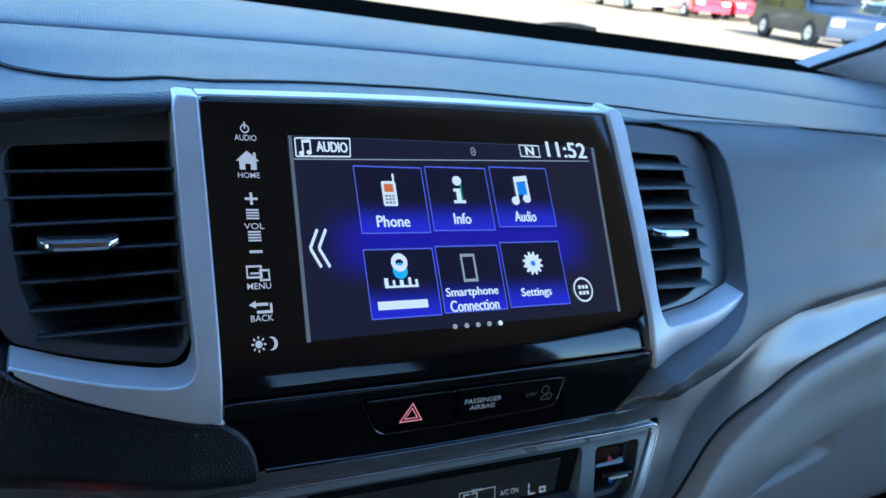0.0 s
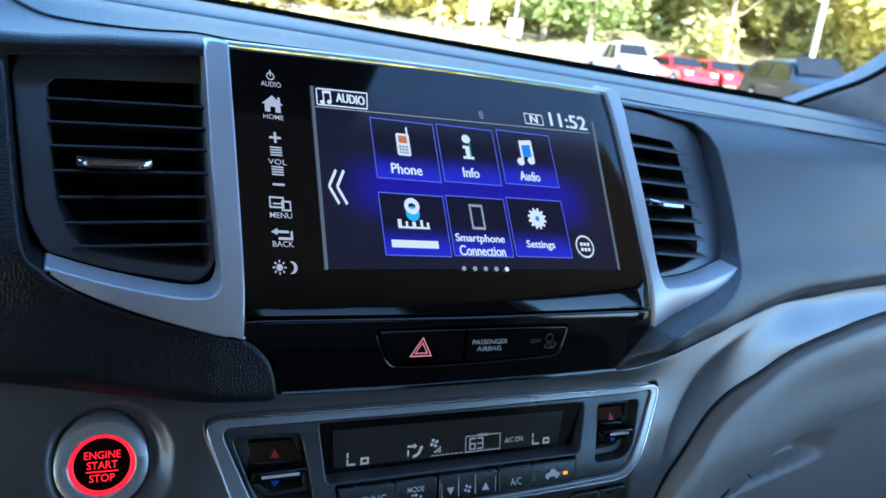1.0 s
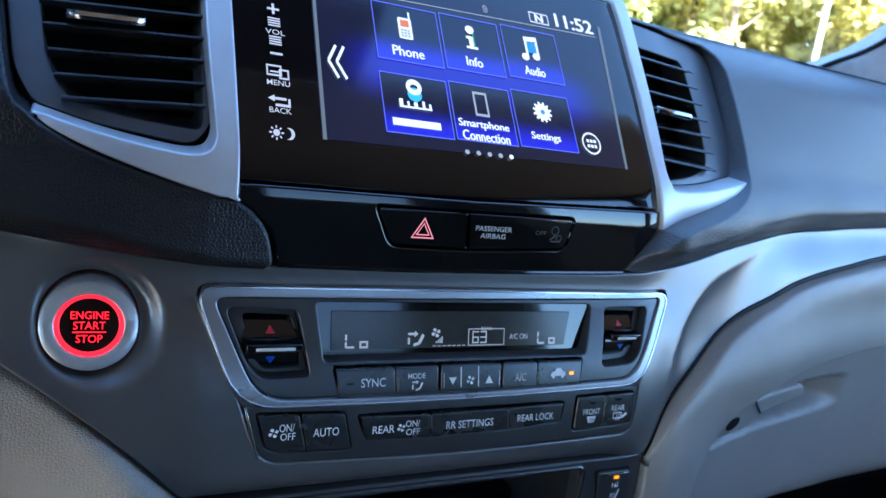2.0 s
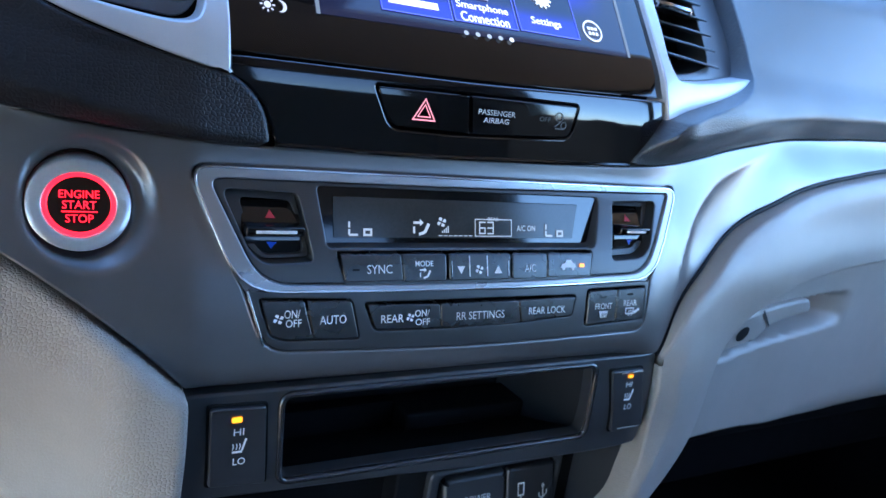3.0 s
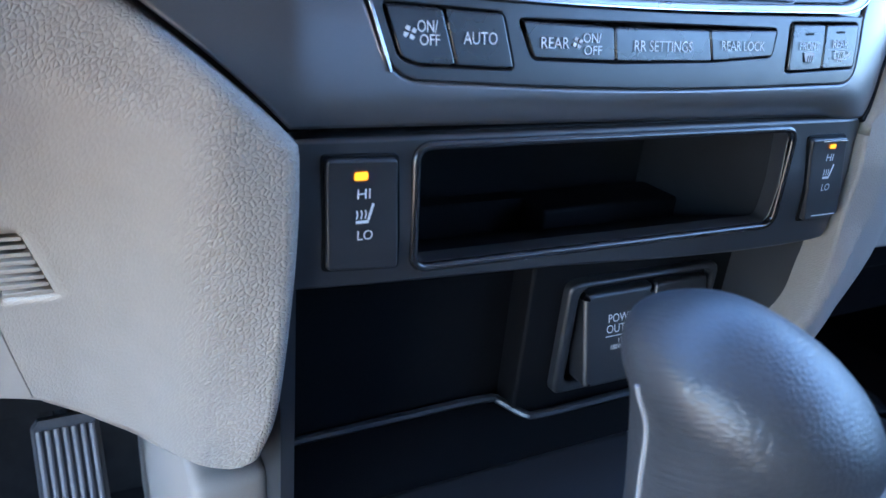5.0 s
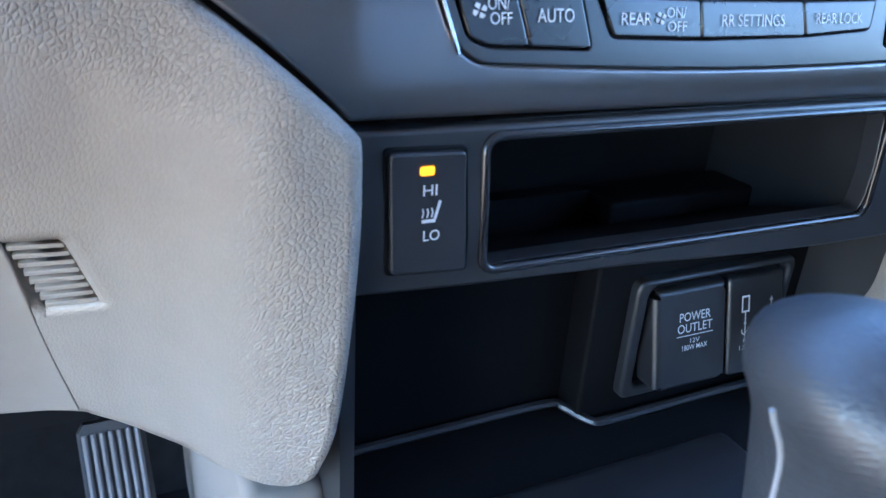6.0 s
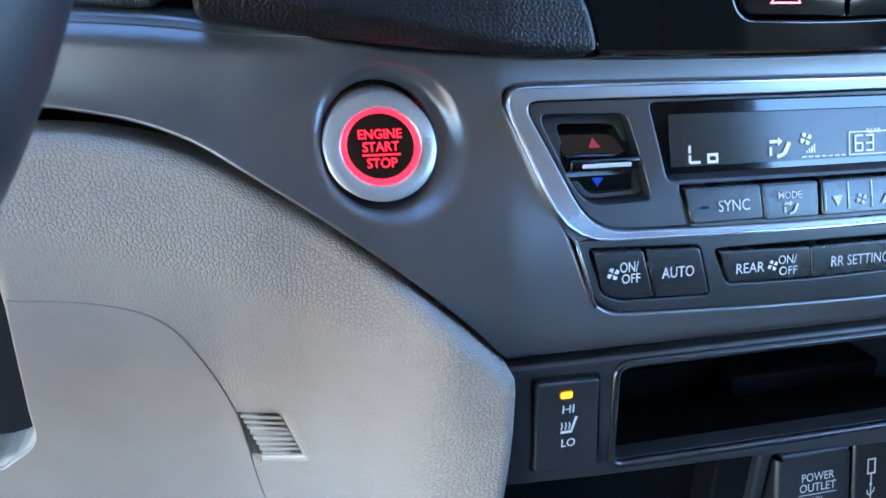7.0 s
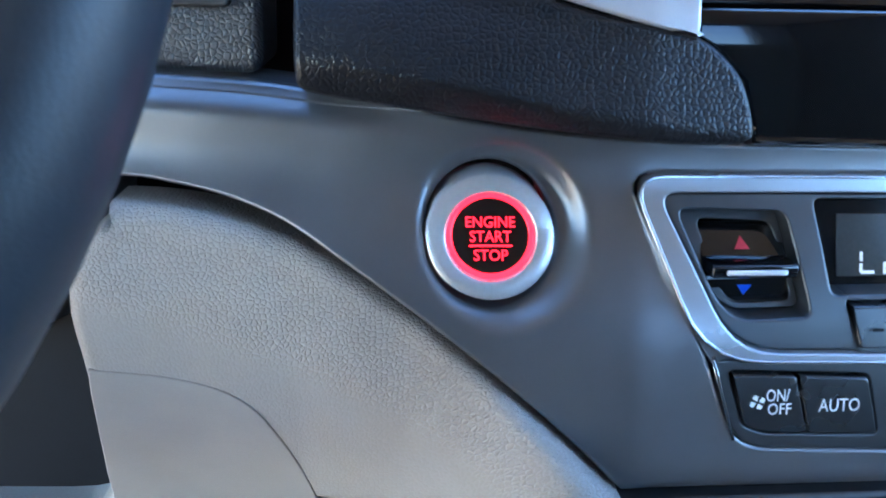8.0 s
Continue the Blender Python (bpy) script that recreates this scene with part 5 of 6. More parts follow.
    kc = [(0.0668, 0.5286), (0.1060, 0.5294), (0.1050, 0.5122), (0.0655, 0.5104)]
    holes = [arc_corners(k, 0.002, 3) for k in (ka, kb, kc)]
    patch("face", grown(LOWER_KEYS, -0.0003), stack_y, FACE, lo, proud=0.0006, depth=0.01, bevel=0.0008, holes=holes, step=0.01)
    patch("well", grown(LOWER_KEYS, -0.003), lambda x, z: stack_y(x, z) + 0.006, DARK, lo, depth=0.002, bevel=0.0003)
    patch("left_line", [(-0.1062, 0.5333), (-0.1052, 0.5333), (-0.0984, 0.5112), (-0.0994, 0.5110)], stack_y, BRIGHT, lo, proud=0.0012, depth=0.004, bevel=0.0002, label="thin bright edge line")
    pr = 0.0021
    k = key(lo, [(-0.1008, 0.5296), (-0.0824, 0.5289), (-0.0782, 0.5130), (-0.0905, 0.5134), (-0.0960, 0.5154)], 0.0016)
    decal("fan_symbol", fan_icon(-0.0933, 0.5222, 0.0024), stack_y, PRINT, k, pr)
    lettering("ON/", -0.0876, 0.5240, 0.0066, 0.0033, stack_y, PRINT, k, pr)
    lettering("OFF", -0.0870, 0.5203, 0.0066, 0.0031, stack_y, PRINT, k, pr)
    k = key(lo, [(-0.0819, 0.5289), (-0.0617, 0.5280), (-0.0578, 0.5121), (-0.0777, 0.5130)], 0.0016)
    lettering("AUTO", -0.0700, 0.5210, 0.0118, 0.0036, stack_y, PRINT, k, pr)
    k = key(lo, [(-0.0549, 0.5262), (-0.0190, 0.5252), (-0.0180, 0.5144), (-0.0502, 0.5153)], 0.0016)
    lettering("REAR", -0.0427, 0.5201, 0.0108, 0.0034, stack_y, PRINT, k, pr)
    decal("fan_symbol", fan_icon(-0.0340, 0.5202, 0.0022), stack_y, PRINT, k, pr)
    lettering("ON/", -0.0282, 0.5218, 0.0072, 0.0030, stack_y, PRINT, k, pr)
    lettering("OFF", -0.0278, 0.5180, 0.0072, 0.0029, stack_y, PRINT, k, pr)
    k = key(lo, [(-0.0186, 0.5252), (0.0238, 0.5252), (0.0258, 0.5146), (-0.0176, 0.5144)], 0.0016)
    lettering("RR SETTINGS", 0.0026, 0.5196, 0.0262, 0.0036, stack_y, PRINT, k, pr)
    k = key(lo, [(0.0242, 0.5252), (0.0588, 0.5257), (0.0565, 0.5166), (0.0262, 0.5147)], 0.0016)
    lettering("REAR LOCK", 0.0408, 0.5202, 0.0220, 0.0034, stack_y, PRINT, k, pr)
    for pts, s, x, z in (([(0.0674, 0.5281), (0.0857, 0.5284), (0.0848, 0.5119), (0.0662, 0.5111)], "FRONT", 0.0766, 0.5206), ([(0.0861, 0.5284), (0.1053, 0.5288), (0.1043, 0.5127), (0.0852, 0.5120)], "REAR", 0.0946, 0.5216)):
        k = key(lo, pts, 0.0016)
        lettering(s, x, z, 0.0110 if s == "FRONT" else 0.0090, 0.0030, stack_y, PRINT, k, pr)
        decal("lamp", [box(x - 0.0018, x + 0.0018, z + 0.0040, z + 0.0048)], stack_y, DARK, k, pr)
        zz = z - 0.0042
        shape = [[(x - 0.0030, zz + 0.0018), (x + 0.0030, zz + 0.0018), (x + 0.0020, zz - 0.0016), (x - 0.0020, zz - 0.0016)]] if s == "FRONT" else frame_bars(x - 0.0032, x + 0.0028, zz - 0.0016, zz + 0.0018, 0.0006) + [bar(x + 0.003, zz - 0.001, x + 0.0062, zz + 0.001, 0.0014)]
        decal("demist_symbol", shape, stack_y, PRINT, k, pr)
        decal("demist_waves", [bar(x - 0.0012 + 0.0012 * i, zz - 0.0024, x - 0.0008 + 0.0012 * i, zz + 0.0008, 0.0004) for i in range(3)], stack_y, DARK if s == "FRONT" else PRINT, k, pr + 0.0002)


climate()


# ---- lower console: pocket, seat heater switches, outlets, tray ----
def lower_console():
    t = thing("centre_console", "black centre console with storage pocket, tray and grey-beige flanks", "console", (0, 0.02, 0.0))
    right = spline([(0.1235, 0.4905), (0.1238, 0.4600), (0.1225, 0.4400), (0.1195, 0.4352)], 4)
    out = [(-0.1340, 0.4920)] + [(0.1235, 0.4912)] + right + [(0.0940, 0.4345), (0.0635, 0.4348), (0.0230, 0.4365), (-0.03, 0.4400), (-0.0931, 0.4425), (-0.1340, 0.4450)]
    pocket = arc_corners([(-0.0878, 0.4872), (0.0780, 0.4866), (0.0778, 0.4478), (-0.0868, 0.4490)], 0.004)
    py = lambda x, z: stack_y(x, z) + 0.0012
    patch("panel", out, py, BLACK, t, depth=0.008, bevel=0.0015, holes=[pocket], step=0.008)
    rim = grown(pocket, 0.0030)
    patch("pocket_rim", rim, py, RIM, t, proud=0.0018, depth=0.006, bevel=0.0014, holes=[grown(pocket, 0.0003)], step=0.03, label="raised rounded rim")
    ends = [(-0.0885, -0.0885), (0.0785, 0.0730)]
    # floor coloured near-black, back and sides darkened, for shade inside the pocket
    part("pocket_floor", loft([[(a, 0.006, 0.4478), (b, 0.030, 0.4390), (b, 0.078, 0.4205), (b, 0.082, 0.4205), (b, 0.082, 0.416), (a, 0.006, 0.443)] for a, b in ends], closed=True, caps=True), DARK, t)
    part("pocket_back", block(-0.0885, 0.0745, 0.0790, 0.084, 0.4190, 0.4376, 0.0006), POCKET_SHADED, t, "lower back panel")
    part("pocket_back", block(-0.0885, 0.0745, 0.0780, 0.084, 0.4380, 0.495, 0.0006), POCKET_SHADED, t, "upper back panel")
    part("pocket_roof", block(-0.0885, 0.0790, 0.006, 0.084, 0.4890, 0.4920), POCKET_SHADED, t)
    for a, b, w in ((-0.0875, -0.0875, -0.003), (0.0785, 0.0730, 0.004)):
        part("pocket_side", loft([[(a, 0.006, z + 0.025 * k), (b, 0.0790, z), (b + w, 0.0790, z), (a + w, 0.006, z + 0.025 * k)] for z, k in ((0.418, 1), (0.492, 0))], closed=True, caps=True), POCKET_SHADED, t)
    for s, pts in ((-1, [(-0.1192, 0.4870), (-0.0958, 0.4862), (-0.0942, 0.4494), (-0.1186, 0.4512)]), (1, [(0.0892, 0.4842), (0.1120, 0.4842), (0.1205, 0.4478), (0.0962, 0.4470)])):
        xc = sum(p[0] for p in pts) / 4
        h = thing("seat_heater_switch", "black seat heater rocker with a lit amber lamp", "switch", (xc, 0, 0.45), "seat heater switches")
        patch("frame", arc_corners(grown(pts, 0.0008), 0.002), py, DARK, h, proud=0.0006, depth=0.01, bevel=0.0005, step=0.02)
        k = patch("rocker", arc_corners(grown(pts, -0.0004), 0.0018), lambda x, z: py(x, z) + 0.0016 * math.cos((z - 0.468) / 0.019 * math.pi / 2), BLACK_SOFT, h, proud=0.0030, depth=0.012, bevel=0.0010, step=0.006)
        x0 = -0.1072 if s < 0 else 0.1030
        dx = 0.0 if s < 0 else 0.0014
        pr = 0.0030
        zk = lambda z: py(x0, z) + 0.0016 * math.cos((z - 0.468) / 0.019 * math.pi / 2)
        ky = lambda x, z: zk(z)
        decal("lamp", [arc_corners(box(x0 - 0.0030 - dx * 0.4, x0 + 0.0012 - dx * 0.4, 0.4800, 0.4826), 0.0006, 2)] if s < 0 else [box(x0 - 0.0022, x0 + 0.0012, 0.4796, 0.4814)], ky, AMBER, k, pr + 0.0004, "lit amber lamp")
        lettering("HI", x0 + (0.0002 if s < 0 else -0.0004), 0.4757, 0.0042, 0.0031, ky, PRINT, k, pr + 0.0004)
        decal("seat_symbol", seat_icon(x0 + (0.0003 if s < 0 else 0.0002), 0.4693, 0.0032), ky, PRINT, k, pr + 0.0004)
        lettering("LO", x0 + (0.0008 if s < 0 else 0.0012), 0.4626, 0.0050, 0.0031, ky, PRINT, k, pr + 0.0004)
        for z in (0.4846, 0.4532) if s < 0 else (0.4826, 0.4496):
            decal("edge_line", [box(x0 - 0.0072 + (0.004 if s > 0 and z < 0.46 else 0), x0 + 0.0080 + (0.004 if s > 0 and z < 0.46 else 0), z, z + 0.0004)], ky, PRINT if s > 0 else BLACK, k, pr + 0.0004)
    # open compartment below
    c = thing("centre_console", "black centre console with storage pocket, tray and grey-beige flanks", "console", (0, 0.02, 0.0))
    # back walls coloured near-black for the compartment's shade
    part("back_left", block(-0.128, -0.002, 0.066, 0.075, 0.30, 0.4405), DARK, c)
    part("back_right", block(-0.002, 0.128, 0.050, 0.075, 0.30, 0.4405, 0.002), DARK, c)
    part("side", block(-0.1290, -0.1240, 0.010, 0.07, 0.28, 0.45), BLACK, c)
    part("side", block(0.1240, 0.1290, 0.010, 0.07, 0.28, 0.45), BLACK, c)
    edge = [(-0.126, 0.062, 0.3340), (-0.06, 0.062, 0.3345), (-0.012, 0.062, 0.3345), (-0.004, 0.058, 0.3335), (0.003, 0.047, 0.3320), (0.012, 0.044, 0.3320), (0.06, 0.044, 0.3325), (0.126, 0.044, 0.3330)]
    part("tray_edge", tube(spline(edge, 4), 0.0022, 8), BLACK, c, "rounded tray edge")
    secs = [[(x, y, 0.331) for y in np.linspace(-0.20, 0.064, 8)] for x in np.linspace(-0.127, 0.127, 10)]
    part("tray", loft(secs), surface("ribbed_rubber", (0.008, 0.008, 0.009), 0.7, fine=1800, bump=0.0004, spec=0.2), c, "black rubber tray mat")
    o = thing("outlet_panel", "black panel with a power outlet cover and USB sockets", "outlet", (0.08, 0.05, 0.34))
    patch("frame", arc_corners(box(0.0165, 0.1115, 0.3410, 0.4035), 0.006), flat_y(0.0445), BLACK, o, depth=0.012, bevel=0.0022, holes=[arc_corners(box(0.0232, 0.1070, 0.3470, 0.3992), 0.005)], step=0.03)
    # near-black plate, its colour carries the shade behind the flaps
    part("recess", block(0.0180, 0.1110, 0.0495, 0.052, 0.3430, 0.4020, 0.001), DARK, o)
    oy = lambda x, z: 0.0395 + 0.26 * (z - 0.375)
    a = patch("outlet_cover", arc_corners(box(0.0264, 0.0692, 0.3495, 0.3970), 0.004), oy, BLACK_SOFT, o, depth=0.013, bevel=0.003, label="power outlet flap")
    lettering("POWER", 0.0490, 0.3835, 0.0182, 0.0041, oy, PRINT, a, 0.0006)
    lettering("OUTLET", 0.0490, 0.3783, 0.0204, 0.0041, oy, PRINT, a, 0.0006)
    decal("rule", [box(0.0383, 0.0597, 0.3746, 0.3750)], oy, PRINT, a, 0.0006)
    lettering("12V", 0.0490, 0.3722, 0.0056, 0.0022, oy, PRINT, a, 0.0006)
    lettering("180W MAX", 0.0490, 0.3692, 0.0148, 0.0024, oy, PRINT, a, 0.0006)
    u = patch("usb_cover", arc_corners(box(0.0702, 0.1050, 0.3495, 0.3970), 0.003), oy, BLACK_SOFT, o, depth=0.013, bevel=0.002, label="USB flap")
    trident = lambda x, z, s: [bar(x, z - s, x, z + s, 0.16 * s), [(x - 0.25 * s, z + s), (x + 0.25 * s, z + s), (x, z + 1.4 * s)], circle(x, z - s, 0.25 * s, 10), bar(x, z - 0.4 * s, x - 0.5 * s, z, 0.14 * s), bar(x - 0.5 * s, z, x - 0.5 * s, z + 0.4 * s, 0.14 * s), bar(x, z - 0.2 * s, x + 0.5 * s, z + 0.2 * s, 0.14 * s), bar(x + 0.5 * s, z + 0.2 * s, x + 0.5 * s, z + 0.6 * s, 0.14 * s)]
    decal("phone_symbol", frame_bars(0.0773, 0.0823, 0.3800, 0.3880, 0.0009) + [bar(0.0798, 0.3800, 0.0798, 0.3750, 0.0008)], oy, PRINT, u, 0.0006)
    decal("usb_symbol", trident(0.0798, 0.3705, 0.0040), oy, PRINT, u, 0.0006)
    decal("usb_symbol", trident(0.0963, 0.3778, 0.0056), oy, PRINT, u, 0.0006)
    lettering("1.5A", 0.0798, 0.3632, 0.0065, 0.0023, oy, PRINT, u, 0.0006)
    lettering("2.5A", 0.0963, 0.3672, 0.0072, 0.0024, oy, PRINT, u, 0.0006)


lower_console()


# ---- knee panel ----
def knee():
    t = thing("knee_panel", "grey-beige grained knee panel below the steering column", "panel", (-0.2, 0.05, 0.32))
    seam = [(x, z - 0.0008) for x, z in spline(KNEE_SEAM[:9], 5)]
    left = spline([(-0.2720, 0.5660), (-0.2852, 0.5407), (-0.2886, 0.5066), (-0.2959, 0.456), (-0.3000, 0.435), (-0.315, 0.4225), (-0.365, 0.4245)], 4)
    low = [(-0.365, 0.358), (-0.2219, 0.3585)] + spline([(-0.206, 0.3588), (-0.185, 0.3505), (-0.167, 0.3470), (-0.1584, 0.3490), (-0.1514, 0.3550)], 3) + [(-0.1405, 0.3690)]
    right = spline([(-0.1365, 0.3760), (-0.1322, 0.398), (-0.1298, 0.4300), (-0.1280, 0.4656), (-0.1278, 0.4890)], 4)
    patch("panel", seam + left + low + right, knee_y, BEIGE, t, depth=0.02, bevel=0.005, dome=(0.0112, 0.030, 0.55), step=0.004, holes=[arc_corners([(-0.2185, 0.4450), (-0.2020, 0.4482), (-0.1948, 0.4235), (-0.2110, 0.4185)], 0.001)])
    cover = spline([(-0.2860, 0.5110), (-0.2600, 0.5070), (-0.2405, 0.4990), (-0.2290, 0.4800), (-0.2190, 0.4470), (-0.2140, 0.40), (-0.2085, 0.3610)], 5) + [(-0.2227, 0.3600), (-0.362, 0.3600), (-0.362, 0.4200)] + spline([(-0.3140, 0.4200), (-0.2985, 0.434), (-0.2945, 0.456), (-0.2880, 0.500)], 4)
    patch("cover", cover, lambda x, z: knee_y(x, z) - 0.0113, BEIGE_SMOOTH, t, proud=0.0005, depth=0.004, bevel=0.0008, step=0.01, label="smooth lower cover")
    g = patch("grille_well", [(-0.220, 0.447), (-0.200, 0.450), (-0.193, 0.4225), (-0.212, 0.4165)], lambda x, z: knee_y(x, z) - 0.0055, DARK, t, depth=0.002, bevel=0.0002)
    for i in range(8):
        k = i / 7
        xa, za = -0.2180 + 0.0068 * k, 0.4440 - 0.0245 * k
        xb, zb = -0.2016 + 0.0066 * k, 0.4470 - 0.0225 * k
        pts = [(xa, za + 0.0010), (xb, zb + 0.0010), (xb, zb - 0.0009), (xa, za - 0.0009)]
        patch("grille_slat", pts, knee_y, BEIGE_SMOOTH, t, proud=0.0111, depth=0.004, bevel=0.0003, step=0.05)
    # console flank below the knee panel
    s = thing("centre_console", "black centre console with storage pocket, tray and grey-beige flanks", "console", (0, 0.02, 0.0))
    part("panel", block(-0.158, -0.127, 0.030, 0.45, 0.0, 0.3500, 0.006), BEIGE_SMOOTH, s)
    part("rear_flank", block(-0.138, -0.126, -0.40, 0.03, 0.0, 0.318, 0.006), BLACK, s)
    part("right_flank", block(0.106, 0.148, -0.40, 0.034, 0.0, 0.335, 0.007), BEIGE_SMOOTH, s, "grey-beige console edge")


knee()


# ---- glovebox side ----
def glovebox():
    t = thing("dashboard", "soft dark dashboard with leather pads, gunmetal trim and grey-beige lower lip", "dashboard", (0, 0.1, 0.49))
    seam = [(x, z - 0.0012) for x, z in spline(LIP_SEAM, 5)]
    left = spline([(0.1222, 0.4890), (0.1238, 0.4640), (0.1230, 0.4355), (0.1165, 0.4175), (0.1075, 0.4011), (0.0880, 0.3800), (0.0845, 0.3755), (0.0855, 0.3720)], 5)
    right = spline([(0.0910, 0.3690), (0.0985, 0.3715), (0.1352, 0.3955), (0.1640, 0.4190), (0.1790, 0.4350), (0.1840, 0.4500), (0.1870, 0.4680), (0.1980, 0.4840), (0.2200, 0.4975), (0.2550, 0.5070), (0.2870, 0.5115), (0.3500, 0.5140), (0.4616, 0.5165), (0.89, 0.530)], 5)
    edge = spline([(0.368, 0.0805), (0.3717, 0.0831), (0.4115, 0.1120), (0.4300, 0.1205), (0.4485, 0.1225), (0.4740, 0.1228), (0.50, 0.128)], 5)
    fold = spline([(0.368, 0.0890), (0.3730, 0.0924), (0.3975, 0.1113), (0.4225, 0.1270), (0.4420, 0.1385), (0.4600, 0.1405), (0.4780, 0.1385), (0.50, 0.146)], 5)

    def lip_y(x, z):
        """A flank that rises from the console to a fold, then a front that sweeps round below the trim."""
        a = float(np.interp(z, [p[0] for p in edge], [p[1] for p in edge]))
        b = float(np.interp(z, [p[0] for p in fold], [p[1] for p in fold]))
        rise = 0.009 * min(1.0, max(0.0, (x - a) / (b - a)))
        seam_z = float(np.interp(x, [p[0] for p in LIP_SEAM[::-1]], [p[1] for p in LIP_SEAM[::-1]]))
        roll = 0.007 * math.sqrt(max(0.0, 1 - (1 - min(1.0, max(0.0, (seam_z - z) / 0.016))) ** 2))
        u = smooth01((z - 0.478) / 0.032)
        return stack_y(x, z) - (1 - u) * rise - u * roll

    patch("lip", grown(seam + left + right, -0.0012), lip_y, BEIGE_FINE, t, proud=0.0005, depth=0.016, bevel=0.002, dome=(0.002, 0.006), step=0.004)
    # dark tube added along the seam so the shaded gap reads as a line
    part("seam_dark_line", tube([(x, trim_y(x, z) + 0.0006, z - 0.0010) for x, z in spline(LIP_SEAM, 5)], 0.0016, 6), DARK, t, "dark tube added to darken the gap above the lip")
    g = thing("glovebox", "grey-beige glovebox door with a moulded latch handle", "glovebox", (0.4, 0.08, 0.36))
    door = [(0.1480, 0.3990), (0.1680, 0.4300), (0.1760, 0.4600), (0.1880, 0.4820), (0.2180, 0.4965), (0.2550, 0.5058), (0.2870, 0.5102), (0.3500, 0.5127), (0.4616, 0.5152), (0.89, 0.528)]
    bottom = [(0.89, 0.345), (0.561, 0.358), (0.4552, 0.3610), (0.3500, 0.3725), (0.2150, 0.3960)]

    def gy(x, z):
        rise = (z - 0.4870 + 0.02 * (x - 0.3)) / 0.005
        scoop = smooth01((x - 0.205) / 0.03) * smooth01(-rise) * smooth01((z - 0.452) / 0.012) * smooth01((0.440 - x) / 0.07)
        return glove_y(x, z) + 0.034 * scoop + 0.03 * max(0.0, (0.385 - z) / 0.03) ** 2 * 0.3

    patch("door", spline(door, 4) + bottom, gy, BEIGE_SMOOTH, g, depth=0.03, bevel=0.003, dome=(0.004, 0.010), step=0.004)
    hy = lambda x, z: glove_y(x, z) - 0.003
    grip = [(0.2240, 0.4655), (0.2290, 0.4880), (0.2440, 0.4905), (0.2692, 0.4905), (0.3428, 0.4882), (0.3500, 0.4860), (0.3545, 0.4765), (0.3400, 0.4752), (0.2890, 0.4738), (0.2722, 0.4648)]
    h = patch("handle", arc_corners(grip, [0.003, 0.004, 0.01, 0.02, 0.003, 0.003, 0.003, 0.01, 0.006, 0.008]), hy, BEIGE_SMOOTH, g, proud=0.003, depth=0.034, bevel=0.003, dome=(0.004, 0.008), step=0.005)
    # dark sheet, slightly larger than the handle, stands for the shadow round it
    patch("handle_shade", grown(grip, 0.0016), hy, DARK, g, proud=-0.0005, depth=0.02, bevel=0.0004, step=0.01, label="dark sheet coloured as the shade round the handle")
    decal("split", [bar(0.2640, 0.4915, 0.2870, 0.4745, 0.0014)], hy, DARK, h, 0.0076)
    decal("keyhole", [circle(0.2440, 0.4765, 0.0090, 20, 0.0055)], hy, DARK, h, 0.0076)
    u = thing("footwell_cover", "black plastic cover under the glovebox", "panel", (0.4, 0.15, 0.30))
    part("cover", block(0.14, 0.89, 0.16, 0.20, 0.30, 0.372, 0.005), DARK, u)
    part("lower_edge", block(0.14, 0.89, 0.20, 0.24, 0.22, 0.31, 0.005), DARK, u)


glovebox()


# ---- gear lever, pedal, steering wheel ----
def gear_lever():
    t = thing("gear_lever", "black leather gear knob on a silver collar", "gear lever", (-0.06, -0.09, 0.33))
    cx, cy = -0.0577, -0.1124
    peak = lambda z: smooth01((z - 0.455) / 0.034)
    rings = ((0.345, 0.0080, 0.010, 0.022), (0.375, 0.0105, 0.013, 0.016), (0.400, 0.0135, 0.0165, 0.009), (0.425, 0.0175, 0.0205, 0.004), (0.445, 0.0215, 0.0240, 0.002), (0.460, 0.0240, 0.0280, 0.0), (0.470, 0.0240, 0.0280, 0.0), (0.478, 0.0200, 0.0236, 0.0), (0.4835, 0.0130, 0.0150, 0.0), (0.4866, 0.0065, 0.0075, 0.0), (0.4875, 0.002, 0.003, 0.0))
    rim = lambda a, k=0.0: spline([(cx - 0.0100 * peak(z) + (rx + k) * math.cos(a), cy + oy + 0.0050 * peak(z) + (ry + k) * math.sin(a), z) for z, rx, ry, oy in rings], 4)
    secs = [list(c) for c in zip(*[rim(a) for a in np.linspace(0, 2 * math.pi, 41)[:-1]])]
    part("knob", loft(secs, closed=True, caps=True), LEATHER_FINE, t, sharp=3.0)
    path = [p for p in rim(radians(168), 0.0003) if 0.36 < p[2] < 0.470]
    part("strip", tube(path, 0.0006, 8), SILVER, t, "thin chrome strip")
    part("collar", tube([(-0.0593, -0.088, 0.330), (-0.0593, -0.089, 0.350)], 0.0125, 20), BRUSHED, t, "satin collar")
    b = thing("centre_console", "black centre console with storage pocket, tray and grey-beige flanks", "console", (0, 0.02, 0.0))
    part("plate", block(-0.095, 0.06, -0.20, 0.02, 0.318, 0.334, 0.006), BLACK, b)
    part("trim_rail", tube([(0.062, -0.20, 0.336), (0.066, -0.12, 0.338), (0.066, -0.07, 0.336)], 0.005, 10), BRUSHED, b, "silver rail")


gear_lever()


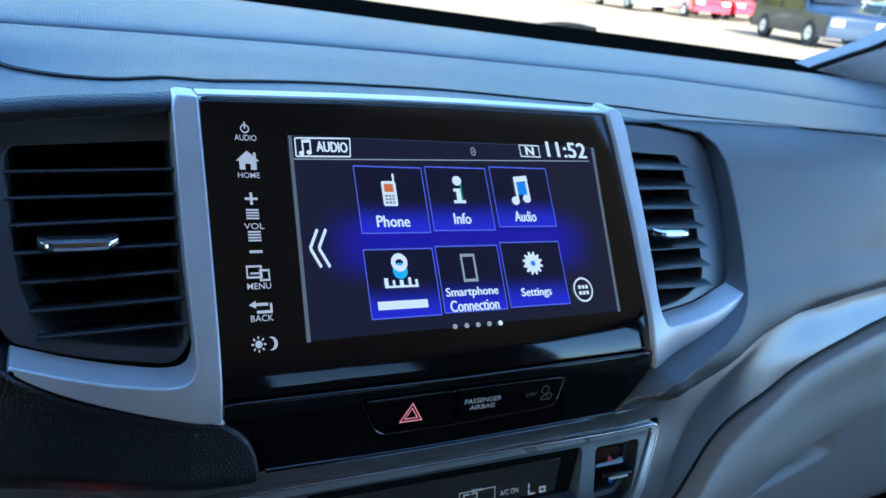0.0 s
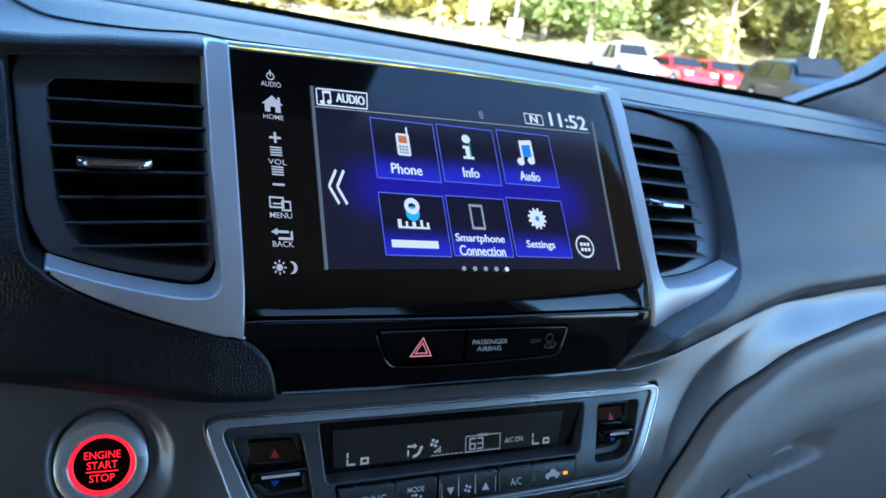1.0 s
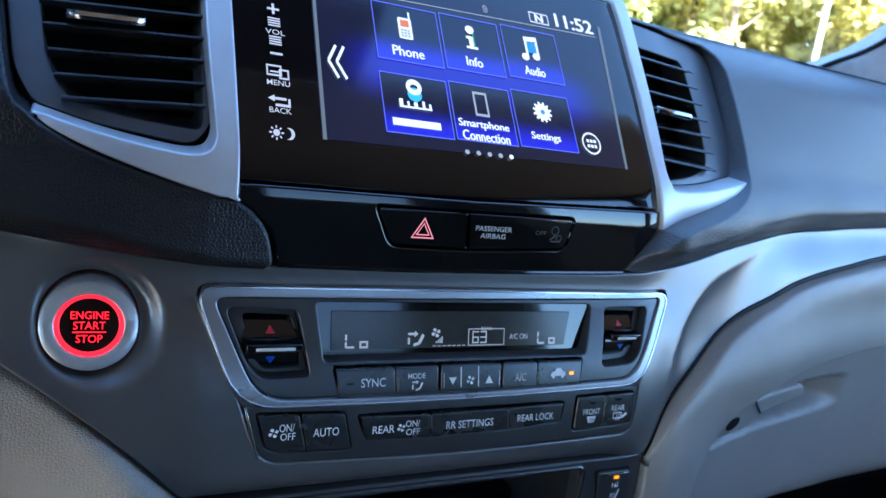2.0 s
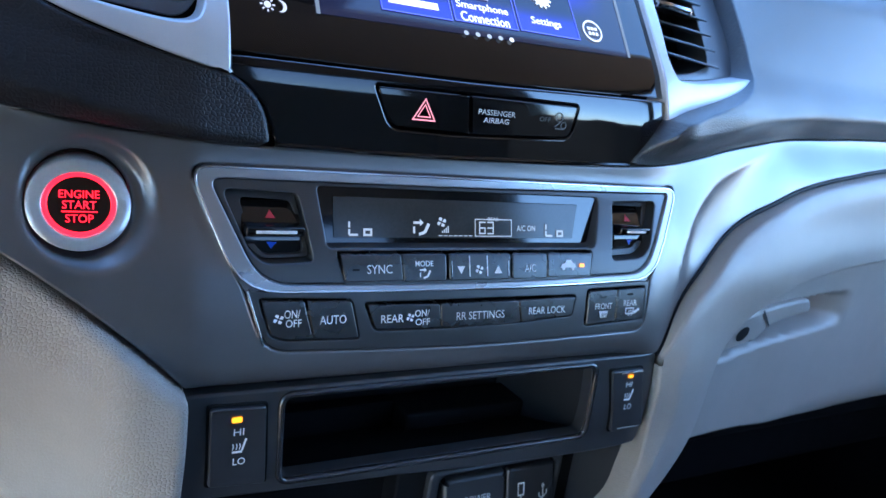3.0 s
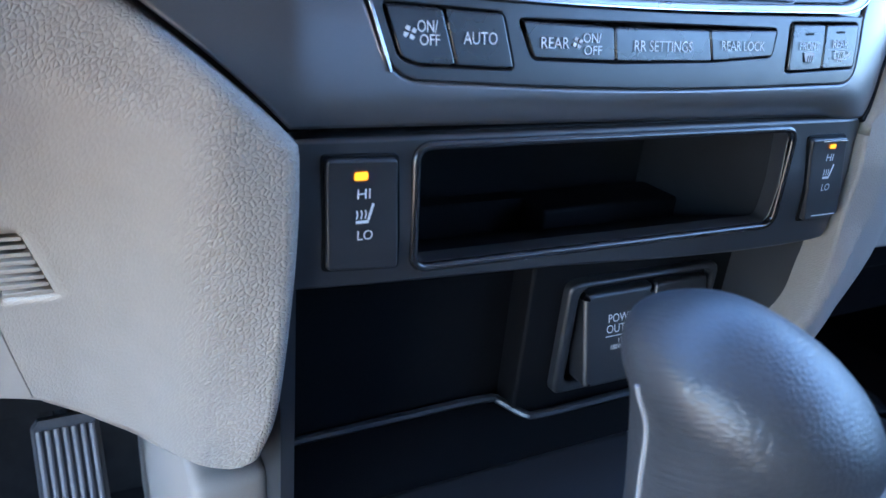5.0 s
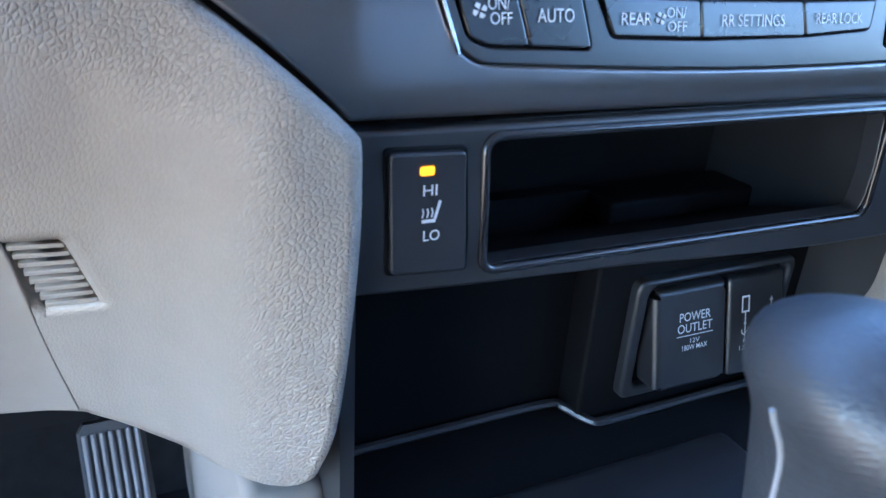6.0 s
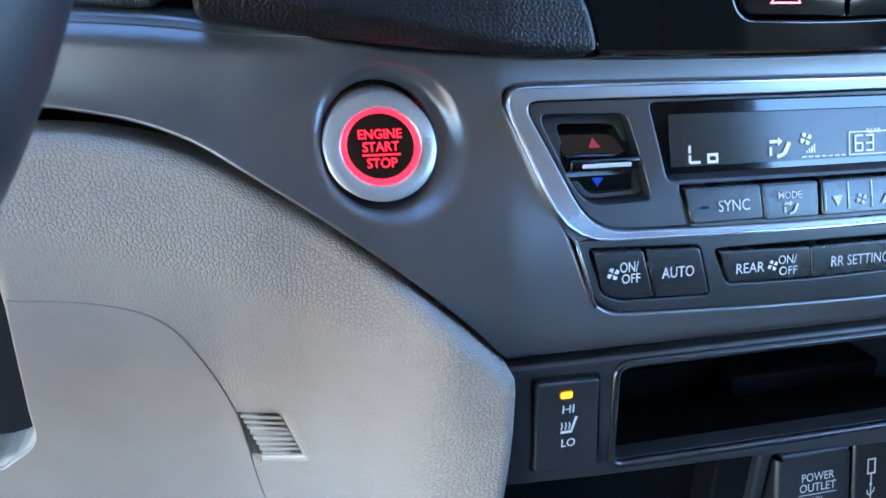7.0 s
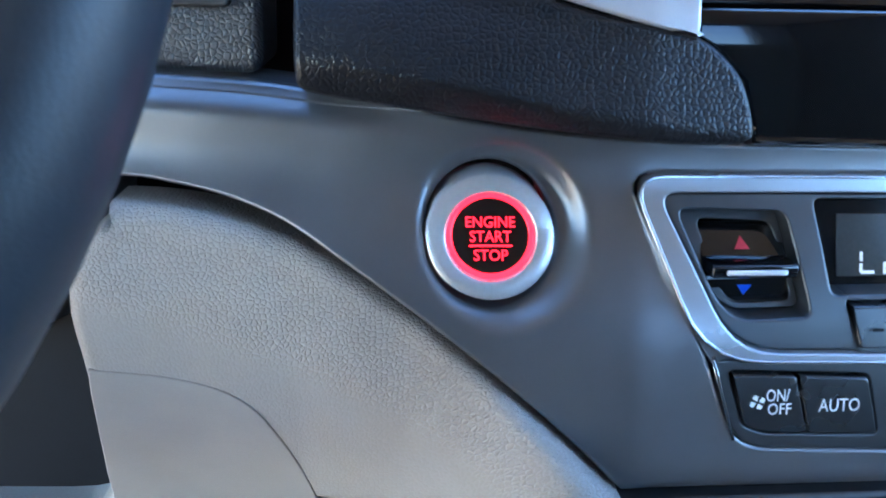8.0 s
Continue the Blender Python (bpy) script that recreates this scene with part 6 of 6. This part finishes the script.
def pedal():
    t = thing("accelerator_pedal", "black ribbed rubber accelerator pedal in the footwell", "pedal", (-0.215, 0.36, 0.0))
    top, low = Vector((-0.2135, 0.345, 0.170)), Vector((-0.2100, 0.275, 0.010))
    d, w = (low - top).normalized(), Vector((1, 0, 0))
    nrm = d.cross(w).normalized()
    if nrm.y > 0:
        nrm = -nrm
    bm = loft([[top + d * s + w * x * k - nrm * 0.006 * b for x, b in ((-0.024, 0), (-0.022, -0.6), (0.022, -0.6), (0.024, 0), (0.024, 1.5), (-0.024, 1.5))] for s, k in ((0, 0.8), (0.006, 1.0), (0.165, 1.05), (0.172, 0.9))], closed=True, caps=True)
    part("pad", bm, surface("pedal_rubber", (0.05, 0.05, 0.055), 0.6), t)
    for i in range(7):
        x = -0.0185 + 0.0062 * i
        part("rib", tube([top + d * 0.008 + w * x + nrm * 0.0045, top + d * 0.162 + w * x * 1.04 + nrm * 0.0045], 0.0020, 8), surface("rib_rubber", (0.16, 0.16, 0.17), 0.5) if i == 0 else bpy.data.materials["rib_rubber"], t)
    part("arm", tube([top + d * 0.02 - nrm * 0.01, top - d * 0.08 - nrm * 0.04], 0.008, 10), DARK, t)


pedal()


def steering_wheel():
    c = Vector((-0.4265, -0.015, 0.660))
    t = thing("steering_wheel", "dark leather steering wheel rim", "steering wheel", tuple(c))
    tilt = Matrix.Rotation(radians(-25), 3, "X")
    R = 0.186
    ringp = [c + tilt @ Vector((R * math.cos(a), 0, R * math.sin(a))) for a in np.linspace(0, 2 * math.pi, 73)]
    n, secs = 18, []
    for i in range(72):
        a = 2 * math.pi * i / 72
        u, v = tilt @ Vector((math.cos(a), 0, math.sin(a))), tilt @ Vector((0, 1, 0))
        secs.append([c + u * R + (u * math.cos(b) * 0.0155 + v * math.sin(b) * 0.0175) for b in np.linspace(0, 2 * math.pi, n + 1)[:-1]])
    part("rim", loft(secs + [secs[0]], closed=True), WHEEL_LEATHER, t, sharp=3.0)
    hub = loft([[c + tilt @ Vector((r * math.cos(a), y, r * 0.85 * math.sin(a))) for a in np.linspace(0, 2 * math.pi, 25)[:-1]] for r, y in ((0.075, 0.05), (0.08, 0.02), (0.07, -0.005), (0.04, -0.012))], closed=True, caps=True)
    part("hub", hub, BLACK, t)
    for a in (20, 160, 270):
        e = Vector((math.cos(radians(a)), 0, math.sin(radians(a))))
        part("spoke", tube([c + tilt @ (e * 0.06 + Vector((0, 0.015, 0))), c + tilt @ (e * 0.18)], 0.016, 10, 0.6), BLACK, t)
    k = thing("steering_column", "black steering column cover", "steering column", (-0.42, 0.1, 0.5))
    part("cover", tube([(-0.425, 0.04, 0.605), (-0.425, 0.10, 0.57), (-0.425, 0.26, 0.52)], [0.060, 0.085, 0.10], 20), BLACK, k)


steering_wheel()


def footwell():
    t = thing("footwell", "dark carpeted driver footwell behind the pedals", "footwell", (-0.5, 0.45, 0.0))
    part("bulkhead", block(-0.90, -0.155, 0.44, 0.46, 0.0, 0.56), CARPET, t)
    part("side", block(-0.90, -0.88, 0.10, 0.45, 0.0, 0.56), CARPET, t)


footwell()


def floor_sheet():
    # Added sheet and pale bar stand for a sunlit patch on the footwell floor.
    t = thing("footwell_patch", "crumpled grey sheet with a pale streak, added for a sunlit patch in the passenger footwell", "plastic sheet", (0.63, 0.25, 0.0))
    rng = random.Random(11)
    rows = []
    for i in range(12):
        u = i / 11
        rows.append([(0.585 + 0.16 * u + 0.02 * (v - 0.5), 0.15 + 0.20 * v, 0.012 + 0.03 * math.sin(math.pi * u) * (0.6 + 0.4 * math.sin(5 * v + 2 * u)) + rng.uniform(0, 0.010)) for v in np.linspace(0, 1, 10)])
    clear = surface("glossy_grey_sheet", (0.12, 0.13, 0.14), 0.18, vary=0.2, spec=0.9)
    bm = loft(rows)
    bmesh.ops.solidify(bm, geom=bm.faces[:], thickness=0.0015)
    part("sheet", bm, clear, t, sharp=0.3)
    fold = spline([(0.566, 0.330, 0.050), (0.580, 0.298, 0.056), (0.596, 0.262, 0.052), (0.603, 0.215, 0.050), (0.606, 0.165, 0.048)], 5)
    part("sunlit_streak", tube(fold, 0.011, 8, 0.5), surface("pale_sunlit_streak", (0.75, 0.74, 0.68), 0.3), t, "pale bar coloured as a sunlit streak")


floor_sheet()


# ---- outside: sloping car park, fence, cars, trees ----
# The car stands on a slope: the ground falls ahead and rises to the right of the cabin.
SLOPE_X, SLOPE_Y = 0.0629, -0.040
UP = Vector((-SLOPE_X, -SLOPE_Y, 1)).normalized()
OUTSIDE = Matrix.Translation((0, 0, -0.45)) @ Vector((0, 0, 1)).rotation_difference(UP).to_matrix().to_4x4()
INSIDE = set(scene.objects)


def ground_at(x, y):
    return 0.0


def ground():
    xs = [-400, -60, -10, 0, 10, 20, 40, 80, 150, 400]
    bm = loft([[(x, y, ground_at(x, y) if abs(x) < 200 and y < 200 else ground_at(x, y)) for y in xs] for x in xs])
    asphalt = surface("sunlit_asphalt", (0.235, 0.165, 0.10), 0.9, vary=0.25, scale=0.4, fine=8.0)
    tagged(part("ground", bm, asphalt), "sunlit pale asphalt car park ", "ground", kind="structure")


ground()


def car(name, label, x, y, yaw, paint, kind="sedan"):
    t = thing(name, label, "car", (x, y, ground_at(x, y)), "parked cars")
    base = ground_at(x, y)
    m = Matrix.Translation((x, y, base)) @ Matrix.Rotation(radians(yaw), 4, "Z")
    L, W = (4.7, 1.85) if kind != "pickup" else (5.4, 1.95)
    H = {"sedan": 1.45, "suv": 1.6, "pickup": 1.85}[kind]
    if kind == "sedan":
        top = [(-2.35, 0.80), (-2.2, 0.98), (-1.55, 1.02), (-0.95, 1.42), (0.35, 1.44), (1.05, 0.98), (2.1, 0.85), (2.35, 0.60)]
    elif kind == "suv":
        top = [(-2.35, 0.9), (-2.3, 1.25), (-2.05, 1.52), (-1.2, 1.60), (0.3, 1.58), (1.05, 1.12), (2.2, 1.02), (2.35, 0.70)]
    else:
        top = [(-2.7, 0.95), (-2.68, 1.12), (-0.75, 1.12), (-0.65, 1.80), (0.75, 1.82), (1.25, 1.22), (2.5, 1.10), (2.7, 0.75)]
    secs = []
    for px, pz in spline(top, 3):
        tuck = 0.16 * smooth01((pz - 1.0) / 0.6)
        secs.append([m @ Vector(p) for p in ((px, -W / 2, 0.32), (px, -W / 2 - 0.02, 0.62), (px, -W / 2 + 0.02, min(pz, 0.98) - 0.03), (px, -W / 2 + 0.05 + tuck, pz - 0.05), (px, -W / 2 + 0.2 + tuck, pz), (px, W / 2 - 0.2 - tuck, pz), (px, W / 2 - 0.05 - tuck, pz - 0.05), (px, W / 2 - 0.02, min(pz, 0.98) - 0.03), (px, W / 2 + 0.02, 0.62), (px, W / 2, 0.32))])
    part("body", loft(secs, closed=True, caps=True), paint, t, sharp=0.9)
    gl = bpy.data.materials.get("dark_car_glass") or surface("dark_car_glass", (0.015, 0.017, 0.02), 0.08)
    z0, z1 = 1.0, H - 0.12
    xa, xb = {"sedan": (-1.35, 0.75), "suv": (-2.0, 0.75), "pickup": (-0.55, 0.95)}[kind]
    for s in (-1, 1):
        yo = lambda z: s * (W / 2 - 0.03 - 0.16 * smooth01((z - 1.0) / 0.6))
        bm = bmesh.new()
        mid = (xa + xb) / 2
        for a, b in ((xa, mid - 0.05), (mid + 0.05, xb)):
            pts = [(a, z0), (b, z0), (b - (0.35 if b == xb else 0), z1), (a + (0.3 if a == xa else 0), z1)]
            f = [bm.verts.new(m @ Vector((px, yo(pz) + s * 0.012, pz))) for px, pz in pts]
            g = [bm.verts.new(m @ Vector((px, yo(pz) - s * 0.02, pz))) for px, pz in pts]
            bm.faces.new(f)
            for i in range(4):
                bm.faces.new((f[i], f[(i + 1) % 4], g[(i + 1) % 4], g[i]))
        part("side_window", bm, gl, t, smooth=False)
    xf = {"sedan": (0.40, 1.42, 1.02, 1.02), "suv": (0.38, 1.76, 1.02, 1.24), "pickup": (0.80, 1.80, 1.22, 1.26)}[kind]
    bm = bmesh.new()
    f = [bm.verts.new(m @ Vector(p)) for p in ((xf[0] + 0.03, -W / 2 + 0.25, xf[1] + 0.012), (xf[0] + 0.03, W / 2 - 0.25, xf[1] + 0.012), (xf[2] + 0.03, W / 2 - 0.12, xf[3] + 0.012), (xf[2] + 0.03, -W / 2 + 0.12, xf[3] + 0.012))]
    bm.faces.new(f)
    part("windscreen", bm, gl, t, smooth=False)
    tyre = bpy.data.materials.get("tyre_rubber") or surface("tyre_rubber", (0.02, 0.02, 0.02), 0.8)
    for wx in (-L * 0.30, L * 0.30):
        for s in (-1, 1):
            r = 0.34 if kind == "sedan" else 0.38
            prof = [(r - 0.06, 0.11), (r, 0.09), (r, -0.09), (r - 0.06, -0.11), (0.05, -0.09), (0.05, 0.09)]
            secs = [[m @ Vector((wx + rr * math.cos(a), s * (W / 2 - 0.08) + yy, r + rr * math.sin(a))) for rr, yy in prof] for a in np.linspace(0, 2 * math.pi, 21)]
            w = part("wheel", loft(secs, closed=True), tyre, t)
            rim = [m @ Vector((wx + 0.2 * math.cos(a), s * (W / 2 + 0.032), r + 0.2 * math.sin(a))) for a in np.linspace(0, 2 * math.pi, 15)[:-1]]
            rim2 = [m @ Vector((wx + 0.05 * math.cos(a), s * (W / 2 + 0.01), r + 0.05 * math.sin(a))) for a in np.linspace(0, 2 * math.pi, 15)[:-1]]
            part("rim", loft([rim, rim2], closed=True), BRUSHED, w)
    lamp = bpy.data.materials.get("car_lamp") or surface("car_lamp", (0.7, 0.7, 0.72), 0.15)
    for s in (-1, 1):
        bm = bmesh.new()
        bmesh.ops.create_cube(bm, size=1.0, matrix=m @ Matrix.Translation((L / 2 - 0.08, s * 0.68, 0.74)) @ Matrix.Diagonal((0.22, 0.36, 0.16, 1)))
        part("headlight", bm, lamp, t)
    return t


PAINT_DARK = surface("dark_blue_paint", (0.010, 0.016, 0.038), 0.3, coat=0.3)
PAINT_WHITE = surface("white_paint", (0.75, 0.75, 0.74), 0.3, coat=0.6)
PAINT_RED = surface("red_paint", (0.5, 0.015, 0.02), 0.25, coat=0.8)
PAINT_SILVER = surface("silver_car_paint", (0.5, 0.52, 0.55), 0.3, metal=0.6, coat=0.6)


def along(az, dist):
    """A place that far away, at that many degrees to the right of straight ahead."""
    return dist * math.sin(radians(az)), dist * math.cos(radians(az))


for nm, lab, az, dist, yaw, paint, kind in (
    ("parked_suv", "dark blue parked sport utility car", 52.2, 26.5, -112, PAINT_DARK, "suv"),
    ("parked_pickup", "white parked pickup truck", 39.6, 42, -101, PAINT_WHITE, "pickup"),
    ("parked_car", "red parked saloon car", 43.6, 40, -103, PAINT_RED, "sedan"),
    ("parked_car", "red parked saloon car", 46.2, 42, -103, PAINT_RED, "sedan"),
    ("parked_car", "dark parked saloon car", 48.6, 44, -105, PAINT_DARK, "sedan"),
    ("parked_car", "silver parked saloon car", 57.6, 28, -108, PAINT_SILVER, "sedan"),
    ("parked_car", "white parked saloon car", 55.0, 42, -106, PAINT_WHITE, "sedan"),
    ("parked_car", "white parked saloon car", 60.0, 38, -104, PAINT_WHITE, "sedan"),
):
    x, y = along(az, dist)
    car(nm, lab, x, y, yaw, paint, kind)


def leaf_mat(name, col):
    """Thin leaves: part of the light comes through from the far side."""
    m = surface(name, col, 0.7, vary=0.35, scale=0.8, fine=6.0)
    t, n, l = m.node_tree, m.node_tree.nodes, m.node_tree.links
    b = next(k for k in n if k.type == "BSDF_PRINCIPLED")
    out = next(k for k in n if k.type == "OUTPUT_MATERIAL")
    thin, mix = n.new("ShaderNodeBsdfTranslucent"), n.new("ShaderNodeMixShader")
    thin.inputs["Color"].default_value = (min(1, col[0] * 1.5), min(1, col[1] * 1.5), col[2] * 1.3, 1)
    mix.inputs["Fac"].default_value = 0.5
    l.new(b.outputs[0], mix.inputs[1])
    l.new(thin.outputs[0], mix.inputs[2])
    l.new(mix.outputs[0], out.inputs["Surface"])
    return m


LEAF = [leaf_mat("leaf_green", (0.38, 0.44, 0.17)), leaf_mat("leaf_yellow", (0.58, 0.53, 0.20)), leaf_mat("leaf_olive", (0.50, 0.48, 0.22)), leaf_mat("leaf_dark", (0.32, 0.38, 0.16))]
BARK = surface("tree_bark", (0.24, 0.19, 0.15), 0.9, vary=0.3, scale=4)


def tree(x, y, h, mat, seed):
    rng = random.Random(seed)
    base = ground_at(x, y)
    t = thing("tree", "tall roadside tree in " + ("yellowing" if mat is LEAF[1] else "green") + " leaf", "tree", (x, y, base), "tree line")
    part("trunk", tube([(x, y, base - 0.2), (x + rng.uniform(-0.2, 0.2), y, base + h * 0.4), (x + rng.uniform(-0.5, 0.5), y, base + h * 0.8)], [0.28, 0.2, 0.07], 7), BARK, t)
    for i in range(4):
        a = rng.uniform(0, 6.3)
        z = base + h * rng.uniform(0.3, 0.6)
        part("limb", tube([(x, y, z), (x + math.cos(a) * h * 0.16, y + math.sin(a) * h * 0.16, z + h * 0.16)], [0.10, 0.04], 5), BARK, t)
    verts, faces = [], []
    lumps = [(x + rng.uniform(-0.26, 0.26) * h, y + rng.uniform(-0.2, 0.2) * h, base + h * rng.uniform(0.22, 0.98), h * rng.uniform(0.08, 0.16)) for _ in range(22)]
    for cx, cy, cz, r in lumps:
        for _ in range(120):
            d = Vector((rng.gauss(0, 1), rng.gauss(0, 1), rng.gauss(0, 0.8))).normalized() * r * rng.uniform(0.45, 1.1)
            u = Vector((rng.gauss(0, 1), rng.gauss(0, 1), rng.gauss(0, 1))).normalized()
            v = u.orthogonal().normalized()
            s = rng.uniform(0.20, 0.44)
            p = Vector((cx, cy, cz)) + d
            k = len(verts)
            verts += [tuple(p + u * s), tuple(p + v * s * 0.6), tuple(p - u * s), tuple(p - v * s * 0.6)]
            faces.append((k, k + 1, k + 2, k + 3))
    me = bpy.data.meshes.new("crown")
    me.from_pydata(verts, [], faces)
    link_mesh("crown", me, mat, t)


rng = random.Random(7)
for i in range(34):
    az = -8 + 2.35 * i + rng.uniform(-0.8, 0.8)
    x, y = along(az, 62 + rng.uniform(-6, 10))
    tree(x, y, rng.uniform(11, 18), LEAF[rng.choice((0, 1, 1, 2, 2, 3))], i)


def hedge():
    """Undergrowth that closes the gaps below the trees."""
    rng = random.Random(3)
    verts, faces = [], []
    for i in range(18000):
        az = rng.uniform(-14, 76)
        x, y = along(az, rng.uniform(68, 76))
        p = Vector((x, y, ground_at(x, y) + rng.uniform(0, 1) ** 0.8 * 15))
        u = Vector((rng.gauss(0, 1), rng.gauss(0, 1), rng.gauss(0, 1))).normalized()
        v = u.orthogonal().normalized()
        s = rng.uniform(0.6, 1.4)
        k = len(verts)
        verts += [tuple(p + u * s), tuple(p + v * s * 0.7), tuple(p - u * s), tuple(p - v * s * 0.7)]
        faces.append((k, k + 1, k + 2, k + 3))
    me = bpy.data.meshes.new("undergrowth")
    me.from_pydata(verts, [], faces)
    tagged(link_mesh("undergrowth", me, LEAF[1]), "dense olive undergrowth below the tree line", "bushes", kind="stuff")


hedge()


def bank():
    """Dry grass bank that rises from the car park to the trees."""
    secs = [[(*along(az, d), h + 0.25 * math.sin(0.9 * az + d)) for d, h in ((50, -0.3), (53, 0.5), (57, 1.6), (61, 2.6), (66, 3.2), (80, 3.4))] for az in range(-40, 86, 3)]
    dry = surface("dry_grass", (0.30, 0.245, 0.14), 0.95, vary=0.3, scale=0.5, fine=6.0, spec=0.1)
    tagged(part("grass_bank", loft(secs), dry), "tan dry grass bank behind the parked cars", "bank", kind="structure")


bank()


def fence():
    t = thing("fence", "pale wire mesh fence on thin posts", "fence", (12, 44, ground_at(12, 44)))
    steel = surface("galvanised_steel", (0.45, 0.45, 0.44), 0.5, metal=0.6)
    a, b = Vector((-22, 40)), Vector((46, 50))
    n = 24
    for i in range(n + 1):
        p = a.lerp(b, i / n)
        g = ground_at(p.x, p.y)
        part("post", tube([(p.x, p.y, g - 0.1), (p.x, p.y, g + 2.0)], 0.035, 6), steel, t)
    for k in (0.1, 1.0, 1.95):
        part("rail", tube([(p.x, p.y, ground_at(p.x, p.y) + k) for p in (a.lerp(b, i / n) for i in range(n + 1))], 0.022, 5), steel, t)


fence()


def pole(name, label, az, dist, h, r, sign=None):
    x, y = along(az, dist)
    g = ground_at(x, y)
    t = thing(name, label, name.replace("_", " "), (x, y, g))
    white = bpy.data.materials.get("white_pole_paint") or surface("white_pole_paint", (0.6, 0.6, 0.58), 0.5)
    part("pole", tube([(x, y, g - 0.1), (x, y, g + h)], r, 8), white, t)
    if sign:
        z0, z1, w = sign
        part("plate", block(x - w / 2, x + w / 2, y - 0.06, y - 0.03, g + z0, g + z1, 0.02), white, t, "white sign plate")


pole("street_lamp", "pale tapered lamp post", 52.2, 50, 9.0, 0.16)
pole("sign_post", "white sign on a post", 28.6, 34, 3.6, 0.05, (2.0, 3.4, 1.0))
pole("sign_post", "small white sign on a post", 31.4, 36, 3.4, 0.05, (1.5, 2.3, 0.8))


# lay all of the outside on its slope
for ob in [o for o in scene.objects if o not in INSIDE]:
    if ob.type == "MESH":
        ob.data.transform(OUTSIDE)
    elif ob.type == "EMPTY":
        ob.location = OUTSIDE @ ob.location


def wiper():
    t = thing("windscreen_wiper", "black windscreen wiper arm resting below the glass", "wiper", (0.60, 0.83, 0.70))
    part("arm", tube(spline([(0.52, 0.84, 0.722), (0.565, 0.836, 0.7315), (0.60, 0.834, 0.7345), (0.645, 0.834, 0.7325)], 4), 0.0045, 8), DARK, t)
    part("blade", tube([(0.54, 0.838, 0.7235), (0.70, 0.812, 0.7245), (0.78, 0.79, 0.725)], 0.004, 8), DARK, t, "rubber blade")


wiper()


child_fix()
